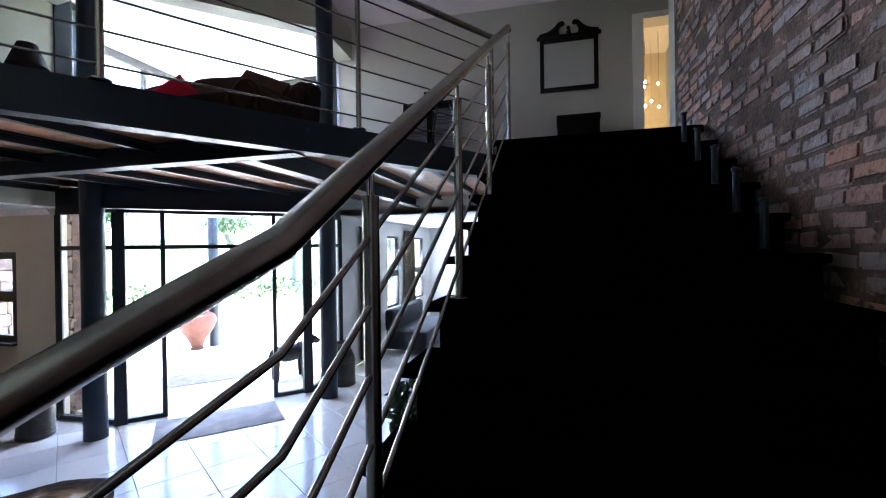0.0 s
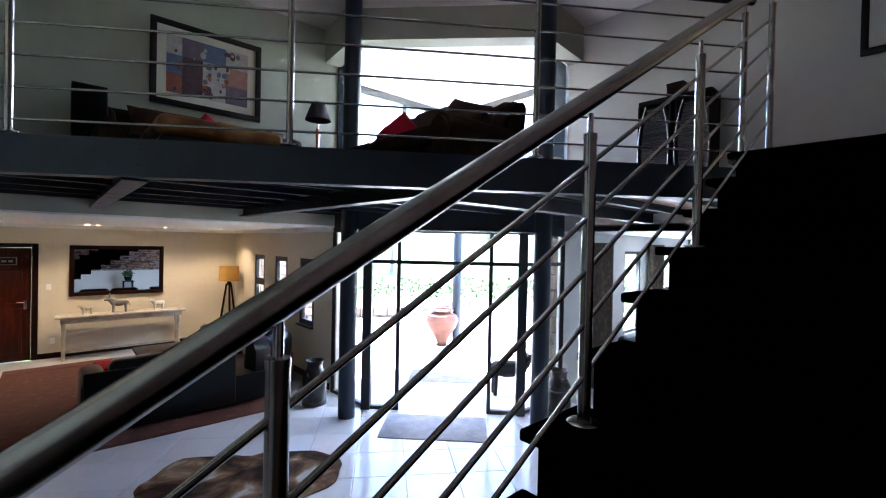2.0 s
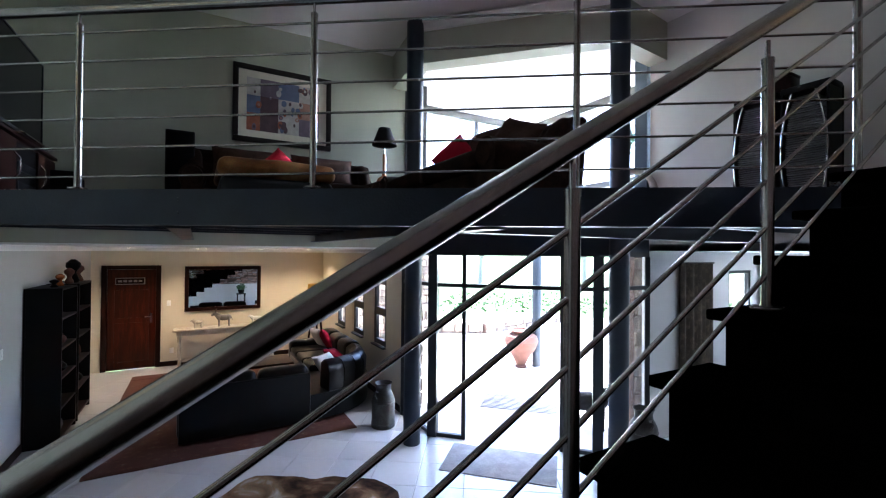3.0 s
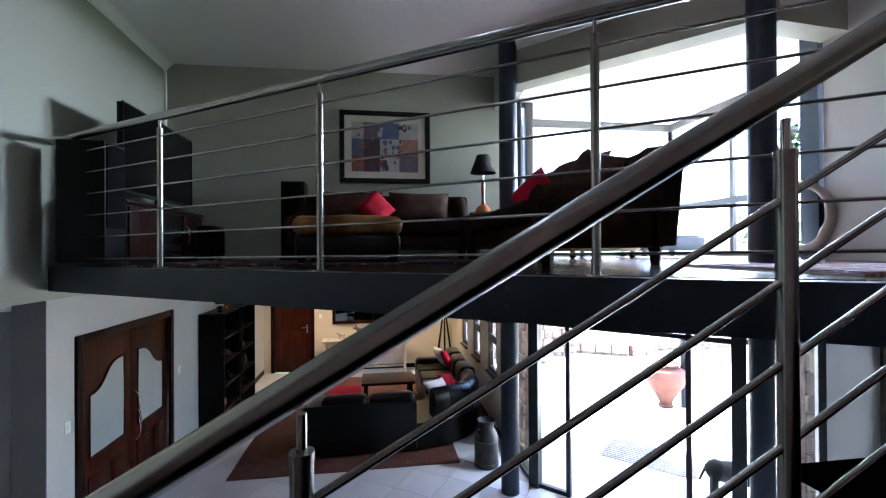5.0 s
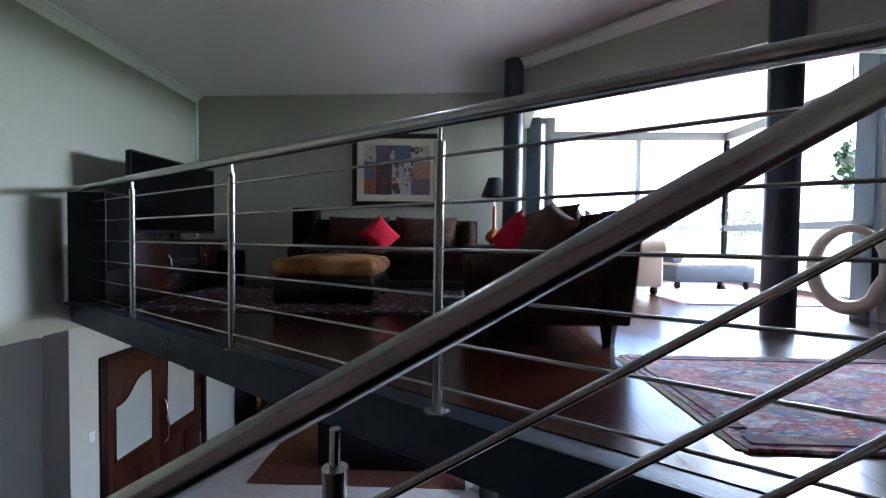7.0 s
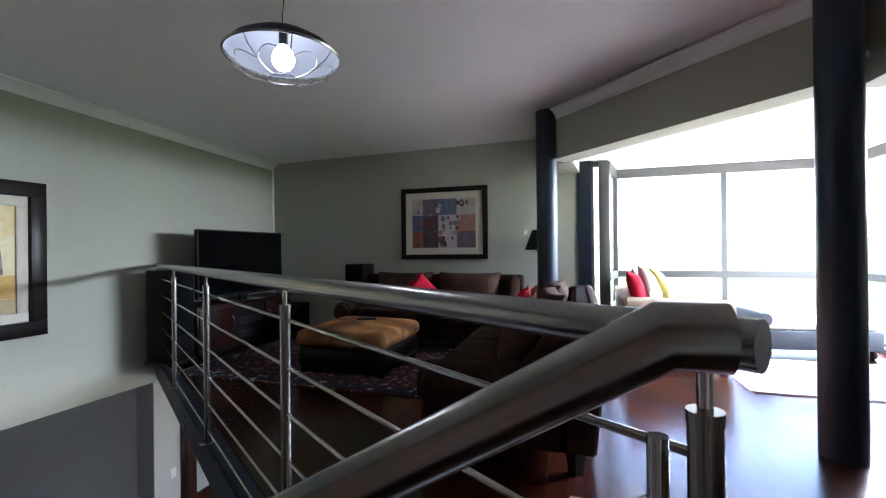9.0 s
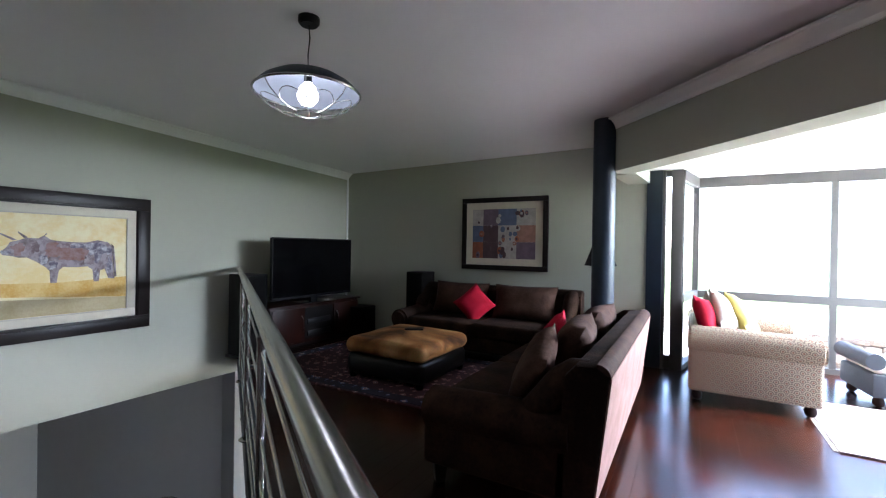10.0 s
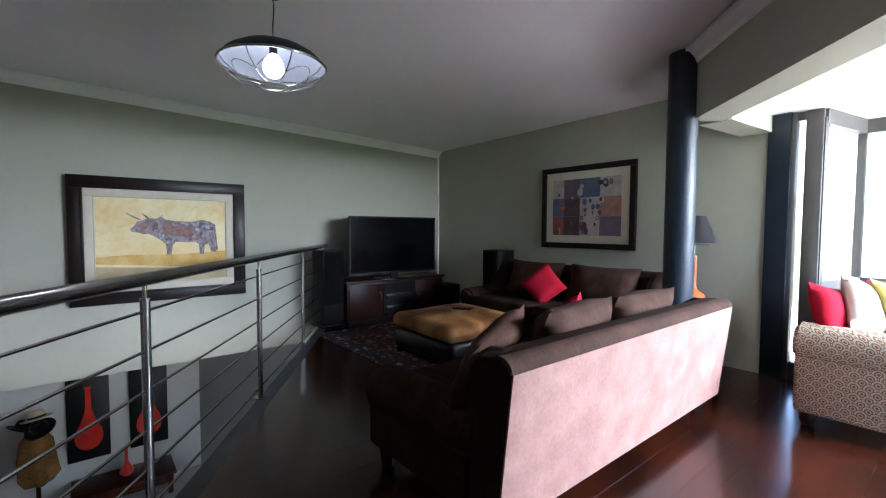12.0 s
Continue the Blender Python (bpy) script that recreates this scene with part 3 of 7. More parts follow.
def setting(name, bm, mat, label, category, smooth=0):
    return tagged(part(name, bm, mat, None, "", smooth), label, category, kind="structure")


def wall_with_holes(name, axis, at, thick, a0, a1, z0, z1, holes, mat, label):
    """A wall in the plane axis = at (thickness towards +thick), running a0..a1 along the other axis; holes (b0, b1, h0, h1) go through it."""
    us = sorted({a0, a1, *[h[0] for h in holes], *[h[1] for h in holes]})
    zs = sorted({z0, z1, *[h[2] for h in holes], *[h[3] for h in holes]})
    bm = bmesh.new()
    for u0, u1 in zip(us, us[1:]):
        for w0, w1 in zip(zs, zs[1:]):
            um, wm = (u0 + u1) / 2, (w0 + w1) / 2
            if any(h[0] < um < h[1] and h[2] < wm < h[3] for h in holes):
                continue
            c0, c1 = min(at, at + thick), max(at, at + thick)
            if axis == "x":
                box((c0, u0, w0), (c1, u1, w1), bm)
            else:
                box((u0, c0, w0), (u1, c1, w1), bm)
    bmesh.ops.remove_doubles(bm, verts=bm.verts, dist=1e-5)
    doubled = {}
    for f in bm.faces:
        doubled.setdefault(tuple(round(c, 4) for c in f.calc_center_median()), []).append(f)
    bmesh.ops.delete(bm, geom=[f for fs in doubled.values() if len(fs) > 1 for f in fs], context="FACES")
    return setting(name, bm, mat, label, "wall")


# ---- large structure ----
MZ = 2.78      # upper floor
CZ = 5.33      # upper ceiling
LZ = 2.48      # ceiling of the low wings
RIS, GO, TOPX = 0.17375, 0.29, 3.22
BAYX, BAYY = 6.75, 6.60


def mezz_y(x):
    return 3.83 + (x + 0.92) * (0.69 - 3.83) / (3.70 + 0.92)


deck_outline = [(-0.92, mezz_y(-0.92)), (3.78, mezz_y(3.78)), (TOPX, 0.60), (TOPX, -0.88), (4.05, -0.88), (4.05, -1.7), (6.02, -1.7), (6.02, 3.40),
                (BAYX, 3.9), (BAYX, BAYY), (4.1, BAYY), (3.62, 5.82), (-0.92, 5.82)]
setting("floor_upper", prism(deck_outline, MZ - 0.05, MZ - 0.012), FLOORWOOD, "dark red-brown polished wood floor of the gallery", "floor")
setting("floor_lower", prism([(-3.6, -0.9), (6.02, -0.9), (10.9, -0.9), (10.9, 3.4), (6.02, 3.4), (5.13, 3.46), (3.66, 4.93), (3.62, 5.82), (3.62, 10.7), (-3.6, 10.7)], -0.12, -0.008),
        GROUT, "grouted bed of the white tiled hall floor", "floor")


def ceil_z(x, y):
    """Two shallow planes that meet in a ridge along the axis of the bay."""
    return min(5.30 + 0.031 * (5.84 - y) + 0.014 * (x + 0.9), 5.30 + 0.031 * (6.04 - x) + 0.014 * (y + 1.1))


bm = bmesh.new()
for pts in ([(-1.15, -1.35), (-1.15, 6.1), (3.5, 6.1), (3.5, 7.1), (7.3, 7.1)], [(-1.15, -1.35), (7.3, 7.1), (7.3, 3.6), (8.2, 3.4), (8.2, -1.95), (-1.15, -1.95)]):
    lo = [bm.verts.new((x, y, ceil_z(x, y))) for x, y in pts]
    hi = [bm.verts.new((x, y, ceil_z(x, y) + 0.2)) for x, y in pts]
    bm.faces.new(lo[::-1]), bm.faces.new(hi)
    for i in range(len(pts)):
        bm.faces.new((lo[i], lo[(i + 1) % len(pts)], hi[(i + 1) % len(pts)], hi[i]))
setting("ceiling", bm, CEIL, "white plastered upper ceiling in two shallow slopes", "ceiling")
bm = prism([(3.42, 5.82), (3.42, 5.0), (5.16, 3.22), (6.02, 3.22), (BAYX + 0.1, 3.8), (BAYX + 0.1, BAYY + 0.1), (4.0, BAYY + 0.1), (3.6, 5.95)], 5.02, 5.06)
setting("ceiling_bay", bm, CORNICE, "white ceiling of the glazed bay", "ceiling")
# dropped beam on the two columns, with its arms to the walls
bm = bmesh.new()
for p, q in (((3.53, 5.82), (3.46, 5.06)), ((3.43, 4.97), (5.13, 3.19)), ((5.22, 3.22), (6.02, 3.29))):
    d = (Vector(q) - Vector(p)).normalized()
    nn = Vector((-d.y, d.x)) * 0.12
    pv, qv = Vector(p), Vector(q)
    prism([pv - nn, qv - nn, qv + nn, pv + nn], 4.88, 5.50, bm)
setting("beam_upper", bm, WALL, "grey-painted dropped beam over the bay columns", "beam")
wall_with_holes("wall_west_upper", "x", -0.92, -0.25, -0.9, 5.82, 2.50, 5.62, [], WALL, "grey-green painted upper wall behind the television")
wall_with_holes("wall_north_upper", "y", 5.82, 0.25, -1.17, 3.62, LZ + 0.02, 5.62, [], WALL, "grey-green painted upper wall with a print")
wall_with_holes("wall_east_upper", "x", 6.02, 0.25, -1.7, 3.40, LZ, 5.62, [(-1.45, -1.0, MZ, 4.9)], PALE, "pale grey upper wall with an antique mirror")
wall_with_holes("wall_west_lower", "x", -0.92, -0.25, 3.80, 10.65, 0, 2.50, [(4.22, 5.90, 0, 2.06)], PALE, "pale painted lower wall with double doors")
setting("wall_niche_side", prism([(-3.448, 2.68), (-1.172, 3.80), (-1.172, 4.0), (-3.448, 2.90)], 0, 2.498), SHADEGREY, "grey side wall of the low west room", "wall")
wall_with_holes("wall_niche_south", "y", -0.90, -0.2, -3.65, -1.17, 0, 2.5, [], PALE, "pale end wall of the low west room")
wall_with_holes("wall_niche_back", "x", -3.45, -0.2, -0.9, 4.0, 0, 2.50, [], PALE, "pale grey wall with red vase canvases")
setting("ceiling_niche", prism([(-3.6, -0.9), (-1.17, -0.9), (-1.17, 3.8), (-3.6, 3.8)], 2.50, 2.56), CEIL, "white ceiling of the low west room", "ceiling")
wall_with_holes("wall_north_lower", "y", 10.65, 0.2, -1.17, 3.85, 0, 2.7, [(-0.66, 0.16, 0, 2.04)], CREAM, "cream wall lit by downlights")
wall_with_holes("wall_wing_east", "x", 3.62, 0.11, 5.82, 10.65, 0, 2.7, [(6.50, 7.07, 0.86, 1.97), (7.60, 8.20, 0.86, 1.97), (8.74, 9.32, 0.86, 1.97)], CREAM,
                "cream wall with three narrow windows")
setting("ceiling_wing", prism([(-0.92, 5.824), (3.62, 5.824), (3.62, 10.65), (-0.92, 10.65)], LZ, LZ + 0.08), CORNICE, "white lowered ceiling of the sitting room", "ceiling")
wall_with_holes("wall_dining_north", "y", 3.40, 0.11, 6.02, 10.9, 0, 2.7, [(6.75, 7.25, 0.75, 2.2), (7.9, 8.55, 0.75, 2.2), (9.6, 10.3, 0.75, 2.2)], PALE, "pale wall with tall windows and curtains")
wall_with_holes("wall_dining_east", "x", 10.85, 0.2, -0.9, 3.40, 0, 2.7, [], PALE, "pale end wall of the dining room")
wall_with_holes("wall_south", "y", -0.90, -0.25, 4.05, 10.9, 0, 2.5, [], PALE, "pale wall behind the staircase")
wall_with_holes("wall_passage", "y", -1.7, -0.2, 4.05, 8.2, LZ, 5.62, [], PALE, "pale wall of the upper passage")
setting("ceiling_dining", prism([(6.02, -0.9), (10.9, -0.9), (10.9, 3.4), (6.02, 3.4)], LZ, LZ + 0.08), CORNICE, "white lowered ceiling of the dining room", "ceiling")
setting("wall_bedroom", box((8.0, -1.7, 2.6), (8.2, 0.5, 5.6)), CREAM, "cream bedroom wall in warm light", "wall")
setting("wall_bedroom_side", box((6.27, -0.5, 2.6), (8.0, -0.4, 5.6)), CREAM, "cream bedroom side wall in warm light", "wall")
setting("floor_bedroom", box((6.02, -1.7, 2.6), (8.2, -0.4, MZ - 0.01)), FLOORWOOD, "dark wood bedroom floor", "floor")
setting("wall_brick_core", box((-1.17, -1.1, 0), (4.05, -0.90, 5.62)), MORTAR, "mortar bed of the old brick wall", "wall")
setting("wall_brick_return", box((4.05, -1.7, 2.5), (4.25, -0.90, 5.62)), PALE, "painted end of the brick wall", "wall")


def cornice(name, runs, z, size, label):
    bm = bmesh.new()
    prof = [(0, 0), (0, -size), (size * 0.18, -size), (size * 0.28, -size * 0.72), (size * 0.62, -size * 0.36), (size * 0.78, -size * 0.2), (size, -size * 0.16), (size, 0)]
    for p, q, inward in runs:
        p, q, n = Vector((*p, z or ceil_z(*p))), Vector((*q, z or ceil_z(*q))), Vector((*inward, 0))
        a = [bm.verts.new(p + n * u + Vector((0, 0, w))) for u, w in prof]
        b = [bm.verts.new(q + n * u + Vector((0, 0, w))) for u, w in prof]
        k = len(prof)
        for i in range(k):
            bm.faces.new((a[i], a[(i + 1) % k], b[(i + 1) % k], b[i]))
        bm.faces.new(a[::-1])
        bm.faces.new(b)
    return setting(name, bm, CORNICE, label, "cornice")


r2 = 0.7071
setting("wall_niche_end", box((-1.171, 3.793, 0), (-0.918, 3.799, 2.498)), SHADEGREY, "grey end of the lower wall", "wall")
cornice("cornice_upper", [((-0.918, -0.9), (-0.918, 5.82), (1, 0)), ((3.34, 4.90), (5.05, 3.10), (-r2, -r2))], None, 0.10, "white moulded plaster cornice")
# unseen slab added to keep sun specks off the sitting room floor
setting("sun_block_wing", prism([(3.74, 5.96), (4.35, 5.96), (4.35, 10.85), (3.74, 10.85)], 2.62, 2.74), CORNICE, "unseen slab added over the sitting room windows to block sun", "roof")
cornice("cornice_wing", [((3.618, 5.9), (3.618, 10.65), (-1, 0)), ((-0.92, 10.648), (3.6, 10.648), (0, -1)), ((-0.918, 5.9), (-0.918, 10.65), (1, 0))], LZ, 0.07, "white moulded plaster cornice")
cornice("cornice_niche", [((-1.17, 3.799), (-3.44, 2.682), (0.4415, -0.8973)), ((-3.448, 2.7), (-3.448, -0.9), (1, 0))], 2.50, 0.08, "white moulded plaster cornice")
bm = box((-0.915, 5.9, 0), (-0.90, 10.6, 0.10))
box((0.20, 10.63, 0), (3.6, 10.645, 0.10), bm)
box((3.60, 5.9, 0), (3.615, 10.6, 0.10), bm)
setting("baseboard", bm, DARKWOOD, "dark wood skirting board", "skirting")

setting("trim", box((-0.918, 5.796, MZ), (-0.890, 5.818, 5.20), bevel=0.004), CORNICE, "white painted strip up the corner of the sitting room", "trim")

# columns through both storeys
for cx, cy in ((3.31, 4.84), (5.0, 3.06)):
    col = thing("steel_column", (cx, cy, 0), "round slate-blue steel column rising through both floors", "column", "bay columns", "structure")
    part("shaft", tube((0, 0, 0), (0, 0, 5.42), 0.108, seg=32), NAVY, col)

# steel under the gallery
edge_a, edge_b = Vector((-0.92, mezz_y(-0.92))), Vector((3.80, mezz_y(3.80)))
ed = (edge_b - edge_a).normalized()
en = Vector((ed.y, -ed.x))
bm = bmesh.new()
for off, z0, z1, w in ((0.0, 2.575, MZ - 0.004, 0.012), (-0.05, 2.575, 2.59, 0.10), (-0.05, MZ - 0.02, MZ - 0.004, 0.10)):
    p, q = edge_a + en * (off - w / 2), edge_b + en * (off - w / 2)
    prism([p, q, q + en * w, p + en * w], z0, z1, bm)
fascia = tagged(part("edge_beam", bm, NAVY, None), "dark blue steel channel along the gallery edge", "beam", kind="structure")
bm = bmesh.new()
for k in range(2):
    for sx in (0.80, 2.30):
        p = Vector((sx, mezz_y(sx))) + en * (0.0065)
        tube((p.x, p.y, 2.64 + 0.08 * k), (p.x + en.x * 0.008, p.y + en.y * 0.008, 2.64 + 0.08 * k), 0.011, bm, 6)
part("bolts", bm, NAVY, fascia)


def h_beam(name, p, q, z0, z1, w, label):
    p, q = Vector(p), Vector(q)
    d = (q - p).normalized()
    n = Vector((-d.y, d.x))
    bm = bmesh.new()
    for half, a, b in ((w / 2, z0, z0 + 0.012), (0.006, z0 + 0.012, z1 - 0.012), (w / 2, z1 - 0.012, z1)):
        prism([p - n * half, q - n * half, q + n * half, p + n * half], a, b, bm)
    return tagged(part(name, bm, NAVY, None), label, "beam", kind="structure")


h_beam("floor_beam", (0.80, mezz_y(0.80) + 0.06), (0.80, 5.81), 2.56, 2.70, 0.12, "dark blue steel beam under the gallery")
h_beam("floor_beam", (2.30, mezz_y(2.30) + 0.06), (2.30, 5.81), 2.56, 2.70, 0.12, "dark blue steel beam under the gallery")
h_beam("floor_beam", (3.31, 4.84), (5.0, 3.06), 2.42, 2.70, 0.14, "dark blue steel beam over the entrance")
h_beam("floor_beam", (2.32, 2.15), (6.0, 2.15), 2.56, 2.70, 0.12, "dark blue steel beam under the gallery")
jy = 1.2
while jy < 5.75:
    x0 = (jy - 3.83) * (3.70 + 0.92) / (0.69 - 3.83) - 0.92 + 0.08
    x1 = 3.5 if jy > 4.6 else 5.95
    h_beam("floor_joist", (max(-0.9, x0), jy), (x1, jy), 2.645, 2.711, 0.045, "dark steel joist under the boarded gallery floor")
    jy += 0.55

# ---- staircase ----
stairs = thing("staircase", (0, 0, 0), "straight staircase with near-black treads beside a brick wall", "stairs", kind="structure")
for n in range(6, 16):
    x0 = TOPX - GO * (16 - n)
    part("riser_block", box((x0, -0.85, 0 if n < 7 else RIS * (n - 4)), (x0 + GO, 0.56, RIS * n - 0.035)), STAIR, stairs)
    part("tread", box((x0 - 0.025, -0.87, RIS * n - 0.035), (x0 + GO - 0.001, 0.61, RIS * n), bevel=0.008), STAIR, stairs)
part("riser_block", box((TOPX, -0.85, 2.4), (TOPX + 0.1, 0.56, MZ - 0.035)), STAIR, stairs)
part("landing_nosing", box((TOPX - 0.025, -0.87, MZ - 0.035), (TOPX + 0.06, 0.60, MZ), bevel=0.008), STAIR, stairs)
# lower flight, turned towards the hall
turn = pose(TOPX - GO * 10, 0.55, 0, 0, 0, -30)
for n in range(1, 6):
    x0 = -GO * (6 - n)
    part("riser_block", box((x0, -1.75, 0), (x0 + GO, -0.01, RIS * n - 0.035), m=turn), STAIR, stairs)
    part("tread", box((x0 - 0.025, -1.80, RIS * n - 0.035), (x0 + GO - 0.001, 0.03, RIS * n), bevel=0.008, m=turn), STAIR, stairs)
setting("wall_under_stairs", prism([(0.35, 0.45), (4.0, 0.45), (4.0, 0.54), (0.35, 0.54)], 0, 1.0), PALE, "pale wall below the staircase", "wall")
for n in range(15, 10, -1):
    px = TOPX - GO * (16 - n) + 0.15
    pin = thing("step_pin", (px, -0.72, RIS * n), "short dark steel pin standing on the end of a stair tread", "bracket", "pins up the wall side of the stairs")
    part("foot", box((-0.025, -0.025, 0), (0.025, 0.025, 0.02), bevel=0.005), BLACK, pin)
    part("pin", tube((0, 0, 0.02), (0, 0, 0.215), 0.016), NAVY, pin)
    part("cap", lathe([(0.016, 0.215), (0.021, 0.218), (0.021, 0.229), (0.002, 0.234)], seg=14), NAVY, pin)

# ---- railings ----
SLOPE = 0.566
RAILY = 0.51


def stair_rail_z(x):
    return 2.655 + (x - 1.628) * SLOPE


BEND = Vector((0.402, RAILY, stair_rail_z(0.402)))
DOWN = Vector((-0.866, 0.5, -0.55))
rail = thing("stair_railing", (0, 0, 0), "brushed steel stair railing with round rods and a thick handrail", "railing", kind="structure")
top_z = 3.88
top_x = 3.675
part("handrail", pipe([BEND + DOWN * 2.1, BEND, (top_x, RAILY, top_z - 0.008), (top_x + 0.046, RAILY, top_z - 0.008)], 0.0275, seg=24), STEEL, rail, "thick brushed steel handrail")
post_x = [0.735, 1.628, 2.498, 3.67]


def post(parent, x, y, z0, z1, zr, r=0.0185):
    po = part("post", tube((x, y, z0), (x, y, z1), r, seg=20), STEEL, parent, "upright brushed steel post")
    part("collar", tube((x, y, z1 - 0.008), (x, y, z1 + 0.006), r + 0.0012, seg=20), STEEL, po)
    part("stem", tube((x, y, z1), (x, y, zr), 0.0085), CHROME, po)
    part("base_flange", lathe([(0.048, 0), (0.048, 0.006), (0.044, 0.009), (r, 0.009)], at=(x, y, z0)), STEEL, po)


for x in post_x:
    n = int(round((x - 1.628) / GO)) + 10 if x < TOPX else 16
    zr = min(stair_rail_z(x), top_z)
    post(rail, x, RAILY, RIS * n, zr - 0.085, zr - 0.02)
for k in range(5):
    drop = 0.165 + 0.152 * k
    pts = [BEND + DOWN * 2.1 - Vector((0, 0, drop)), BEND - Vector((0, 0, drop))]
    xe = 3.67
    pts.append(Vector((xe, RAILY, stair_rail_z(xe) - drop)))
    pts[-1] = Vector((3.37, RAILY, stair_rail_z(3.37) - drop))
    pts.append(Vector((3.67, RAILY, min(pts[-1].z + 0.17, top_z - drop + 0.02))))
    part("rod", pipe(pts, 0.0075, seg=10), STEEL, rail)
lp = BEND + DOWN * 1.15
post(rail, lp.x, lp.y, RIS * 3, lp.z - 0.085, lp.z - 0.02)

gal = thing("gallery_railing", (0, 0, 0), "brushed steel gallery railing with six thin rods", "railing", kind="structure")
RZ = 3.80
RISE = 0.009
g0, g1 = Vector((-0.90, mezz_y(-0.90))), Vector((3.785, mezz_y(3.785)))
inset = -en * 0.005
ga, gb = g0 + inset, g1 + inset
part("handrail", pipe([(ga.x, ga.y, RZ), (gb.x, gb.y, RZ + RISE * (gb.x - ga.x))], 0.0275, seg=24), STEEL, gal, "thick brushed steel handrail")
for x in (-0.81, 0.29, 1.44, 2.61, 3.74):
    post(gal, x + inset.x, mezz_y(x) + inset.y, MZ, RZ + RISE * (x + 0.9) - 0.085, RZ + RISE * (x + 0.9) - 0.02)
for k in range(6):
    z = RZ - 0.13 - 0.166 * k
    a, b = Vector((-0.81, mezz_y(-0.81))) + inset, Vector((3.74, mezz_y(3.74))) + inset
    part("rod", pipe([(a.x, a.y, z), (b.x, b.y, z + RISE * (b.x - a.x))], 0.0065, seg=10), STEEL, gal)

# ---- glazed entrance ----
entrance = thing("entrance_glazing", (0, 0, 0), "black steel framed glass entrance with open doorway", "glazed door", kind="structure")
FA, FB, FC, FD = Vector((3.62, 5.80)), Vector((3.66, 4.93)), Vector((5.13, 3.46)), Vector((6.0, 3.42))
dv = (FC - FB).normalized()
FL, FR = FB + dv * 0.42, FC - dv * 0.42
HZ, TZ = 2.40, 1.98


def frame_bar(p, q, z0, z1, w, name="bar", mat=None, parent=None):
    p, q = Vector(p), Vector(q)
    d = (q - p).normalized()
    n = Vector((-d.y, d.x)) * w / 2
    return part(name, prism([p - n, q - n, q + n, p + n], z0, z1), mat or BLACKFRAME, parent or entrance)


def upright(p, w, z0, z1, name="mullion", mat=None, parent=None, ang=45):
    return part(name, box((-w / 2, -w / 2, z0), (w / 2, w / 2, z1), m=pose(p[0], p[1], 0, 0, 0, ang)), mat or BLACKFRAME, parent or entrance)


for p, q in ((FA, FB), (FB, FL), (FL, FR), (FR, FC), (FC, FD)):
    frame_bar(p, q, HZ, HZ + 0.06, 0.06, "head_bar")
    frame_bar(p, q, TZ, TZ + 0.05, 0.05, "transom")
    frame_bar(p, q, HZ + 0.06, 2.70, 0.05, "header_panel", NAVY)
    if (p, q) != (FL, FR):
        frame_bar(p, q, 0.0, 0.05, 0.05, "bottom_rail")
for p, w in ((FA, 0.06), (FB, 0.12), (FL, 0.05), (FR, 0.05), (FC, 0.12), (FD, 0.06)):
    upright(p, w, 0, HZ)
for p, q in ((FA, FB), (FB, FL), (FR, FC), (FC, FD)):
    for z0, z1 in ((0.05, TZ), (TZ + 0.05, HZ)):
        d = (q - p).normalized() * 0.03
        frame_bar(p + d, q - d, z0, z1, 0.008, "pane", GLASS).visible_shadow = False
frame_bar(FL + dv * 0.03, FR - dv * 0.03, TZ + 0.05, HZ, 0.008, "pane", GLASS).visible_shadow = False

# ---- glazed bay upstairs ----
bay = thing("bay_window", (0, 0, 0), "grey aluminium framed glass bay with a low transom", "window", kind="structure")
SILL = 3.58


def bay_run(p, q, splits):
    p, q = Vector(p), Vector(q)
    for z0, z1 in ((MZ - 0.02, MZ + 0.06), (SILL - 0.04, SILL + 0.05), (4.90, 5.02)):
        frame_bar(p, q, z0, z1, 0.07, "rail", FRAMEGREY, bay)
    ps = [p + (q - p) * s for s in (0, *splits, 1)]
    ang = math.degrees(math.atan2((q - p).y, (q - p).x))
    for c in ps:
        upright(c, 0.06, MZ, 4.95, "mullion", FRAMEGREY, bay, ang)
    for a, b in zip(ps, ps[1:]):
        d = (b - a).normalized() * 0.03
        for z0, z1 in ((MZ + 0.06, SILL - 0.04), (SILL + 0.05, 4.90)):
            frame_bar(a + d, b - d, z0, z1, 0.008, "pane", GLASS, bay).visible_shadow = False


bay_run((4.12, BAYY), (BAYX, BAYY), (0.5,))
bay_run((BAYX, BAYY), (BAYX, 3.97), (0.5,))
bay_run((3.97, 5.86), (4.12, BAYY), ())
bay_run((BAYX, 3.97), (6.06, 3.62), ())
for pts in ([(3.62, 5.80), (3.78, 5.78), (3.80, 5.90), (3.62, 5.95)], [(5.98, 3.42), (6.14, 3.44), (6.10, 3.62), (5.98, 3.60)]):
    setting("bay_pier", prism(pts, MZ, 5.03), NAVY, "slate-blue painted steel pier at the bay", "pier")
for px0, px1 in ((3.782, 3.815), (3.872, 3.985)):
    part("side_frame", box((px0, 5.80, MZ), (px1, 5.915, 5.018), bevel=0.004), FRAMEGREY, bay)
frame_bar((3.815, 5.85), (3.872, 5.85), MZ + 0.15, 4.95, 0.02, "side_light", GLASS, bay).visible_shadow = False
frame_bar((3.815, 5.85), (3.872, 5.85), 4.95, 5.015, 0.05, "rail", FRAMEGREY, bay)
frame_bar((3.815, 5.85), (3.872, 5.85), MZ, MZ + 0.15, 0.05, "rail", FRAMEGREY, bay)

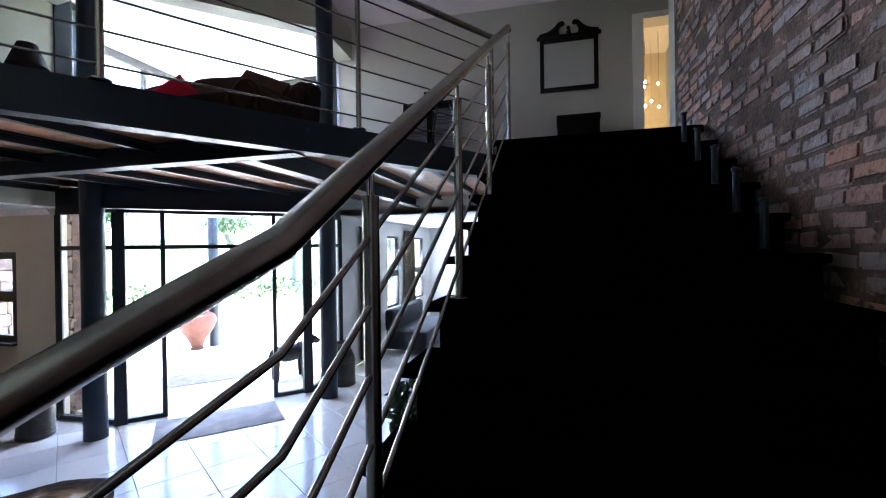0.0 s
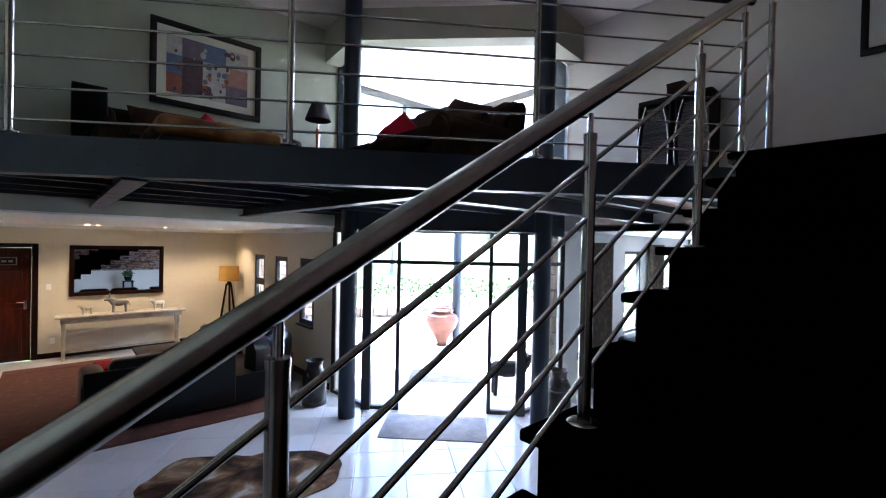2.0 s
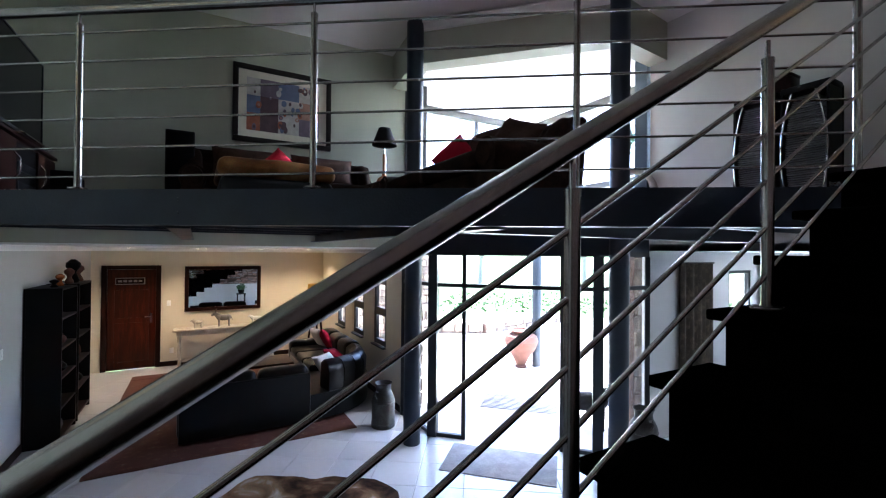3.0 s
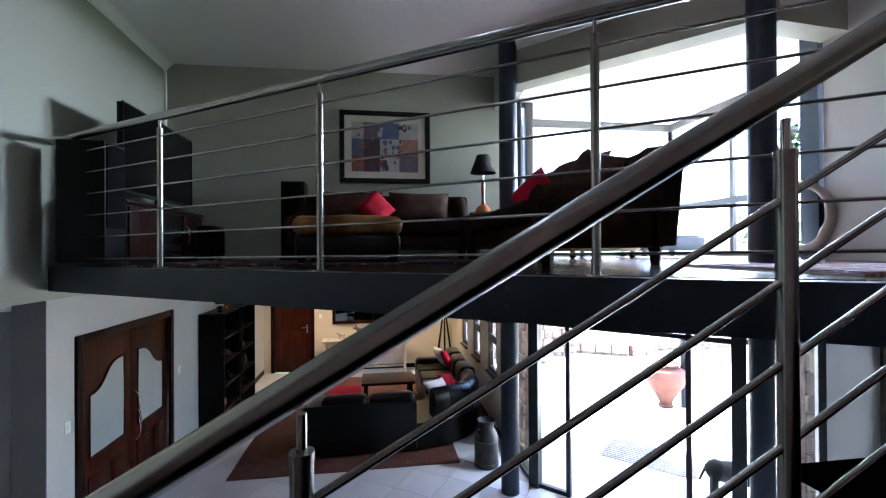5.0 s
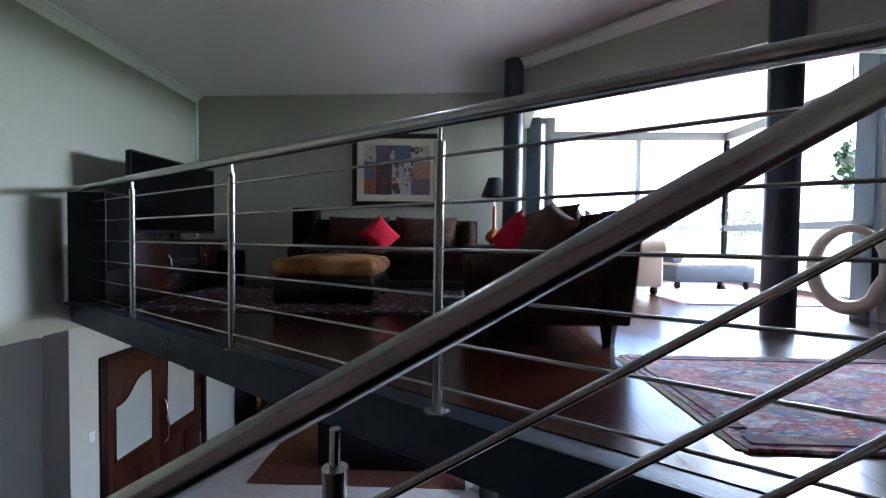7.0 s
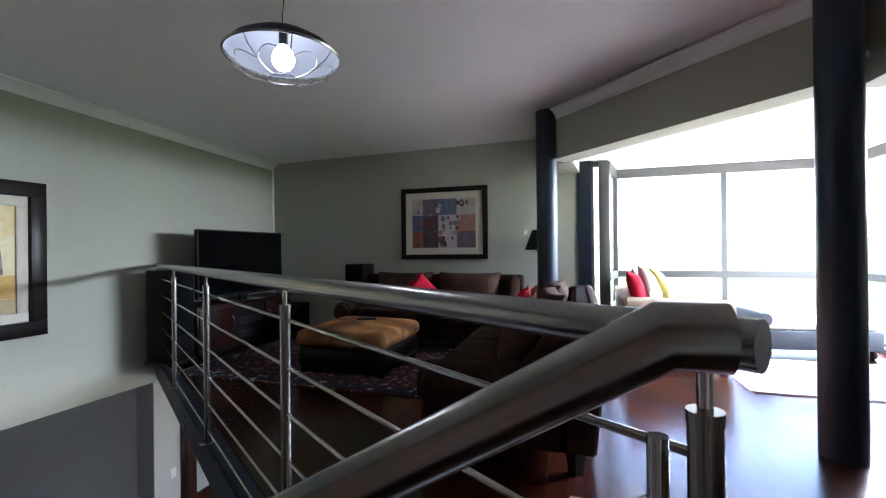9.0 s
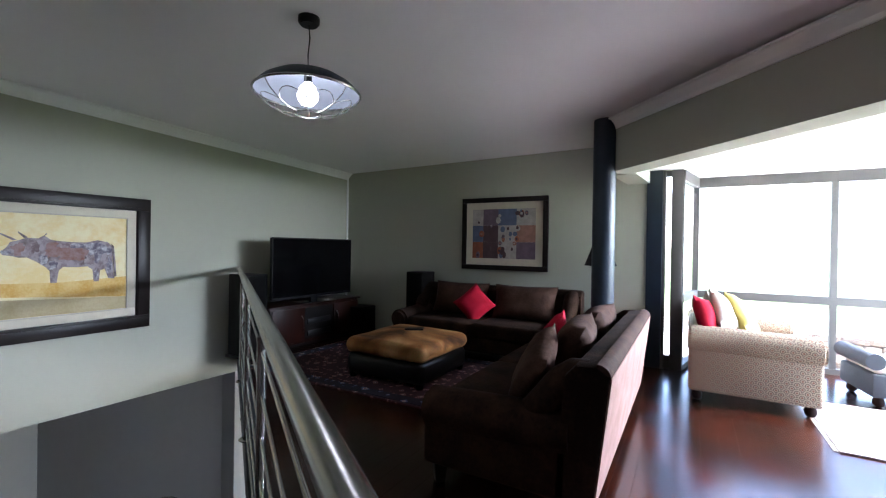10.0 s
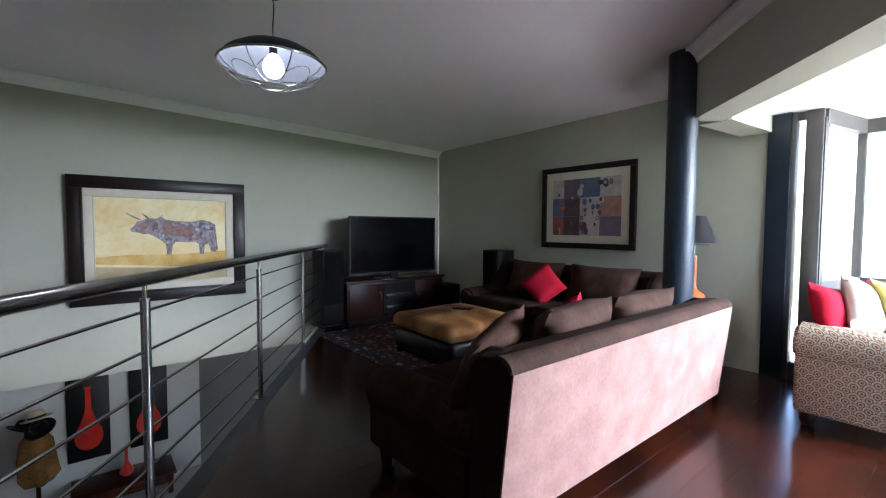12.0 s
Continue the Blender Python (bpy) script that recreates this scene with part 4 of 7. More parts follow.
# windows of the low wings
for k, (y0, y1) in enumerate(((6.50, 7.07), (7.60, 8.20), (8.74, 9.32))):
    w = thing("window_%d" % (k + 1), (3.66, (y0 + y1) / 2, 0.86), "narrow black steel window with a middle bar", "window", "sitting room windows", "structure")
    h, wd2 = 1.11, (y1 - y0) / 2
    bm = bmesh.new()
    for lo, hi in (((-0.03, -wd2, 0), (0.03, -wd2 + 0.085, h)), ((-0.03, wd2 - 0.085, 0), (0.03, wd2, h)), ((-0.03, -wd2 + 0.085, 0), (0.03, wd2 - 0.085, 0.085)),
                   ((-0.03, -wd2 + 0.085, h - 0.085), (0.03, wd2 - 0.085, h)), ((-0.03, -wd2 + 0.085, 0.50), (0.03, wd2 - 0.085, 0.63))):
        box(lo, hi, bm)
    part("window_frame", bm, BLACKFRAME, w)
    for z0, z1 in ((0.085, 0.50), (0.63, h - 0.085)):
        part("pane", box((-0.004, -wd2 + 0.085, z0), (0.004, wd2 - 0.085, z1)), GLASS, w).visible_shadow = False
    part("window_sill", box((-0.10, -wd2, -0.03), (-0.032, wd2, 0.0), bevel=0.005), BLACKFRAME, w)
for k, (x0, x1) in enumerate(((6.75, 7.25), (7.9, 8.55), (9.6, 10.3))):
    w = thing("window_%d" % (k + 4), ((x0 + x1) / 2, 3.445, 0.75), "tall dark steel window with a middle bar", "window", "dining room windows", "structure")
    h, wd2 = 1.45, (x1 - x0) / 2
    bm = bmesh.new()
    for lo, hi in (((-wd2, -0.03, 0), (-wd2 + 0.05, 0.03, h)), ((wd2 - 0.05, -0.03, 0), (wd2, 0.03, h)), ((-wd2 + 0.05, -0.03, 0), (wd2 - 0.05, 0.03, 0.05)),
                   ((-wd2 + 0.05, -0.03, h - 0.05), (wd2 - 0.05, 0.03, h)), ((-wd2 + 0.05, -0.03, 0.62), (wd2 - 0.05, 0.03, 0.74))):
        box(lo, hi, bm)
    part("window_frame", bm, BLACKFRAME, w)
    for z0, z1 in ((0.05, 0.62), (0.74, h - 0.05)):
        part("pane", box((-wd2 + 0.05, -0.004, z0), (wd2 - 0.05, 0.004, z1)), GLASS, w).visible_shadow = False

# ---- outdoors ----
gm = bmesh.new()
bmesh.ops.create_grid(gm, x_segments=24, y_segments=24, size=300)
for v in gm.verts:
    v.co.z = -0.16 + (0.02 * max(0, (v.co.x + v.co.y) - 40) if v.co.x + v.co.y > 40 else 0)
setting("ground", gm, GRASS, "sunlit lawn rising towards trees", "lawn")
setting("pavement", prism([(3.66, 4.98), (5.18, 3.46), (6.1, 3.7), (13, 3.7), (17, 9.0), (11.5, 14), (3.9, 13), (3.9, 5.9)], -0.15, -0.03), PAVE, "pale sun-bleached terrace paving", "paving")
setting("bay_soffit", prism([(3.66, 4.99), (5.19, 3.47), (6.02, 3.5), (BAYX + 0.05, 3.9), (BAYX + 0.05, BAYY + 0.05), (4.05, BAYY + 0.05), (3.65, 5.86)], 2.60, MZ - 0.06), CORNICE, "white underside of the bay floor", "soffit")
oc = thing("steel_column", (7.40, 7.10, -0.03), "round slate-blue steel column on the terrace", "column", "", "structure")
part("shaft", tube((0, 0, 0), (0, 0, 2.72), 0.10, seg=28), NAVY, oc)
setting("bay_roof", prism([(3.4, 5.9), (3.4, 7.0), (7.3, 7.3), (7.3, 3.6), (6.2, 3.2)], 5.75, 5.95), CORNICE, "roof edge over the bay", "roof")

# ---- upper sitting room ----


def cushion(name, m, w, h, t, mat, label, seed=1, group=""):
    ob = part(name, pillow(w, h, t, seed=seed), mat, None, "", 80)
    ob.matrix_world = m
    return tagged(ob, label, "cushion", group)


def sofa(m, length, label, back_mat, depth=0.92, back_h=0.80, arm_h=0.52):
    """Faces its own -y; x runs along it, the back is at +y."""
    s = thing("sofa", m, label, "sofa", "brown suede sofas")
    L, aw = length / 2, 0.24
    part("base", box((-L + 0.03, -depth / 2 + 0.06, 0.12), (L - 0.03, depth / 2 - 0.12, 0.30), bevel=0.03, seg=3), SUEDE, s)
    for k in range(2):
        x0 = -L + aw + k * (L - aw)
        bm = box((x0 + 0.004, -depth / 2, 0.30), (x0 + L - aw - 0.004, depth / 2 - 0.24, 0.46), bevel=0.05, seg=4)
        part("seat_cushion", bm, SUEDE, s)
    # back, raked outwards at the top
    bm = bmesh.new()
    prof = [(depth / 2 - 0.24, 0.14), (depth / 2 - 0.20, back_h - 0.06), (depth / 2 - 0.15, back_h - 0.005), (depth / 2 - 0.06, back_h), (depth / 2 + 0.0, back_h - 0.04), (depth / 2 - 0.07, 0.13)]
    rows = []
    for x in (-L + 0.02, -L + 0.05, L - 0.05, L - 0.02):
        sq = 0.985 if abs(x) > L - 0.03 else 1.0
        rows.append([bm.verts.new((x, y, 0.13 + (z - 0.13) * sq)) for y, z in prof])
    for a, b in zip(rows, rows[1:]):
        for i in range(len(prof)):
            bm.faces.new((a[i], a[(i + 1) % len(prof)], b[(i + 1) % len(prof)], b[i]))
    bm.faces.new(rows[0][::-1]), bm.faces.new(rows[-1])
    back = part("back_frame", bm, SUEDE, s, "", 30)
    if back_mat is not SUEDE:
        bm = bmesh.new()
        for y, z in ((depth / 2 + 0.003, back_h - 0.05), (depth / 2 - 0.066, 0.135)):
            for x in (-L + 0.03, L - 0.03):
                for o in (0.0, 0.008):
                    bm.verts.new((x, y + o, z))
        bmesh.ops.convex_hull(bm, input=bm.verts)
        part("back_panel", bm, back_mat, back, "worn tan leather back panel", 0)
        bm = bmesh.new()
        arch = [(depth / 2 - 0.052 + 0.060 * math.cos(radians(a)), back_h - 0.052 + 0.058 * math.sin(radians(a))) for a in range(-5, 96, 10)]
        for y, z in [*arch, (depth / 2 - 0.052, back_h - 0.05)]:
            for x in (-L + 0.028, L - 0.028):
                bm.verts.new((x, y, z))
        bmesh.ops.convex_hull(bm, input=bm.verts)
        part("top_roll", bm, LITSUEDE, back, "brown suede top edge, lightened as if lit", 40)
    part("piping", pipe([(-L + 0.02, depth / 2 + 0.0, back_h - 0.045), (L - 0.02, depth / 2 + 0.0, back_h - 0.045)], 0.006, seg=8), SUEDE, back)
    for sx in (-1, 1):
        bm = bmesh.new()
        x0, x1 = sorted((sx * (L - aw), sx * L))
        box((x0 + 0.02, -depth / 2 + 0.03, 0.12), (x1 - 0.02, depth / 2 - 0.17, arm_h - 0.10), bm, bevel=0.03, seg=3)
        arm = part("armrest", bm, SUEDE, s)
        roll = tube(((x0 + x1) / 2, -depth / 2 + 0.015, arm_h - 0.115), ((x0 + x1) / 2, depth / 2 - 0.15, arm_h - 0.085), 0.125, seg=24)
        bmesh.ops.bevel(roll, geom=[e for e in roll.edges if len(e.link_faces) == 2 and any(len(f.verts) > 4 for f in e.link_faces)], offset=0.03, segments=3, affect="EDGES")
        part("arm_roll", roll, SUEDE, arm)
        xc = sx * (L - 0.125)
        part("wing", pipe([(xc, depth / 2 - 0.10, back_h - 0.085), (xc, depth / 2 - 0.17, back_h - 0.09), (xc, depth / 2 - 0.23, back_h - 0.13), (xc, depth / 2 - 0.30, back_h - 0.22), (xc, depth / 2 - 0.38, arm_h - 0.04), (xc, depth / 2 - 0.52, arm_h - 0.10)], 0.088, seg=20), SUEDE, arm)
    for sx in (-1, 1):
        for y in (-depth / 2 + 0.10, depth / 2 - 0.16):
            bm = tube((sx * (L - 0.10), y, 0.0), (sx * (L - 0.10), y, 0.13), 0.035, seg=4, r2=0.055)
            part("leg", bm, EBONY, s)
    return s


# long sofa against the wall with the print, and the one seen from behind
sofa((1.85, 5.28, MZ, 0, 0, 0), 2.25, "brown suede sofa against the wall below a framed print", SUEDE, back_h=0.84)
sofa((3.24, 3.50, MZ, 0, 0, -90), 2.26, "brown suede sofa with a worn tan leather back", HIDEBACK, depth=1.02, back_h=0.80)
g = "brown back cushions"
for x, sd in ((1.42, 3), (2.30, 4)):
    cushion("back_cushion", pose(x, 5.44, MZ + 0.665, 72, 0, 3 * (sd - 3.5)), 0.80, 0.44, 0.22, LITSUEDE, "wide brown suede cushion leaning on the sofa back", sd, g)
cushion("scatter_cushion", pose(1.74, 5.20, MZ + 0.635, 66, 45, 4), 0.38, 0.38, 0.17, RED, "bright red square cushion propped on its corner", 7)
for y, sd, tw in ((3.98, 5, 0), (3.25, 6, 8)):
    cushion("back_cushion", pose(3.37, y, MZ + 0.655, 62, 0, -90 + tw), 0.74, 0.50, 0.24, LITSUEDE, "plump brown suede cushion leaning on the sofa back", sd, g)
cushion("scatter_cushion", pose(3.15, 3.56, MZ + 0.61, 62, 42, -80), 0.41, 0.41, 0.15, RED, "bright red square cushion beside brown cushions", 8)
cushion("scatter_cushion", pose(3.27, 2.78, MZ + 0.62, 62, 20, -80), 0.46, 0.46, 0.17, LITSUEDE, "brown suede cushion tipped at the end of the sofa", 9)

ot = thing("ottoman", (1.50, 4.11, MZ), "square ottoman with a cowhide top and black leather sides", "ottoman")
part("base", box((-0.455, -0.455, 0.05), (0.455, 0.455, 0.27), bevel=0.06, seg=4), LEATHER, ot)
bm = box((-0.475, -0.475, 0.255), (0.475, 0.475, 0.41), bevel=0.075, seg=5)
bmesh.ops.subdivide_edges(bm, edges=[e for e in bm.edges if e.calc_length() > 0.3], cuts=7, use_grid_fill=True)
for v in bm.verts:
    if v.co.z > 0.36:
        v.co.z += 0.040 * (1 - (v.co.x / 0.5) ** 2) * (1 - (v.co.y / 0.5) ** 2) + 0.014 * noise.noise(v.co * 4)
part("cushion_top", bm, COWHIDE, ot, "brown cowhide top", 60)
for sx in (-1, 1):
    for sy in (-1, 1):
        part("foot", tube((sx * 0.40, sy * 0.40, 0), (sx * 0.40, sy * 0.40, 0.06), 0.03, seg=12, r2=0.04), EBONY, ot)
rc = thing("remote_control", (1.52, 4.18, MZ + 0.448, 0, 0, 30), "black remote controls lying on the ottoman", "remote")
part("body", box((-0.10, -0.03, 0), (0.10, 0.03, 0.02), bevel=0.008), BLACK, rc)
part("second_body", box((-0.08, 0.04, 0), (0.10, 0.085, 0.018), bevel=0.008), BLACK, rc)


def rug(name, lo, hi, z, mat, label, border=None, fringe=True, rot=0, thick=0.012):
    cx, cy = (lo[0] + hi[0]) / 2, (lo[1] + hi[1]) / 2
    w, h = (hi[0] - lo[0]) / 2, (hi[1] - lo[1]) / 2
    r = thing(name, (cx, cy, z, 0, 0, rot), label, "rug")
    bm = bmesh.new()
    bmesh.ops.create_grid(bm, x_segments=24, y_segments=18, size=1)
    for v in bm.verts:
        v.co = Vector((v.co.x * w + 0.008 * noise.noise((v.co.y * 5, 1, cx)), v.co.y * h + 0.008 * noise.noise((v.co.x * 5, 2, cx)), thick + 0.003 * noise.noise(v.co * 6)))
    geo = bmesh.ops.extrude_face_region(bm, geom=bm.faces[:])
    for v in geo["geom"]:
        if isinstance(v, bmesh.types.BMVert):
            v.co.z = 0.0
    part("rug_body", bm, mat, r, "", 60)
    if border:
        bm = bmesh.new()
        b = min(w, h) * 0.22
        for x0, x1, y0, y1 in ((-w, w, -h, -h + b), (-w, w, h - b, h), (-w, -w + b, -h + b, h - b), (w - b, w, -h + b, h - b)):
            box((x0 + 0.03, y0 + 0.03, thick - 0.002), (x1 - 0.03, y1 - 0.03, thick + 0.0045), bm)
        part("border", bm, border, r)
    if fringe:
        rnd = random.Random(5)
        for sx in (-1, 1):
            bm = box((min(sx * (w - 0.004), sx * (w + 0.008)), -h + 0.01, 0.001), (max(sx * (w - 0.004), sx * (w + 0.008)), h - 0.01, 0.007))
            y = -h + 0.02
            while y < h - 0.02:
                box((min(sx * w, sx * (w + 0.028)), y, 0.001), (max(sx * w, sx * (w + 0.028)), y + 0.006, 0.005), bm)
                y += 0.011 + 0.004 * rnd.random()
            part("fringe", bm, MAT, r, "cream fringe", 0)
    return r


rug("wool_rug", (-0.10, 3.33), (2.75, 4.98), MZ, PERSIANFIELD, "dark navy and red oriental wool rug under the ottoman", PERSIAN)
rug("kilim_rug", (3.56, 1.18), (5.35, 2.22), MZ, KILIM, "multicoloured kilim rug on the gallery floor", KILIMEDGE)
rug("faded_rug", (4.95, 4.15), (6.4, 5.35), MZ, PALERUG, "pale faded pink rug in the bay", None, rot=0)

# television wall
unit = thing("media_unit", (-0.58, 4.66, MZ), "low dark wood media unit with curved metal handles", "cabinet")
part("body", box((-0.24, -0.80, 0.04), (0.22, 0.80, 0.53), bevel=0.008), DARKWOOD, unit)
part("top", box((-0.26, -0.83, 0.53), (0.25, 0.83, 0.56), bevel=0.008), DARKWOOD, unit)
part("plinth", box((-0.22, -0.77, 0), (0.19, 0.77, 0.04)), EBONY, unit)
for y0, y1, hy in ((-0.78, -0.27, -0.32), (0.27, 0.78, 0.32)):
    d = part("door", box((0.222, y0, 0.07), (0.242, y1, 0.51), bevel=0.006), DARKWOOD, unit)
    part("handle", pipe([(0.245, hy, 0.20), (0.275, hy, 0.24), (0.282, hy, 0.30), (0.275, hy, 0.36), (0.245, hy, 0.40)], 0.007, seg=10), CHROME, d, "curved chrome handle")
part("shelf_recess", box((0.221, -0.25, 0.09), (0.228, 0.25, 0.50)), EBONY, unit)
for z in (0.12, 0.28):
    part("set_top_box", box((0.05, -0.21, z), (0.24, 0.21, z + 0.07), bevel=0.004), BLACK, unit)
tv = thing("television", (-0.42, 4.64, MZ + 0.56), "large flat black television on a stand", "television")
part("cabinet_back", box((-0.05, -0.71, 0.075), (-0.005, 0.71, 0.86), bevel=0.01), BLACK, tv)
part("screen", box((-0.006, -0.70, 0.10), (0.0, 0.70, 0.85)), SCREEN, tv, "glossy dark screen")
bm = bmesh.new()
for lo, hi in (((-0.004, -0.715, 0.07), (0.006, 0.715, 0.10)), ((-0.004, -0.715, 0.85), (0.006, 0.715, 0.865)), ((-0.004, -0.715, 0.10), (0.006, -0.70, 0.85)), ((-0.004, 0.70, 0.10), (0.006, 0.715, 0.85))):
    box(lo, hi, bm)
part("bezel", bm, BLACK, tv)
part("stand_foot", box((-0.13, -0.28, 0), (0.13, 0.28, 0.015), bevel=0.006), CHROME, tv)
part("stand_neck", box((-0.05, -0.06, 0.015), (-0.01, 0.06, 0.09)), BLACK, tv)


def speaker(m, w, d, h, label):
    sp = thing("tower_speaker", m, label, "loudspeaker", "tower loudspeakers")
    part("cabinet", box((-d / 2, -w / 2, 0.03), (d / 2, w / 2, h), bevel=0.012), EBONY, sp)
    part("plinth", box((-d / 2 - 0.02, -w / 2 - 0.02, 0), (d / 2 + 0.02, w / 2 + 0.02, 0.03), bevel=0.006), BLACK, sp)
    part("grille", box((d / 2, -w / 2 + 0.015, 0.30), (d / 2 + 0.012, w / 2 - 0.015, h - 0.02), bevel=0.006), GRILLE, sp)


speaker((-0.50, 3.66, MZ), 0.28, 0.34, 0.98, "black tower loudspeaker beside the media unit")
speaker((0.72, 5.55, MZ, 0, 0, -90), 0.28, 0.32, 0.98, "black tower loudspeaker beside the sofa")
sub = thing("subwoofer", (-0.35, 5.46, MZ), "low black subwoofer box in the corner", "loudspeaker")
part("cabinet", box((-0.2, -0.18, 0.02), (0.2, 0.18, 0.42), bevel=0.015), EBONY, sub)
part("grille", box((0.2, -0.15, 0.06), (0.212, 0.15, 0.38), bevel=0.006), GRILLE, sub)
for sx in (-0.16, 0.16):
    for sy in (-0.14, 0.14):
        part("foot", tube((sx, sy, 0), (sx, sy, 0.025), 0.02, seg=10), BLACK, sub)


def ring_frame(bm, w, h, z0, z1, inner, m=None):
    """A rectangular moulding in the local x-z plane, from half sizes w, h inwards by inner; y from z0 to z1."""
    a, b = w - inner, h - inner
    for lo, hi in (((-w, z0, -h), (w, z1, -b)), ((-w, z0, b), (w, z1, h)), ((-w, z0, -b), (-a, z1, b)), ((a, z0, -b), (w, z1, b))):
        box(lo, hi, bm, bevel=0.004)
    return bm


def flat_shape(pts, depth, bm=None):
    """A thin raised patch of paint in the x-z plane, facing -y."""
    bm = bm or bmesh.new()
    f = [bm.verts.new((x, -depth, z)) for x, z in pts]
    bm.faces.new(f)
    b = [bm.verts.new((x, 0.001, z)) for x, z in pts]
    n = len(pts)
    for i in range(n):
        bm.faces.new((f[i], f[(i + 1) % n], b[(i + 1) % n], b[i]))
    return bm


def oval(cx, cz, rx, rz, n=16, a0=0.0, wob=0.0, seed=0):
    return [(cx + rx * (1 + wob * noise.noise((math.cos(t) * 2, math.sin(t) * 2, seed))) * math.cos(t + a0),
             cz + rz * (1 + wob * noise.noise((math.cos(t) * 2, math.sin(t) * 2, seed))) * math.sin(t + a0)) for t in (2 * math.pi * i / n for i in range(n))]


def paint(name, c, second=None, scale=14):
    return material("paint_" + name, c, 0.75, second=second, scale=scale, amount=0.9, bump=0.15, bump_scale=90)


PINK, MAUVE, SLATE, PLUM, RUST, BONE = (paint(n, c) for n, c in (
    ("salmon", (0.40, 0.20, 0.15)), ("mauve", (0.17, 0.12, 0.16)), ("slate", (0.12, 0.15, 0.25)), ("plum", (0.09, 0.045, 0.055)), ("rust", (0.33, 0.10, 0.05)), ("bone", (0.50, 0.45, 0.42))))
# abstract print
pr = thing("framed_print", (1.87, 5.805, 4.305), "dark framed abstract print of coloured squares and ovals", "picture")
part("frame", ring_frame(bmesh.new(), 0.612, 0.490, -0.035, 0.012, 0.065), FRAMEWOOD, pr, "wide espresso wood frame")
part("mount", box((-0.548, -0.012, -0.426), (0.548, 0.010, 0.426)), MAT, pr, "cream mount")
cells = [(0.16, (RUST, SLATE, BONE)), (0.22, (PLUM, PLUM, MAUVE)), (0.26, (BONE, BONE, SLATE)), (0.26, (MAUVE, PINK, BONE))]
rnd = random.Random(11)
pw, ph = 0.452, 0.335
x0 = -pw
for c, (cw, column) in enumerate(cells):
    x1 = x0 + cw
    for r, mt in enumerate(column):
        z0 = -ph + r * 2 * ph / 3
        part("patch", box((x0, -0.015 - 0.001 * ((r + c) % 2), z0), (x1 - 0.001, -0.011, z0 + 2 * ph / 3 - 0.001)), mt, pr)
    x0 = x1
for k in range(34):
    x, z = rnd.uniform(-0.43, 0.43), rnd.uniform(-0.31, 0.31)
    if k < 16:
        x, z = rnd.uniform(-0.05, 0.18), rnd.uniform(-0.31, 0.08)
    elif k < 22:
        x, z = rnd.uniform(0.20, 0.36), rnd.uniform(0.0, 0.30)
    big = rnd.uniform(0.014, 0.038)
    part("motif", flat_shape(oval(x, z, big * rnd.uniform(0.7, 1.1), big * rnd.uniform(0.9, 1.5), 12, rnd.random()), 0.018 + 0.0003 * k), (RUST, PLUM, SLATE, MAUVE, BONE, PLUM)[k % 6], pr)
    if k % 3 == 0:
        part("motif", flat_shape(oval(x, z, big * 0.45, big * 0.5, 10), 0.0285 + 0.0002 * k), (BONE, PINK, PLUM)[k // 3 % 3], pr)
# bull painting
SKYP = paint("straw_sky", (0.72, 0.50, 0.16), (0.80, 0.72, 0.46), 2.2)
GLOWP = paint("pale_gold", (0.82, 0.75, 0.50), (0.76, 0.60, 0.28), 3)
FIELD = paint("ochre_field", (0.58, 0.30, 0.03), (0.72, 0.52, 0.20), 5)
FORE = paint("foreground", (0.42, 0.33, 0.17), (0.52, 0.44, 0.26), 5)
HIDE = paint("bull_hide", (0.09, 0.05, 0.05), (0.34, 0.29, 0.31), 20)
HIDEL = paint("bull_light", (0.44, 0.38, 0.39), (0.16, 0.11, 0.12), 20)
bp = thing("framed_painting", (-0.905, 1.935, 3.90, 0, 0, 90), "oil painting of a brindled bull in a dark frame", "picture")
part("frame", ring_frame(bmesh.new(), 0.82, 0.66, -0.05, 0.012, 0.125), FRAMEWOOD, bp, "wide dark moulded frame")
part("frame_lip", ring_frame(bmesh.new(), 0.72, 0.56, -0.062, -0.045, 0.022), FRAMEWOOD, bp)
part("slip", ring_frame(bmesh.new(), 0.694, 0.534, -0.030, 0.010, 0.085), MAT, bp, "cream linen slip")
part("slip_line", ring_frame(bmesh.new(), 0.62, 0.46, -0.033, -0.02, 0.012), PLASTER, bp)
part("canvas", box((-0.61, -0.018, -0.45), (0.61, 0.006, 0.45)), SKYP, bp)
part("sky_glow", flat_shape(oval(-0.15, -0.02, 0.45, 0.20, 24, wob=0.3), 0.0195), GLOWP, bp)
part("field", flat_shape([(-0.607, -0.17), (-0.3, -0.15), (0.1, -0.16), (0.607, -0.13), (0.607, -0.33), (0.2, -0.30), (-0.2, -0.27), (-0.607, -0.24)], 0.0205), FIELD, bp)
part("foreground", flat_shape([(-0.607, -0.27), (0.1, -0.31), (0.607, -0.33), (0.607, -0.447), (-0.607, -0.447)], 0.0200), FORE, bp)
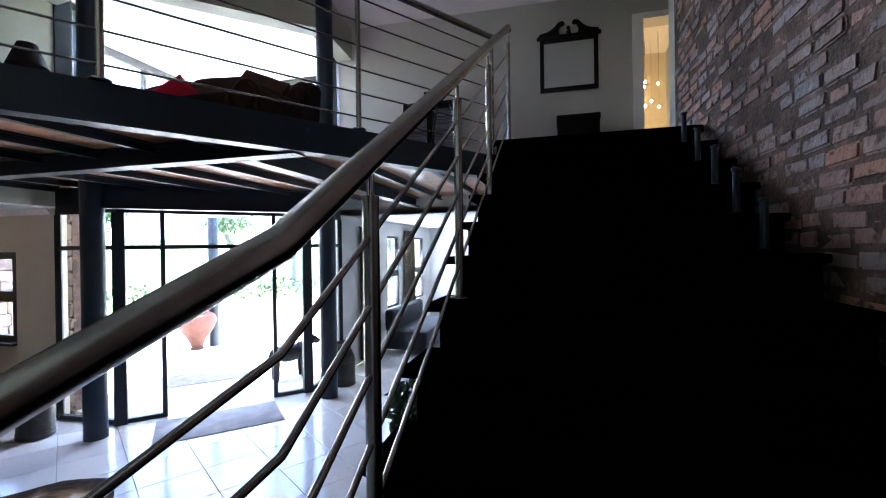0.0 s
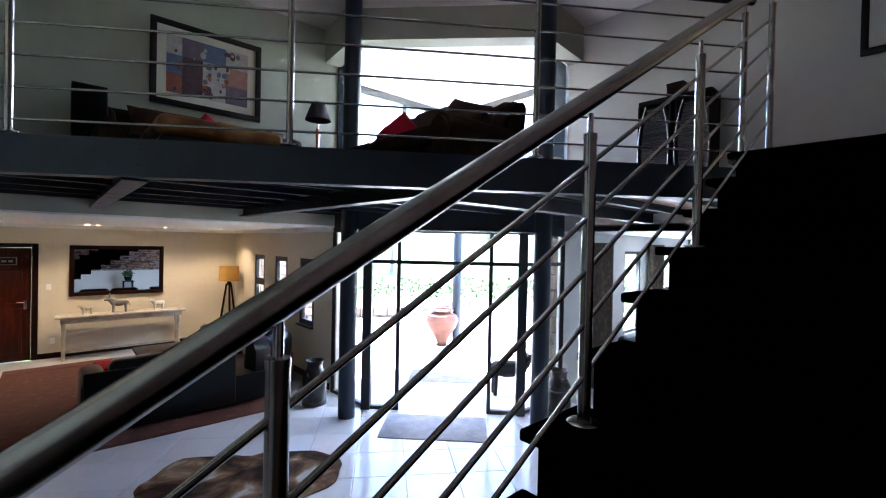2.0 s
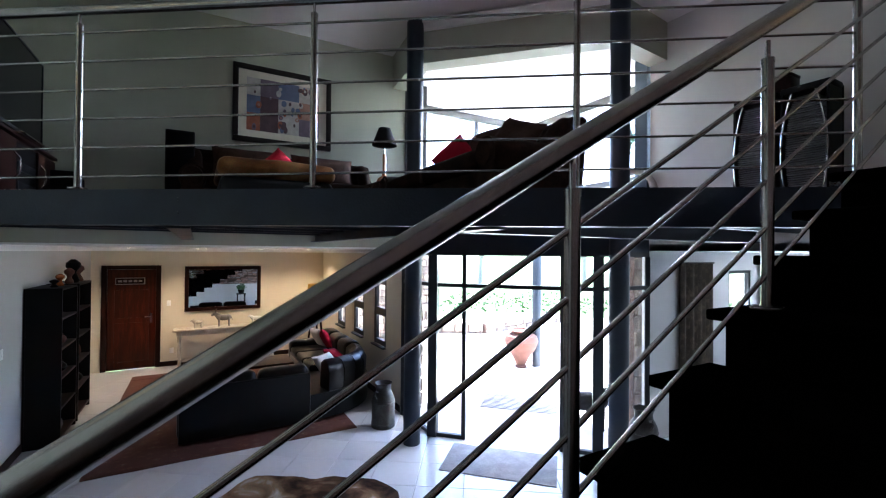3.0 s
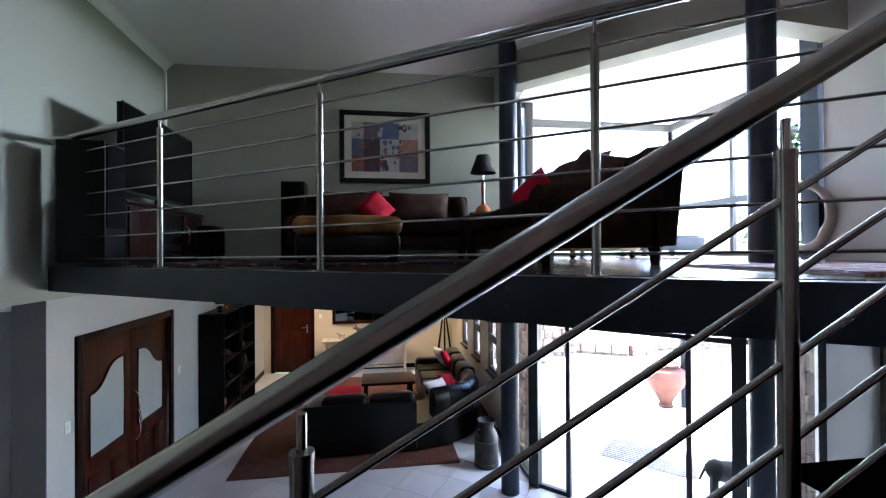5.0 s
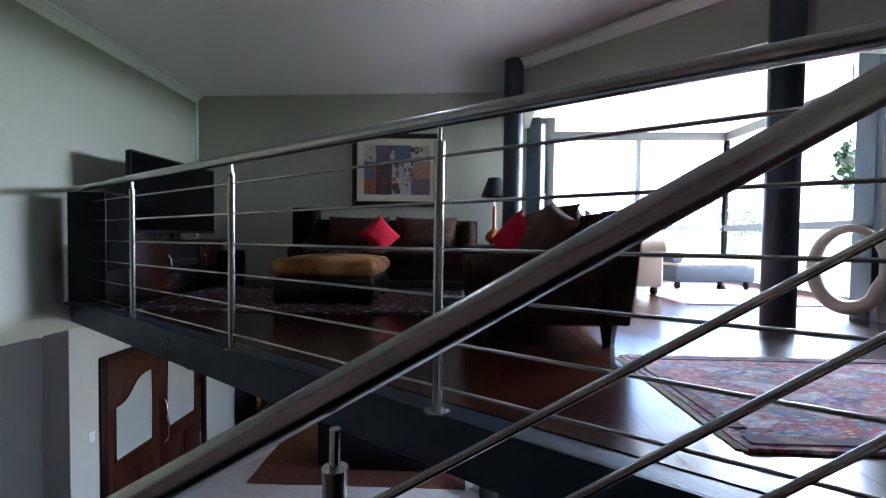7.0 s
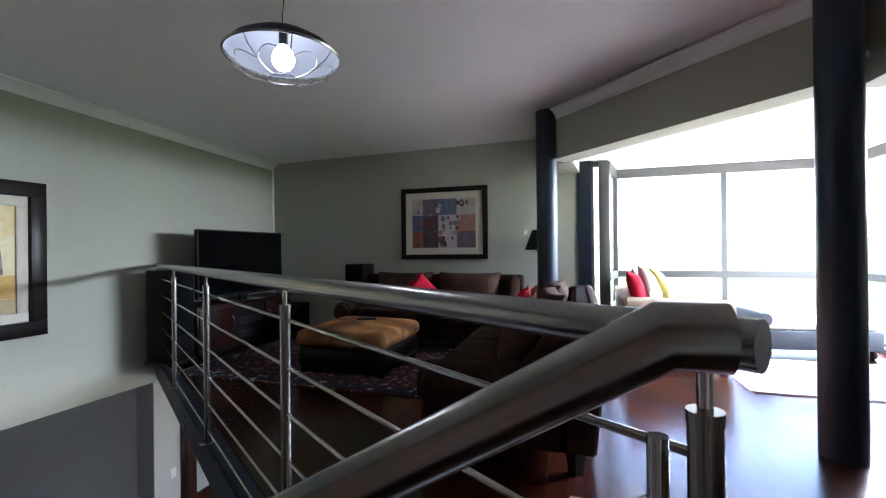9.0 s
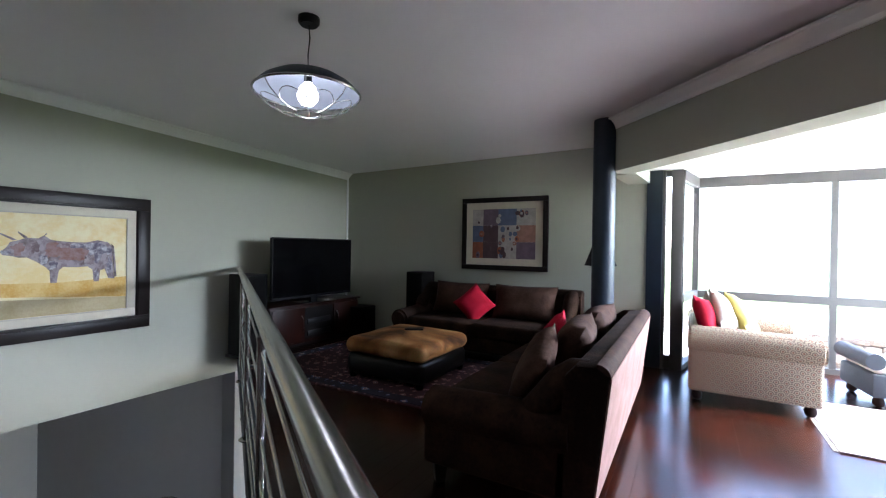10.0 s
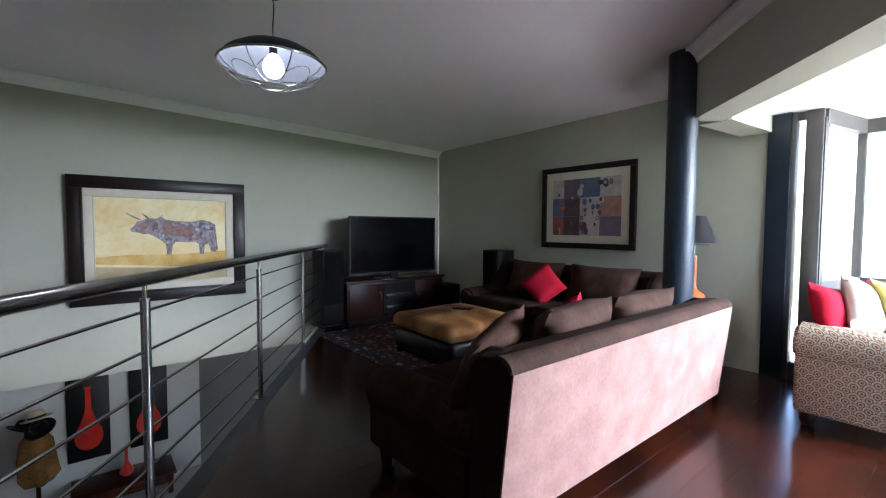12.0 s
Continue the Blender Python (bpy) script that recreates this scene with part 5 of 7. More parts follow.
bull = [(-0.315, 0.115), (-0.30, 0.09), (-0.255, 0.085), (-0.20, 0.068), (-0.15, 0.07), (-0.09, 0.035), (-0.03, -0.01), (0.005, -0.05), (0.012, -0.16), (0.055, -0.16), (0.07, -0.05), (0.10, -0.02),
        (0.20, -0.025), (0.285, -0.02), (0.325, -0.05), (0.335, -0.165), (0.375, -0.165), (0.385, -0.06), (0.425, -0.045), (0.455, -0.14), (0.505, -0.145), (0.495, -0.03), (0.485, 0.06), (0.488, 0.16), (0.45, 0.21),
        (0.365, 0.228), (0.27, 0.205), (0.17, 0.207), (0.06, 0.215), (0.01, 0.226), (-0.03, 0.258), (-0.075, 0.235), (-0.15, 0.24), (-0.205, 0.215), (-0.255, 0.20), (-0.275, 0.16)]
RUSSET = paint("russet", (0.20, 0.075, 0.05), (0.30, 0.20, 0.20), 22)
SPECK = paint("speckled_white", (0.66, 0.63, 0.66), (0.12, 0.10, 0.14), 24)
part("bull", flat_shape(bull, 0.0225), HIDE, bp)
patches = ((0.385, 0.12, 0.095, 0.085, SPECK), (0.33, 0.16, 0.07, 0.045, SPECK), (0.46, -0.02, 0.022, 0.07, SPECK), (0.355, -0.10, 0.016, 0.05, SPECK), (0.16, 0.11, 0.13, 0.075, RUSSET), (0.04, 0.13, 0.07, 0.07, RUSSET),
           (-0.205, 0.145, 0.042, 0.055, RUSSET), (-0.28, 0.115, 0.03, 0.018, SPECK), (-0.04, 0.05, 0.035, 0.04, SPECK), (0.03, 0.00, 0.03, 0.04, SPECK), (-0.10, 0.16, 0.035, 0.05, HIDEL),
           (0.22, 0.175, 0.08, 0.022, SPECK), (0.42, 0.05, 0.03, 0.05, HIDE), (0.10, 0.175, 0.05, 0.02, HIDEL), (0.30, 0.05, 0.04, 0.05, HIDEL))
for k, (cx, cz, rx, rz, mt) in enumerate(patches):
    part("hide_patch", flat_shape(oval(cx, cz, rx, rz, 22, wob=0.75, seed=k), 0.0230 + 0.0002 * k), mt, bp)
part("bull_tail", flat_shape([(0.478, 0.19), (0.497, 0.17), (0.512, 0.02), (0.522, -0.12), (0.508, -0.13), (0.495, 0.02)], 0.0265), HIDE, bp)
for a, b in (((-0.235, 0.215), (-0.345, 0.285)), ((-0.165, 0.235), (-0.205, 0.285)), ((-0.06, 0.245), (-0.02, 0.275))):
    part("bull_horn", flat_shape([a, (a[0] + 0.02, a[1] + 0.008), (b[0], b[1] + 0.006), (b[0], b[1] - 0.004)], 0.0268), HIDE, bp)

# side table and table lamp
st = thing("side_table", (3.17, 5.48, MZ), "small dark wood side table beside the sofa", "table")
part("top", box((-0.22, -0.22, 0.50), (0.22, 0.22, 0.53), bevel=0.008), DARKWOOD, st)
part("apron", box((-0.19, -0.19, 0.43), (0.19, 0.19, 0.50)), DARKWOOD, st)
for sx in (-1, 1):
    for sy in (-1, 1):
        part("leg", box((sx * 0.17 - 0.02, sy * 0.17 - 0.02, 0), (sx * 0.17 + 0.02, sy * 0.17 + 0.02, 0.43)), DARKWOOD, st)
tl = thing("table_lamp", (3.17, 5.52, MZ + 0.53), "table lamp with an orange gourd base and charcoal shade", "lamp")
part("base", lathe([(0.07, 0), (0.07, 0.012), (0.045, 0.02), (0.10, 0.05), (0.115, 0.10), (0.09, 0.155), (0.03, 0.20), (0.022, 0.26), (0.027, 0.42), (0.022, 0.50)], seg=28), GOURD, tl, "orange glazed gourd base")
part("stem", tube((0, 0, 0.50), (0, 0, 0.60), 0.008), CHROME, tl)
bm = bmesh.new()
ra, rb, n = [], [], 32
for (r0, z0) in ((0.175, 0.62), (0.085, 0.86), (0.080, 0.86), (0.170, 0.62)):
    ra.append([bm.verts.new((r0 * math.cos(2 * math.pi * j / n), r0 * math.sin(2 * math.pi * j / n), z0)) for j in range(n)])
for k in range(4):
    u, v = ra[k], ra[(k + 1) % 4]
    for j in range(n):
        bm.faces.new((u[j], u[(j + 1) % n], v[(j + 1) % n], v[j]))
part("shade", bm, SHADE, tl, "conical charcoal cloth shade")
part("spider", tube((-0.12, 0, 0.60), (0.12, 0, 0.60), 0.003, seg=6), CHROME, tl)

# pendant lamp
pl = thing("pendant_lamp", (2.08, 2.145, ceil_z(2.08, 2.145)), "grey dished pendant lamp with wire cage and lit bulb", "lamp")
part("ceiling_rose", lathe([(0.005, -0.045), (0.05, -0.045), (0.062, -0.03), (0.062, 0.0)], seg=24), BLACK, pl)
part("cord", pipe([(0, 0, -0.04), (0.006, 0.004, -0.12), (-0.004, 0, -0.22), (0, 0, -0.315)], 0.004, seg=8), BLACK, pl)
n = 48
prof = [(0.02, -0.312), (0.05, -0.314), (0.12, -0.327), (0.19, -0.352), (0.26, -0.394), (0.30, -0.436), (0.303, -0.445)]
bm = bmesh.new()
rows = [[bm.verts.new((r * math.cos(2 * math.pi * j / n), r * math.sin(2 * math.pi * j / n), z)) for j in range(n)] for r, z in prof]
for u, v in zip(rows, rows[1:]):
    for j in range(n):
        bm.faces.new((u[j], u[(j + 1) % n], v[(j + 1) % n], v[j]))
bm.faces.new(rows[0])
shade = part("shade", bm, NAVY, pl, "dark grey enamelled metal dish")
bm = bmesh.new()
rows = [[bm.verts.new((max(0.01, r - 0.004) * math.cos(2 * math.pi * j / n), max(0.01, r - 0.004) * math.sin(2 * math.pi * j / n), z - 0.006)) for j in range(n)] for r, z in prof]
for u, v in zip(rows, rows[1:]):
    for j in range(n):
        bm.faces.new((u[j], v[j], v[(j + 1) % n], u[(j + 1) % n]))
part("lining", bm, SHADEINSIDE, shade, "pale inside of the dish")


def hoop(r, z, th, bm, a0=0, a1=360, cx=0.0, cy=0.0, steps=40):
    pipe([(cx + r * math.cos(radians(a0 + (a1 - a0) * i / steps)), cy + r * math.sin(radians(a0 + (a1 - a0) * i / steps)), z) for i in range(steps + 1)], th, bm, seg=6)
    return bm


part("rim", hoop(0.304, -0.447, 0.007, bmesh.new()), STEEL, shade)
part("cage_ring", hoop(0.08, -0.570, 0.0035, bmesh.new(), steps=24), STEEL, pl)
for k in range(8):
    a = 2 * math.pi * k / 8
    c, s = math.cos(a), math.sin(a)
    part("cage_wire", pipe([(0.303 * c, 0.303 * s, -0.447), (0.272 * c, 0.272 * s, -0.49), (0.205 * c, 0.205 * s, -0.535), (0.14 * c, 0.14 * s, -0.562), (0.08 * c, 0.08 * s, -0.570)], 0.003, seg=6), STEEL, pl)
for k in range(8):
    a = 2 * math.pi * (k + 0.5) / 8
    pts = []
    for i in range(9):
        f = i / 8 * math.pi
        rr, off = 0.205 + 0.06 * math.sin(f), (i / 8 - 0.5) * 0.75 * 2 * math.pi / 8 * 1.3
        pts.append((rr * math.cos(a + off), rr * math.sin(a + off), -0.535 + 0.038 * math.sin(f)))
    part("cage_petal", pipe(pts, 0.0024, seg=6), STEEL, pl)
part("bulb_holder", tube((0, 0, -0.315), (0, 0, -0.385), 0.024), BLACK, pl)
part("bulb", lathe([(0.004, -0.522), (0.035, -0.512), (0.056, -0.485), (0.061, -0.455), (0.048, -0.418), (0.026, -0.39), (0.02, -0.38)], seg=24), BULB, pl, "lit round white bulb").visible_shadow = False

# patterned sofa in the bay, facing the windows
fs = thing("patterned_sofa", (4.53, 5.52, MZ), "cream loose-arm sofa printed with small scallops", "sofa")
part("base", box((-0.46, -0.70, 0.09), (0.45, 0.74, 0.34), bevel=0.02, seg=3), LATTICE, fs)
part("seat_cushion", box((-0.22, -0.56, 0.34), (0.45, 0.60, 0.47), bevel=0.05, seg=4), LATTICE, fs)
for y0, y1 in ((-0.76, -0.54), (0.58, 0.80)):
    bm = box((-0.47, y0 + 0.02, 0.09), (0.47, y1 - 0.02, 0.56), bevel=0.03, seg=3)
    arm = part("armrest", bm, LATTICE, fs)
    roll = tube((-0.48, (y0 + y1) / 2, 0.545), (0.49, (y0 + y1) / 2, 0.525), 0.125, seg=28)
    bmesh.ops.bevel(roll, geom=[e for e in roll.edges if any(len(f.verts) > 4 for f in e.link_faces)], offset=0.03, segments=3, affect="EDGES")
    part("arm_roll", roll, LATTICE, arm)
part("backrest", box((-0.47, -0.58, 0.09), (-0.24, 0.62, 0.66), bevel=0.09, seg=5), LATTICE, fs)
for sx in (-0.40, 0.40):
    for sy in (-0.66, 0.70):
        part("bun_foot", lathe([(0.02, 0), (0.04, 0.02), (0.045, 0.05), (0.035, 0.09), (0.02, 0.10)], at=(sx, sy, 0), seg=16), DARKWOOD, fs, "turned wooden foot")
for x, y, z, a, b, c, mt, lb, sd in ((4.22, 5.05, 0.70, 70, 10, 70, RED, "red scatter cushion on the patterned sofa", 21), (4.36, 5.18, 0.74, 62, 25, 60, FLORAL, "floral scatter cushion on the patterned sofa", 22),
                                     (4.50, 5.32, 0.72, 58, 20, 70, YELLOWCLOTH, "yellow scatter cushion on the patterned sofa", 23), (4.30, 5.62, 0.70, 68, 15, 85, FLORAL, "floral scatter cushion leaning on the sofa back", 24),
                                     (4.34, 5.92, 0.68, 68, 0, 95, RED, "dark red scatter cushion leaning on the sofa back", 25)):
    cushion("scatter_cushion", pose(x, y, MZ + z, a, b, c), 0.42, 0.42, 0.15, mt, lb, sd, "cushions on the patterned sofa")

# low daybed bench
db = thing("bench", (5.95, 5.78, MZ, 0, 0, 8), "low slate-grey bench with a floral padded top on bun feet", "bench")
part("frame", box((-0.55, -0.30, 0.09), (0.55, 0.30, 0.29), bevel=0.02), GREYCLOTH, db)
part("pad", box((-0.53, -0.28, 0.29), (0.53, 0.28, 0.38), bevel=0.04, seg=4), FLORAL, db, "floral padded top")
rl = tube((-0.53, -0.30, 0.40), (-0.53, 0.30, 0.40), 0.07, seg=20)
part("bolster", rl, GREYCLOTH, db)
for sx in (-0.48, 0.48):
    for sy in (-0.23, 0.23):
        part("bun_foot", lathe([(0.02, 0), (0.042, 0.025), (0.042, 0.06), (0.02, 0.10)], at=(sx, sy, 0), seg=14), DARKWOOD, db)

# ring sculpture: a pinched hoop standing on edge
rs = thing("ring_sculpture", (5.90, 3.52, MZ, 0, 0, -48), "pale limewashed open ring sculpture standing on the floor", "sculpture")
bm = bmesh.new()
rings = []
N = 40
for i in range(N):
    t = 2 * math.pi * i / N
    rx, rz = 0.225, 0.325
    dent = 0.10 * math.exp(-((t - 1.05) / 0.28) ** 2)
    c = Vector((rx * math.sin(t) * (1 - dent), 0, 0.36 - rz * math.cos(t) * (1 - 0.55 * dent)))
    out = Vector((math.sin(t), 0, -math.cos(t)))
    wdt = 0.046 + 0.012 * math.cos(t)
    rings.append([bm.verts.new(c + out * math.copysign(wdt * abs(math.cos(a)) ** 0.45, math.cos(a)) + Vector((0, math.copysign(0.085 * abs(math.sin(a)) ** 0.45, math.sin(a)), 0))) for a in (2 * math.pi * (j + 0.5) / 10 for j in range(10))])
for i in range(N):
    u, v = rings[i], rings[(i + 1) % N]
    for j in range(10):
        bm.faces.new((u[j], u[(j + 1) % 10], v[(j + 1) % 10], v[j]))
for v in bm.verts:
    v.co.z = max(0.0, v.co.z + 0.055)
part("ring", bm, PLASTER, rs, "", 70)

# hanging plant by the bay


def leaf_clump(count, spread, size, seed, bm=None, at=(0, 0, 0), droop=0.0):
    bm = bm or bmesh.new()
    rnd = random.Random(seed)
    for _ in range(count):
        d = Vector((rnd.gauss(0, 1), rnd.gauss(0, 1), rnd.gauss(0, 1)))
        d = d.normalized() * (rnd.random() ** 0.5)
        c = Vector(at) + Vector((d.x * spread[0], d.y * spread[1], d.z * spread[2] - droop * (d.x ** 2 + d.y ** 2)))
        m = Matrix.Translation(c) @ Euler((rnd.uniform(0, 6), rnd.uniform(0, 6), rnd.uniform(0, 6))).to_matrix().to_4x4()
        l, w = size * rnd.uniform(0.6, 1.2), size * rnd.uniform(0.3, 0.5)
        vs = [bm.verts.new(m @ Vector(p)) for p in ((0, 0, 0), (w, l * 0.4, 0.15 * l), (0, l, -0.05 * l), (-w, l * 0.4, 0.15 * l), (0, l * 0.45, 0))]
        bm.faces.new((vs[0], vs[1], vs[4])), bm.faces.new((vs[1], vs[2], vs[4])), bm.faces.new((vs[2], vs[3], vs[4])), bm.faces.new((vs[3], vs[0], vs[4]))
    return bm


hp = thing("hanging_plant", (6.22, 3.92, 3.62), "green leafy pot plant hanging beside the bay window", "plant")
part("pot", lathe([(0.04, 0.46), (0.06, 0.47), (0.075, 0.56), (0.07, 0.58)], seg=20), GREYPOT, hp)
part("hanger", tube((0, 0, 0.58), (0, 0, 1.39), 0.004, seg=6), BLACK, hp)
part("foliage", leaf_clump(150, (0.13, 0.13, 0.26), 0.07, 4, at=(0, 0, 0.48)), LEAF, hp, "", 0)

# east wall: mirror, chest, racks
um = thing("pediment_mirror", (6.0, -0.06, 4.42), "tall mirror in a dark frame with scrolled pediment", "mirror")
fr = ring_frame(bmesh.new(), 0.38, 0.36, -0.03, 0.015, 0.055)
mm = pose(0, 0, 0, 0, 0, -90)
bmesh.ops.transform(fr, matrix=mm, verts=fr.verts)
part("frame", fr, FRAMEWOOD, um, "dark mahogany frame")
part("mirror_glass", box((-0.012, -0.33, -0.31), (0.0, 0.33, 0.31)), MIRROR, um)
bm = box((-0.045, -0.42, 0.36), (0.012, 0.42, 0.40), bevel=0.006)
part("cornice", bm, FRAMEWOOD, um)
for s in (-1, 1):
    pts = [(s * 0.40, 0.40), (s * 0.38, 0.44), (s * 0.28, 0.455), (s * 0.20, 0.50), (s * 0.13, 0.575), (s * 0.07, 0.585), (s * 0.045, 0.545), (s * 0.075, 0.52), (s * 0.10, 0.53), (s * 0.13, 0.47), (s * 0.12, 0.40)]
    if s > 0:
        pts = pts[::-1]
    bm = flat_shape(pts, 0.03)
    bmesh.ops.transform(bm, matrix=mm, verts=bm.verts)
    part("scroll", bm, FRAMEWOOD, um)
part("finial", lathe([(0.03, 0.40), (0.035, 0.43), (0.02, 0.46), (0.028, 0.49), (0.005, 0.52)], at=(-0.02, 0, 0), seg=16), FRAMEWOOD, um)
ch = thing("console_chest", (5.80, -0.16, MZ), "black wooden chest on legs below the mirror", "chest")
part("body", box((-0.18, -0.26, 0.45), (0.18, 0.26, 0.84), bevel=0.015), EBONY, ch)
part("lid", box((-0.19, -0.27, 0.77), (0.19, 0.27, 0.85), bevel=0.015), EBONY, ch)
for sx in (-0.15, 0.15):
    for sy in (-0.22, 0.22):
        part("leg", box((sx - 0.02, sy - 0.02, 0), (sx + 0.02, sy + 0.02, 0.45)), EBONY, ch)
for sy in (-0.275, 0.275):
    part("corner_strap", box((-0.10, min(sy, sy * 0.97), 0.58), (0.10, max(sy, sy * 0.97), 0.62)), CHROME, ch)
for ry in (1.62, 2.03):
    ra = thing("disc_rack", (5.80, ry, MZ), "tall black rack filled with disc cases, curved chrome sides", "rack", "disc racks")
    part("back", box((0.14, -0.19, 0), (0.17, 0.19, 1.20), bevel=0.01), EBONY, ra)
    part("base", box((-0.15, -0.19, 0), (0.14, 0.19, 0.05), bevel=0.01), EBONY, ra)
    part("top", box((-0.12, -0.19, 1.16), (0.14, 0.19, 1.22), bevel=0.01), EBONY, ra)
    for sy in (-0.185, 0.165):
        part("side", box((-0.13, sy, 0.05), (0.14, sy + 0.02, 1.16)), EBONY, ra)
        bow = [(-0.14, sy + 0.01 + (1 if sy < 0 else -1) * 0.085 * (abs(k / 7 - 1) ** 2), 0.06 + 1.08 * k / 14) for k in range(15)]
        part("chrome_bow", pipe(bow, 0.008, seg=8), CHROME, ra)
    rnd = random.Random(int(ry * 10))
    z = 0.07
    cm = material("disc_case", (0.02, 0.022, 0.028), 0.35, second=(0.14, 0.14, 0.15), scale=30, amount=0.8, random_tint=0.6)
    while z < 1.12:
        w = 0.06 + 0.09 * (1 - abs(z / 0.6 - 1) ** 2)
        part("disc_case", box((-0.12 + 0.01 * rnd.random(), -w, z), (0.10, w, z + 0.010)), cm, ra)
        z += 0.021
bx = thing("wooden_box", (5.82, 1.83, MZ + 1.22), "small dark box standing on the disc racks", "box")
part("body", box((-0.09, -0.09, 0), (0.09, 0.09, 0.13), bevel=0.008), DARKWOOD, bx)
part("lid", box((-0.095, -0.095, 0.13), (0.095, 0.095, 0.16), bevel=0.008), DARKWOOD, bx)

# bedroom doorway with strings of warm lights
dr = thing("door_1", (6.02, -1.225, MZ), "white door frame opening to a warmly lit room", "door", "", "structure")
for y0, y1, z0, z1 in ((-0.32, -0.225, 0, 2.20), (0.225, 0.36, 0, 2.20), (-0.225, 0.225, 2.12, 2.20)):
    part("architrave", box((-0.02, y0, z0), (0.0, y1, z1), bevel=0.004), CORNICE, dr)
rnd = random.Random(2)
for k, (y, z, s) in enumerate(((-1.30, 4.62, 1), (-1.18, 4.60, 1), (-1.42, 4.45, 0.8), (-1.22, 4.42, 1), (-1.38, 4.28, 1), (-1.28, 4.20, 1.2), (-1.20, 4.15, 0.9), (-1.45, 4.12, 1))):
    fl = thing("string_light", (7.2 + 0.4 * rnd.random(), y, z), "small warm glowing bulb hanging on a wire", "light", "bedroom string lights")
    part("bulb", lathe([(0.004, -0.022 * s), (0.016 * s, -0.012 * s), (0.018 * s, 0.004), (0.008, 0.02)], seg=12), WARMBULB, fl)
    part("wire", tube((0, 0, 0.018), (0, 0, ceil_z(7.2, y) - z), 0.0015, seg=5), BLACK, fl)

# ---- low sitting room ----


def panel_door(name, m, w, h, label, leaves, mat, glass):
    """Faces its own -y, hinged in a frame; z from the floor."""
    d = thing(name, m, label, "door", "", "structure")
    for lo, hi in (((-w / 2 - 0.09, -0.05, 0), (-w / 2, 0.03, h + 0.08)), ((w / 2, -0.05, 0), (w / 2 + 0.09, 0.03, h + 0.08)), ((-w / 2, -0.05, h), (w / 2, 0.03, h + 0.08))):
        part("door_frame", box(lo, hi, bevel=0.008), DARKWOOD, d)
    lw = w / leaves
    for k in range(leaves):
        x0 = -w / 2 + k * lw
        leaf = part("door_leaf", box((x0 + 0.003, 0.0, 0.005), (x0 + lw - 0.003, 0.045, h - 0.003), bevel=0.004), mat, d)
        if glass:
            n = 10
            s = 1 if k == 0 else -1
            cx = x0 + lw / 2
            top = [(cx - s * (lw / 2 - 0.14) * (1 - 2 * i / n), h - 0.52 + 0.26 / (1 + math.exp(-(i / n - 0.45) * 10))) for i in range(n + 1)]
            pts = top + [(top[-1][0], 0.95), (top[0][0], 0.95)]
            if s < 0:
                pts = pts[::-1]
            part("glass_panel", flat_shape(pts, 0.006), FROST, leaf, "pale frosted glass panel")
            rim = [(x, -0.004, z) for x, z in pts] + [(pts[0][0], -0.004, pts[0][1])]
            part("glass_bead", pipe(rim, 0.012, seg=6), mat, leaf)
            for px in (-1, 1):
                bm = box((cx + px * (lw / 4 - 0.03) - lw / 4 + 0.09, -0.012, 0.16), (cx + px * (lw / 4 - 0.03) + lw / 4 - 0.09, 0.002, 0.78), bevel=0.01)
                part("lower_panel", bm, mat, leaf)
            hx = x0 + lw - 0.07 if k == 0 else x0 + 0.07
            if k == 1:
                hp2 = part("handle", pipe([(hx, -0.01, 0.80), (hx + 0.01, -0.05, 0.86), (hx + 0.025, -0.06, 1.0), (hx - 0.02, -0.06, 1.15), (hx, -0.05, 1.28), (hx, -0.01, 1.34)], 0.012, seg=10), CHROME, leaf, "wavy chrome pull handle")
        else:
            for z0, z1 in ((0.16, 0.95), (1.05, h - 0.42)):
                part("raised_panel", box((x0 + 0.12, -0.010, z0), (x0 + lw - 0.12, 0.002, z1), bevel=0.012), mat, leaf)
            hx = x0 + lw - 0.08
            part("lock_plate", box((hx - 0.02, -0.006, 0.93), (hx + 0.02, 0.0, 1.13)), CHROME, leaf)
            part("handle", pipe([(hx, -0.004, 1.06), (hx, -0.045, 1.06), (hx - 0.11, -0.05, 1.06)], 0.009, seg=10), CHROME, leaf, "chrome lever handle")
    return d


panel_door("door_2", (-0.94, 5.06, 0, 0, 0, 90), 1.68, 2.06, "red-brown wooden double doors with frosted glass panels", 2, DOORWOOD, True)
dd = panel_door("door_3", (-0.25, 10.67, 0), 0.82, 2.04, "dark red-brown wooden door with a small plaque", 1, DOORWOOD, False)
pq = thing("door_plaque", (-0.28, 10.665, 1.80), "framed silver plaque on the dark wooden door", "sign")
part("plate", box((-0.25, -0.012, -0.07), (0.25, 0.0, 0.07), bevel=0.004), GREYPOT, pq)
part("inlay", box((-0.235, -0.016, -0.055), (0.235, -0.011, 0.055)), DARKWOOD, pq, "dark inlay")
for k in range(5):
    part("mark", box((-0.20 + 0.085 * k, -0.018, -0.02), (-0.14 + 0.085 * k, -0.0155, 0.02)), GREYPOT, pq)


def wall_switch(m):
    w = thing("light_switch", m, "white plastic light switch on the wall", "switch", "wall switches")
    part("plate", box((-0.037, -0.010, -0.058), (0.037, 0.0, 0.058), bevel=0.004), CORNICE, w)
    part("rocker", box((-0.013, -0.015, -0.022), (0.013, -0.009, 0.022), bevel=0.003), CORNICE, w)


for m in ((-0.918, 4.03, 1.38, 0, 0, 90), (-0.918, 6.18, 1.30, 0, 0, 90), (0.39, 10.648, 1.32, 0, 0, 0), (0.45, 10.648, 0.32, 0, 0, 0)):
    wall_switch(m)

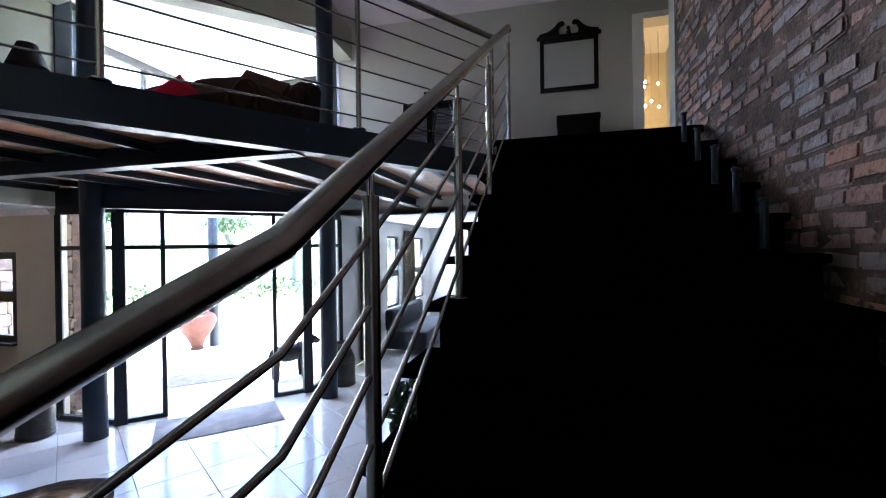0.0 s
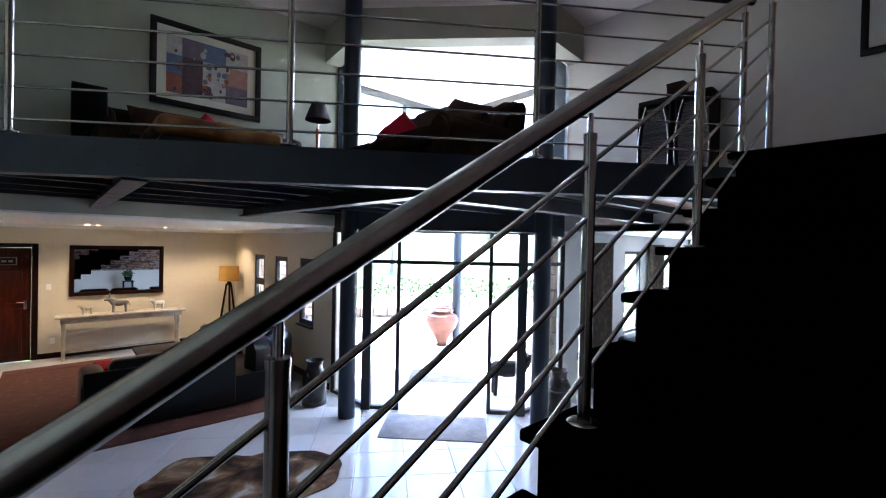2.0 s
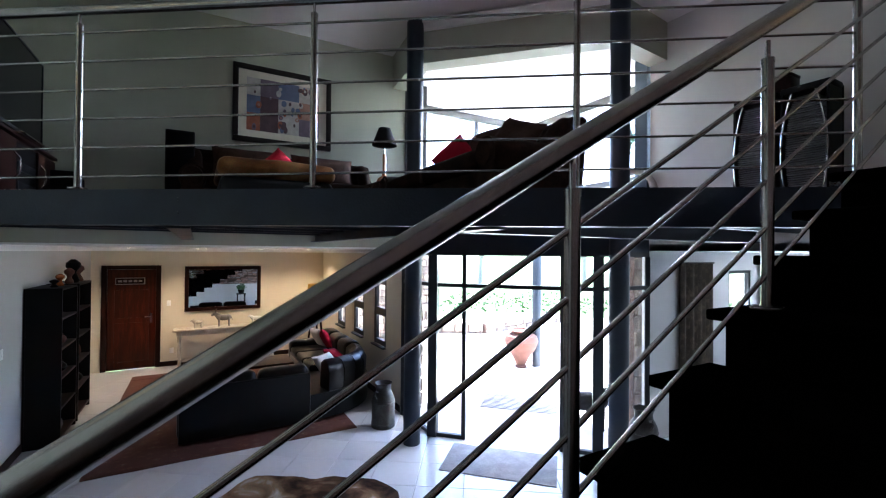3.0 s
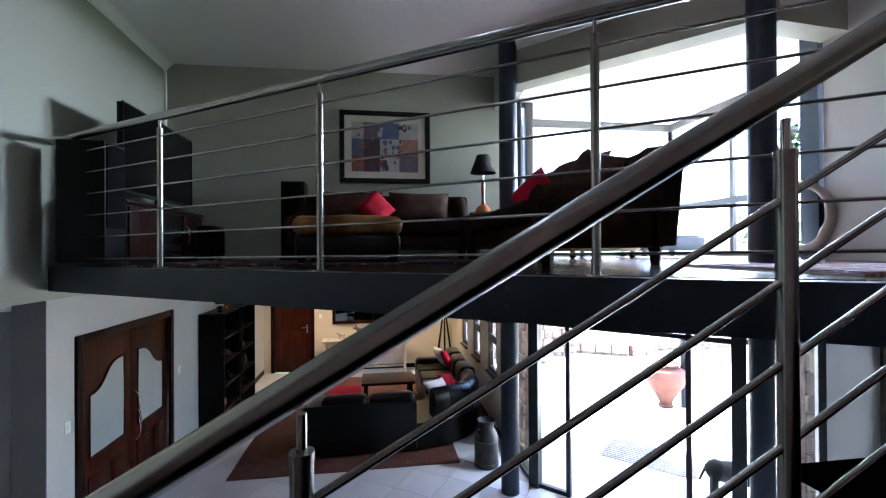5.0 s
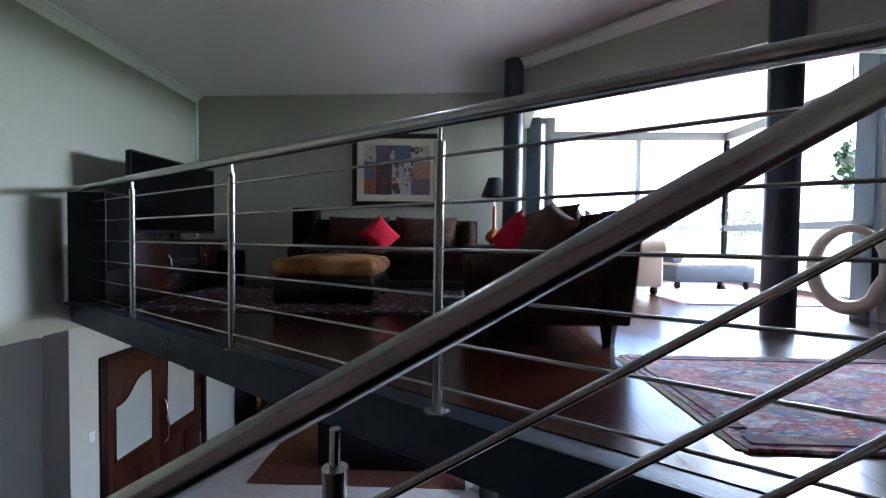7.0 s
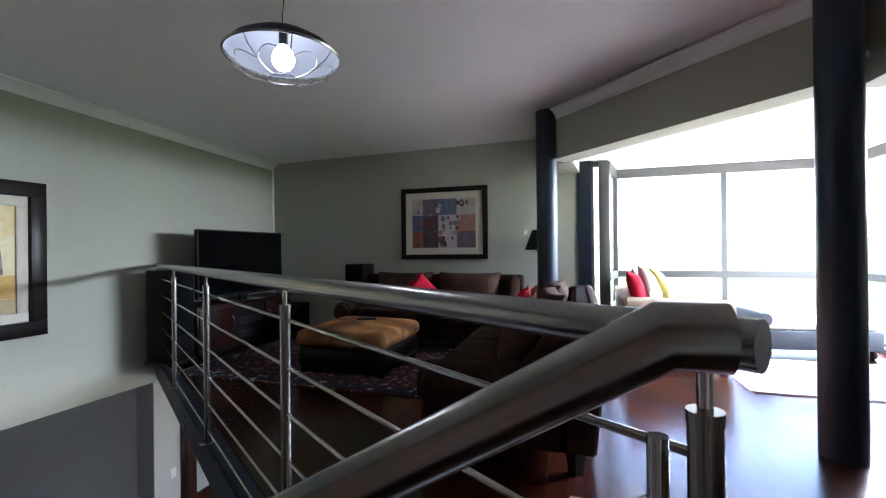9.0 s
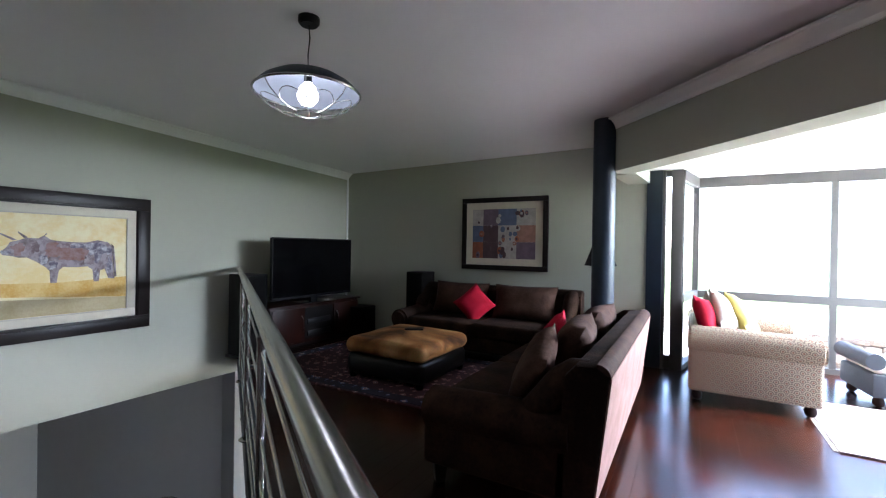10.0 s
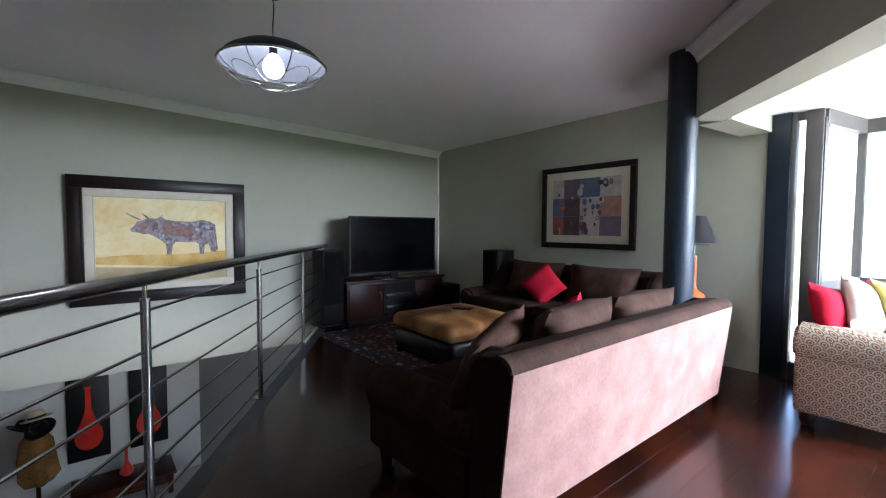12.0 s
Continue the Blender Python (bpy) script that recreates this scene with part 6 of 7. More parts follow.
lm = thing("wall_mirror", (1.43, 10.64, 1.61), "wide mirror in a dark wood frame above the console", "mirror")
part("frame", ring_frame(bmesh.new(), 0.755, 0.485, -0.035, 0.008, 0.075), DARKWOOD, lm)
part("mirror_glass", box((-0.69, -0.010, -0.42), (0.69, 0.004, 0.42)), MIRROR, lm)

ct = thing("console_table", (1.50, 10.33, 0), "long distressed white console table with turned legs", "table")
part("top", box((-1.02, -0.20, 0.77), (1.02, 0.20, 0.81), bevel=0.008), CHALK, ct, "worn cream tabletop")
part("apron", box((-0.95, -0.15, 0.68), (0.95, 0.15, 0.77)), CHALK, ct)
for sx in (-0.90, 0.90):
    for sy in (-0.12, 0.12):
        part("leg", lathe([(0.03, 0), (0.035, 0.02), (0.022, 0.06), (0.03, 0.12), (0.022, 0.16), (0.033, 0.38), (0.025, 0.52), (0.036, 0.56), (0.036, 0.68)], at=(sx, sy, 0), seg=16), CHALK, ct)
part("stretcher", box((-0.90, -0.015, 0.12), (0.90, 0.015, 0.16)), CHALK, ct)


def animal(name, m, s, mat, label, horns=False):
    """A small carved four-legged figure, one mesh, facing +x."""
    bm = bmesh.new()
    for (c, r) in (((0, 0, 0.62), (0.42, 0.20, 0.22)), ((0.30, 0, 0.66), (0.20, 0.18, 0.22)), ((-0.28, 0, 0.63), (0.20, 0.18, 0.20)), ((0.58, 0, 0.88), (0.17, 0.11, 0.12)), ((0.72, 0, 0.83), (0.10, 0.08, 0.08)), ((0.44, 0, 0.78), (0.15, 0.10, 0.18))):
        r0 = bmesh.ops.create_uvsphere(bm, u_segments=14, v_segments=8, radius=1)
        bmesh.ops.transform(bm, matrix=Matrix.Translation(c) @ Matrix.Diagonal((*r, 1)), verts=r0["verts"])
    for x in (-0.34, 0.32):
        for y in (-0.11, 0.11):
            tube((x, y, 0), (x * 0.95, y, 0.60), 0.05, bm, 10, 0.075)
    tube((-0.44, 0, 0.72), (-0.56, 0, 0.40), 0.03, bm, 8, 0.02)
    for y in (-1, 1):
        tube((0.52, y * 0.08, 0.96), (0.48, y * 0.17, 1.00), 0.035, bm, 8, 0.01)
        if horns:
            pipe([(0.55, y * 0.05, 0.98), (0.53, y * 0.18, 1.08), (0.50, y * 0.20, 1.25)], 0.03, bm, 8)
    bmesh.ops.scale(bm, vec=(s, s, s), verts=bm.verts)
    ob = part(name, bm, mat, None, "", 60)
    ob.matrix_world = pose(*m)
    return tagged(ob, label, "figurine")


animal("animal_figurine", (0.93, 10.30, 0.81, 0, 0, 200), 0.19, CHALK, "small white carved animal on the console")
animal("animal_figurine", (1.42, 10.33, 0.81, 0, 0, 180), 0.30, GREYPOT, "grey carved cow figure on the console", True)
animal("animal_figurine", (2.06, 10.30, 0.81, 0, 0, 190), 0.22, WHITECLOTH, "black and white carved figure on the console")
animal("animal_statue", (5.72, 4.16, -0.03, 0, 0, -35), 0.62, EBONY, "dark carved animal statue standing on the terrace")

fl2 = thing("floor_lamp", (3.34, 10.12, 0), "tripod floor lamp with an amber drum shade", "lamp")
for k in range(3):
    a = 2 * math.pi * k / 3 + 0.4
    part("leg", tube((0.24 * math.cos(a), 0.24 * math.sin(a), 0), (0.05 * math.cos(a), 0.05 * math.sin(a), 1.30), 0.026, seg=10, r2=0.020), DARKWOOD, fl2)
part("hub", tube((0, 0, 1.26), (0, 0, 1.36), 0.04), DARKWOOD, fl2)
bm = bmesh.new()
rws = [[bm.verts.new((r * math.cos(2 * math.pi * j / 28), r * math.sin(2 * math.pi * j / 28), z)) for j in range(28)] for r, z in ((0.21, 1.36), (0.19, 1.68), (0.186, 1.68), (0.206, 1.36))]
for k in range(4):
    for j in range(28):
        bm.faces.new((rws[k][j], rws[k][(j + 1) % 28], rws[(k + 1) % 4][(j + 1) % 28], rws[(k + 1) % 4][j]))
part("shade", bm, AMBERSHADE, fl2, "amber cloth drum shade")

# black leather corner suite: a straight piece with its back to the hall, a curved corner, a piece under the windows


so = thing("leather_sofa", (0, 0, 0), "black leather corner sofa curving under the windows", "sofa")


def swept(profile, path, mat, name, parent, label=""):
    """Sweeps an outline (across, up) along a plan path; across points to the left of travel."""
    bm = bmesh.new()
    ps = [Vector(p) for p in path]
    rings = []
    for i, p in enumerate(ps):
        d0 = (p - ps[i - 1]).normalized() if i else (ps[1] - p).normalized()
        d1 = (ps[i + 1] - p).normalized() if i < len(ps) - 1 else d0
        t = (d0 + d1).normalized()
        n = Vector((-t.y, t.x)) / max(0.6, t.dot(d0))
        rings.append([bm.verts.new((p.x + n.x * a, p.y + n.y * a, z)) for a, z in profile])
    k = len(profile)
    for u, v in zip(rings, rings[1:]):
        for j in range(k):
            bm.faces.new((u[j], u[(j + 1) % k], v[(j + 1) % k], v[j]))
    bm.faces.new(rings[0][::-1]), bm.faces.new(rings[-1])
    return part(name, bm, mat, parent, label, 50)


def arc(cx, cy, r, a0, a1, n=9):
    return [(cx + r * math.cos(radians(a0 + (a1 - a0) * i / n)), cy + r * math.sin(radians(a0 + (a1 - a0) * i / n))) for i in range(n + 1)]


outer = [(0.72, 6.02), (2.30, 6.02), *arc(2.40, 7.10, 1.06, -85, 0, 10), (3.46, 7.3), (3.46, 8.9)]
swept([(0.0, 0.06), (0.0, 0.42), (0.92, 0.42), (0.92, 0.06)], outer, LEATHER, "base", so)
for a, b in ((0, 0.5), (0.5, 1.0)):
    x0, x1 = 0.95 + 1.35 * a, 0.95 + 1.35 * b
    part("seat_cushion", box((x0 + 0.01, 6.34, 0.40), (x1 - 0.01, 6.96, 0.52), bevel=0.05, seg=4), LEATHER, so)
    bb = box((x0 - 0.0, 6.03, 0.30), (x1 - 0.01, 6.30, 0.84), bevel=0.10, seg=4)
    part("back_pad", bb, LEATHER, so, "padded black leather back")
part("outer_back", box((0.72, 6.0, 0.06), (2.30, 6.06, 0.74), bevel=0.02), LEATHER, so)
for k in range(6):
    a0 = -80 + 14.5 * k
    pts = arc(2.40, 7.10, 1.02, a0, a0 + 13.6, 3)
    swept([(0.0, 0.30), (-0.02, 0.70), (0.05, 0.82), (0.15, 0.85), (0.25, 0.78), (0.28, 0.45), (0.26, 0.30)], pts, LEATHER, "back_pad", so)
for k in range(3):
    y0 = 7.25 + 0.58 * k
    part("back_pad", box((3.16, y0, 0.40), (3.46, y0 + 0.55, 0.85), bevel=0.10, seg=4), LEATHER, so)
    part("seat_cushion", box((2.56, y0, 0.40), (3.18, y0 + 0.56, 0.52), bevel=0.05, seg=4), LEATHER, so)
part("armrest", box((0.70, 6.04, 0.06), (0.95, 6.96, 0.64), bevel=0.09, seg=4), LEATHER, so)
part("armrest", box((2.54, 8.88, 0.06), (3.46, 9.14, 0.64), bevel=0.09, seg=4), LEATHER, so)
for x, y, z, a, b, c, mt, lb, sd in ((3.05, 8.62, 0.72, 60, 0, 105, WHITECLOTH, "white cotton cushion on the leather sofa", 31), (3.10, 8.30, 0.74, 62, 12, 80, RED, "red cotton cushion on the leather sofa", 32),
                                     (2.95, 7.05, 0.66, 40, 10, 50, RED, "red cotton cushion lying on the leather sofa", 33), (2.72, 6.72, 0.64, 45, 0, 35, WHITECLOTH, "pale cushion lying on the leather sofa", 34)):
    cushion("scatter_cushion", pose(x, y, z, a, b, c), 0.42, 0.42, 0.15, mt, lb, sd, "cushions on the leather sofa")
chair = thing("red_stool", (1.18, 7.62, 0), "low stool draped with a red checked throw", "stool")
part("seat", box((-0.28, -0.28, 0.30), (0.28, 0.28, 0.46), bevel=0.04, seg=3), RED, chair)
for sx in (-0.22, 0.22):
    for sy in (-0.22, 0.22):
        part("leg", box((sx - 0.025, sy - 0.025, 0), (sx + 0.025, sy + 0.025, 0.31)), DARKWOOD, chair)
cf = thing("coffee_table", (1.95, 8.35, 0), "low dark wood coffee table on the red rug", "table")
part("top", box((-0.50, -0.35, 0.38), (0.50, 0.35, 0.43), bevel=0.01), DARKWOOD, cf)
for sx in (-0.42, 0.42):
    for sy in (-0.28, 0.28):
        part("leg", box((sx - 0.035, sy - 0.035, 0), (sx + 0.035, sy + 0.035, 0.38)), DARKWOOD, cf)
rug("wool_rug", (-0.15, 5.64), (2.85, 9.95), 0.001, PERSIANRED, "large rust-red oriental rug under the leather sofa", PERSIANRED, False)


def bookcase(m, w, d, h, label, seed):
    b = thing("bookcase", m, label, "bookcase", "black bookcases")
    part("back", box((-d / 2, -w / 2, 0), (-d / 2 + 0.02, w / 2, h)), EBONY, b)
    for y in (-w / 2, w / 2 - 0.03):
        part("side", box((-d / 2 + 0.02, y, 0), (d / 2, y + 0.03, h), bevel=0.004), EBONY, b)
    rnd = random.Random(seed)
    for k in range(6):
        z = 0.06 + k * (h - 0.09) / 5
        part("shelf", box((-d / 2 + 0.02, -w / 2 + 0.03, z), (d / 2 - 0.005, w / 2 - 0.03, z + 0.025)), DARKWOOD if k < 5 else EBONY, b)
    return b


for by, sd in ((7.22, 1), (8.12, 2)):
    bookcase((-0.73, by, 0), 0.80, 0.36, 1.95, "tall black bookcase with ornaments standing on it", sd)
    rnd = random.Random(sd)
    for k in range(4):
        z = 0.085 + k * (1.95 - 0.09) / 5
        sh = rnd.choice(((0.05, 0.16), (0.07, 0.12), (0.045, 0.2)))
        ov = part("ornament", lathe([(sh[0] * 0.6, 0), (sh[0], sh[1] * 0.35), (sh[0] * 0.8, sh[1] * 0.7), (sh[0] * 0.35, sh[1] * 0.9), (sh[0] * 0.45, sh[1])], seg=18), (TERRA, GREYPOT, GOURD, EBONY)[(k + sd) % 4], None)
        ov.location = (-0.66, by - 0.2 + 0.4 * rnd.random(), z)
        tagged(ov, "small clay ornament on a bookcase shelf", "ornament", "bookcase ornaments")
for by, h, r, mt, lb in ((7.05, 0.10, 0.05, EBONY, "dark carved ornament on top of the bookcase"), (7.32, 0.16, 0.05, GOURD, "brown turned ornament on top of the bookcase"), (7.80, 0.22, 0.06, TERRA, "clay vase on top of the bookcase"), (8.02, 0.34, 0.09, EBONY, "dark round-headed carving on top of the bookcase"), (8.30, 0.26, 0.08, TERRA, "squat clay jar on top of the bookcase")):
    o = part("ornament", lathe([(r * 0.7, 0), (r * 0.9, h * 0.1), (r * 0.4, h * 0.42), (r * 0.5, h * 0.5), (r, h * 0.68), (r * 0.95, h * 0.85), (r * 0.3, h)], seg=18), mt, None)
    o.location = (-0.68, by, 1.95)
    tagged(o, lb, "ornament", "bookcase ornaments")
for sx, sy in ((-0.2, 9.6), (0.9, 9.9), (1.05, 9.9), (2.1, 9.9), (3.1, 9.9)):
    dl = thing("downlight", (sx, sy, LZ), "small lit recessed ceiling downlight", "light", "sitting room downlights")
    part("bezel", lathe([(0.045, -0.006), (0.05, -0.004), (0.05, 0.0)], seg=20), CORNICE, dl)
    part("lens", lathe([(0.002, -0.010), (0.033, -0.009), (0.036, -0.0065)], seg=20), WARMBULB, dl)


def milk_can(m, label):
    c = thing("milk_can", m, label, "milk can", "milk cans by the entrance")
    part("body", lathe([(0.15, 0), (0.165, 0.01), (0.165, 0.03), (0.16, 0.04), (0.16, 0.36), (0.155, 0.40), (0.13, 0.46), (0.105, 0.50), (0.10, 0.55), (0.115, 0.60), (0.125, 0.61), (0.118, 0.61), (0.095, 0.56)], seg=32), PEWTER, c)
    for z in (0.05, 0.34):
        part("band", lathe([(0.160, z), (0.166, z + 0.005), (0.166, z + 0.015), (0.160, z + 0.02)], seg=32), PEWTER, c)
    for s in (-1, 1):
        part("handle", pipe([(s * 0.115, 0, 0.50), (s * 0.165, 0, 0.52), (s * 0.18, 0, 0.47), (s * 0.15, 0, 0.42)], 0.010, seg=8), PEWTER, c)


milk_can((3.19, 5.52, 0, 0, 0, 30), "old galvanised milk can beside the entrance glazing")
milk_can((5.52, 3.12, 0, 0, 0, 70), "old galvanised milk can beside the entrance column")


def urn(m, s, mat, label):
    u = thing("clay_urn", m, label, "urn", "terrace urns")
    body = [(0.13, 0), (0.15, 0.03), (0.12, 0.07), (0.20, 0.24), (0.36, 0.48), (0.43, 0.66), (0.38, 0.80), (0.25, 0.86), (0.23, 0.88), (0.28, 0.91), (0.27, 0.93), (0.22, 0.90), (0.20, 0.78)]
    part("body", lathe([(a * s, z * s) for a, z in body], seg=36), mat, u)
    part("rim", lathe([(a * s, z * s) for a, z in ((0.275, 0.905), (0.30, 0.915), (0.30, 0.935), (0.25, 0.94), (0.24, 0.90))], seg=36), mat, u)


# no roof over this urn: its shade is in the clay colour
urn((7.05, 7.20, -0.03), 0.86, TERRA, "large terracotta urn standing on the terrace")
urn((4.80, 8.00, -0.03), 0.86, GREYPOT, "large grey clay urn standing on the terrace")
dm = thing("door_mat", (3.98, 3.87, 0.001, 0, 0, -45), "thin grey patterned mat inside the entrance", "mat")
part("mat_body", box((-0.64, -0.36, 0), (0.64, 0.36, 0.008), bevel=0.003), MATGREY, dm)
om = thing("door_mat", (5.55, 5.42, -0.03, 0, 0, -45), "ribbed grey mat outside the entrance", "mat")
for k in range(12):
    part("rib", box((-0.60, -0.36 + 0.06 * k, 0), (0.60, -0.325 + 0.06 * k, 0.014), bevel=0.004), MATGREY, om)
# cowhide on the tiles
bm = bmesh.new()
N = 44
edge = []
for i in range(N):
    t = 2 * math.pi * i / N
    r = 0.62 + 0.16 * math.cos(2 * t) + 0.12 * noise.noise((math.cos(t) * 2.2, math.sin(t) * 2.2, 3)) + 0.10 * (abs(math.sin(2 * t)) ** 4)
    edge.append((1.15 * r * math.cos(t), 0.95 * r * math.sin(t)))
top = [bm.verts.new((x, y, 0.006 + 0.006 * abs(noise.noise((x * 3, y * 3, 0))))) for x, y in edge]
bot = [bm.verts.new((x, y, 0.0)) for x, y in edge]
mid1 = [bm.verts.new((x * 0.55, y * 0.55, 0.007 + 0.004 * noise.noise((x * 3, y * 3, 5)))) for x, y in edge]
for i in range(N):
    j = (i + 1) % N
    bm.faces.new((bot[i], bot[j], top[j], top[i]))
    bm.faces.new((top[i], top[j], mid1[j], mid1[i]))
bm.faces.new(mid1)
bm.faces.new(bot[::-1])
ck = part("cowhide_rug", bm, COWRUG, None, "", 60)
ck.matrix_world = pose(1.82, 4.14, 0.001, 0, 0, -30)
tagged(ck, "brown and white cowhide lying on the white tiles", "rug")

# plant and table beside the stairs
pt = thing("plant_stand", (2.55, 1.08, 0), "dark wooden plant stand beside the staircase", "table")
part("top", box((-0.18, -0.18, 0.60), (0.18, 0.18, 0.63), bevel=0.006), EBONY, pt)
for sx in (-0.14, 0.14):
    for sy in (-0.14, 0.14):
        part("leg", box((sx - 0.018, sy - 0.018, 0), (sx + 0.018, sy + 0.018, 0.60)), EBONY, pt)
pp = thing("pot_plant", (2.55, 1.08, 0.63), "bushy green pot plant on a dark stand", "plant")
part("pot", lathe([(0.07, 0), (0.10, 0.02), (0.13, 0.14), (0.13, 0.16), (0.11, 0.16)], seg=20), EBONY, pp)
part("foliage", leaf_clump(220, (0.17, 0.17, 0.15), 0.075, 8, at=(0, 0, 0.27)), LEAF, pp, "", 0)

# ---- dining room glimpsed through the stairs ----
def curtain(m, w, h, label, seed):
    bm = bmesh.new()
    n = 40
    fr, bk = [], []
    for i in range(n + 1):
        x = -w / 2 + w * i / n
        for z, k in ((0, 1.0), (h * 0.5, 0.9), (h, 0.7)):
            y = 0.035 * k * math.sin(i * 1.25 + 0.4 * math.sin(i * 0.7 + seed))
            fr.append(bm.verts.new((x, y - 0.004, z)))
            bk.append(bm.verts.new((x, y + 0.004, z)))
    for i in range(n):
        for j in range(2):
            a, b = i * 3 + j, (i + 1) * 3 + j
            bm.faces.new((fr[a], fr[b], fr[b + 1], fr[a + 1]))
            bm.faces.new((bk[a], bk[a + 1], bk[b + 1], bk[b]))
    c = thing("curtain", m, label, "curtain", "dining room curtains")
    part("cloth", bm, CURTAIN, c, "", 80)
    part("rod", tube((-w / 2 - 0.05, 0, h), (w / 2 + 0.05, 0, h), 0.012), EBONY, c)


for x, w in ((6.95, 0.75), (9.05, 0.6)):
    curtain((x, 3.33, 0.06), w, 2.26, "brown patterned curtain hanging beside the window", int(x))
cb = thing("low_sofa", (8.3, 2.85, 0), "pale grey low sofa below the dining room windows", "sofa")
part("base", box((-0.9, -0.40, 0.06), (0.9, 0.40, 0.42), bevel=0.05, seg=3), GREYCLOTH, cb)
part("backrest", box((-0.9, 0.22, 0.40), (0.9, 0.42, 0.80), bevel=0.06, seg=3), GREYCLOTH, cb)

# ---- low west room seen under the gallery ----
for yy, sd in ((1.22, 1), (1.96, 2)):
    cv = thing("vase_canvas", (-3.44, yy, 1.22, 0, 0, 90), "black canvas painted with a tall red bottle vase", "picture", "red vase canvases")
    part("canvas", box((-0.25, -0.035, -0.62), (0.25, 0.0, 0.62), bevel=0.004), BLACK, cv)
    pts = [(-0.04, -0.47), (-0.10, -0.44), (-0.15, -0.37), (-0.168, -0.28), (-0.15, -0.18), (-0.10, -0.08), (-0.06, 0.03), (-0.035, 0.14), (-0.03, 0.42), (-0.045, 0.47), (0.045, 0.47), (0.03, 0.42), (0.035, 0.14), (0.06, 0.03), (0.10, -0.08), (0.15, -0.18), (0.168, -0.28), (0.15, -0.37), (0.10, -0.44), (0.04, -0.47)]
    bm = flat_shape(pts[::-1], 0.037)
    part("painted_vase", bm, OXRED, cv, "bright red painted bottle vase")
sb = thing("sideboard", (-3.10, 1.62, 0), "red-brown wooden sideboard below two canvases", "sideboard")
part("top", box((-0.30, -0.62, 0.30), (0.32, 0.62, 0.34), bevel=0.008), DOORWOOD, sb)
part("apron", box((-0.27, -0.58, 0.18), (0.28, 0.58, 0.30)), DOORWOOD, sb)
for sx in (-0.24, 0.24):
    for sy in (-0.54, 0.54):
        part("leg", box((sx - 0.035, sy - 0.035, 0), (sx + 0.035, sy + 0.035, 0.18)), DOORWOOD, sb)
rv = thing("red_vase", (-3.12, 1.64, 0.34), "small glossy red bottle vase on the sideboard", "vase")
part("body", lathe([(0.05, 0), (0.085, 0.04), (0.09, 0.08), (0.05, 0.15), (0.022, 0.22), (0.02, 0.38), (0.028, 0.40), (0.018, 0.40)], seg=24), OXRED, rv)
hs = thing("hat_stand", (-3.05, 0.68, 0), "wooden hat stand hung with dark hats and coats", "hat stand")
part("pole", tube((0, 0, 0), (0, 0, 1.50), 0.025), DOORWOOD, hs)
for k in range(4):
    a = 2 * math.pi * k / 4
    part("foot", pipe([(0, 0, 0.12), (0.15 * math.cos(a), 0.15 * math.sin(a), 0.10), (0.28 * math.cos(a), 0.28 * math.sin(a), 0.0)], 0.018, seg=8), DOORWOOD, hs)
    part("peg", pipe([(0, 0, 1.28), (0.10 * math.cos(a), 0.10 * math.sin(a), 1.32), (0.14 * math.cos(a), 0.14 * math.sin(a), 1.40)], 0.012, seg=8), DOORWOOD, hs)


def hat(m, mat, label):
    h = thing("hat", m, label, "hat", "hats on the stand")
    part("crown", lathe([(0.09, 0), (0.092, 0.05), (0.085, 0.09), (0.06, 0.11), (0.004, 0.105)], seg=24), mat, h)
    part("brim", lathe([(0.09, 0.002), (0.15, -0.012), (0.17, 0.0), (0.168, 0.006), (0.15, -0.004), (0.09, 0.012)], seg=24), mat, h)
    part("ribbon", lathe([(0.093, 0.006), (0.096, 0.008), (0.096, 0.032), (0.092, 0.034)], seg=24), BLACK, h)


hat((-3.05, 0.69, 1.49, 8, -10, 0), STRAW, "cream straw hat with a black ribbon")
hat((-2.92, 0.73, 1.38, 20, 25, 0), BLACK, "black felt hat hanging on the stand")
hat((-3.12, 0.54, 1.36, -25, -10, 0), EBONY, "dark brown felt hat hanging on the stand")
ct2 = thing("coat", (-3.03, 0.68, 0.62), "brown and tan tweed coats bundled on the hat stand", "coat")
bm = lathe([(0.14, 0), (0.20, 0.10), (0.19, 0.35), (0.15, 0.60), (0.07, 0.72)], seg=28)
for v in bm.verts:
    a = math.atan2(v.co.y, v.co.x)
    k = 1 + 0.16 * math.sin(a * 5 + v.co.z * 3) + 0.12 * noise.noise(v.co * 5)
    v.co.x, v.co.y = v.co.x * k, v.co.y * k
part("cloth", bm, TWEED, ct2, "", 80)

# ---- garden ----


def tree(m, h, seed, label):
    t = thing("tree", m, label, "tree", "garden trees")
    rnd = random.Random(seed)
    bm = tube((0, 0, 0), (0.1, 0, h * 0.45), 0.18, seg=10, r2=0.11)
    tips = []
    for k in range(7):
        a = rnd.uniform(0, 6.28)
        z0 = h * rnd.uniform(0.3, 0.45)
        tip = (rnd.uniform(0.5, 1.3) * math.cos(a), rnd.uniform(0.5, 1.3) * math.sin(a), h * rnd.uniform(0.6, 0.9))
        tube((0.08, 0, z0), tip, 0.08, bm, 7, 0.02)
        tips.append(tip)
    part("trunk", bm, BARK, t)
    bm = bmesh.new()
    for k, tip in enumerate(tips):
        leaf_clump(150, (h * 0.20, h * 0.20, h * 0.14), 0.22, seed * 20 + k, bm, tip)
    part("crown", bm, HEDGE, t, "", 0)


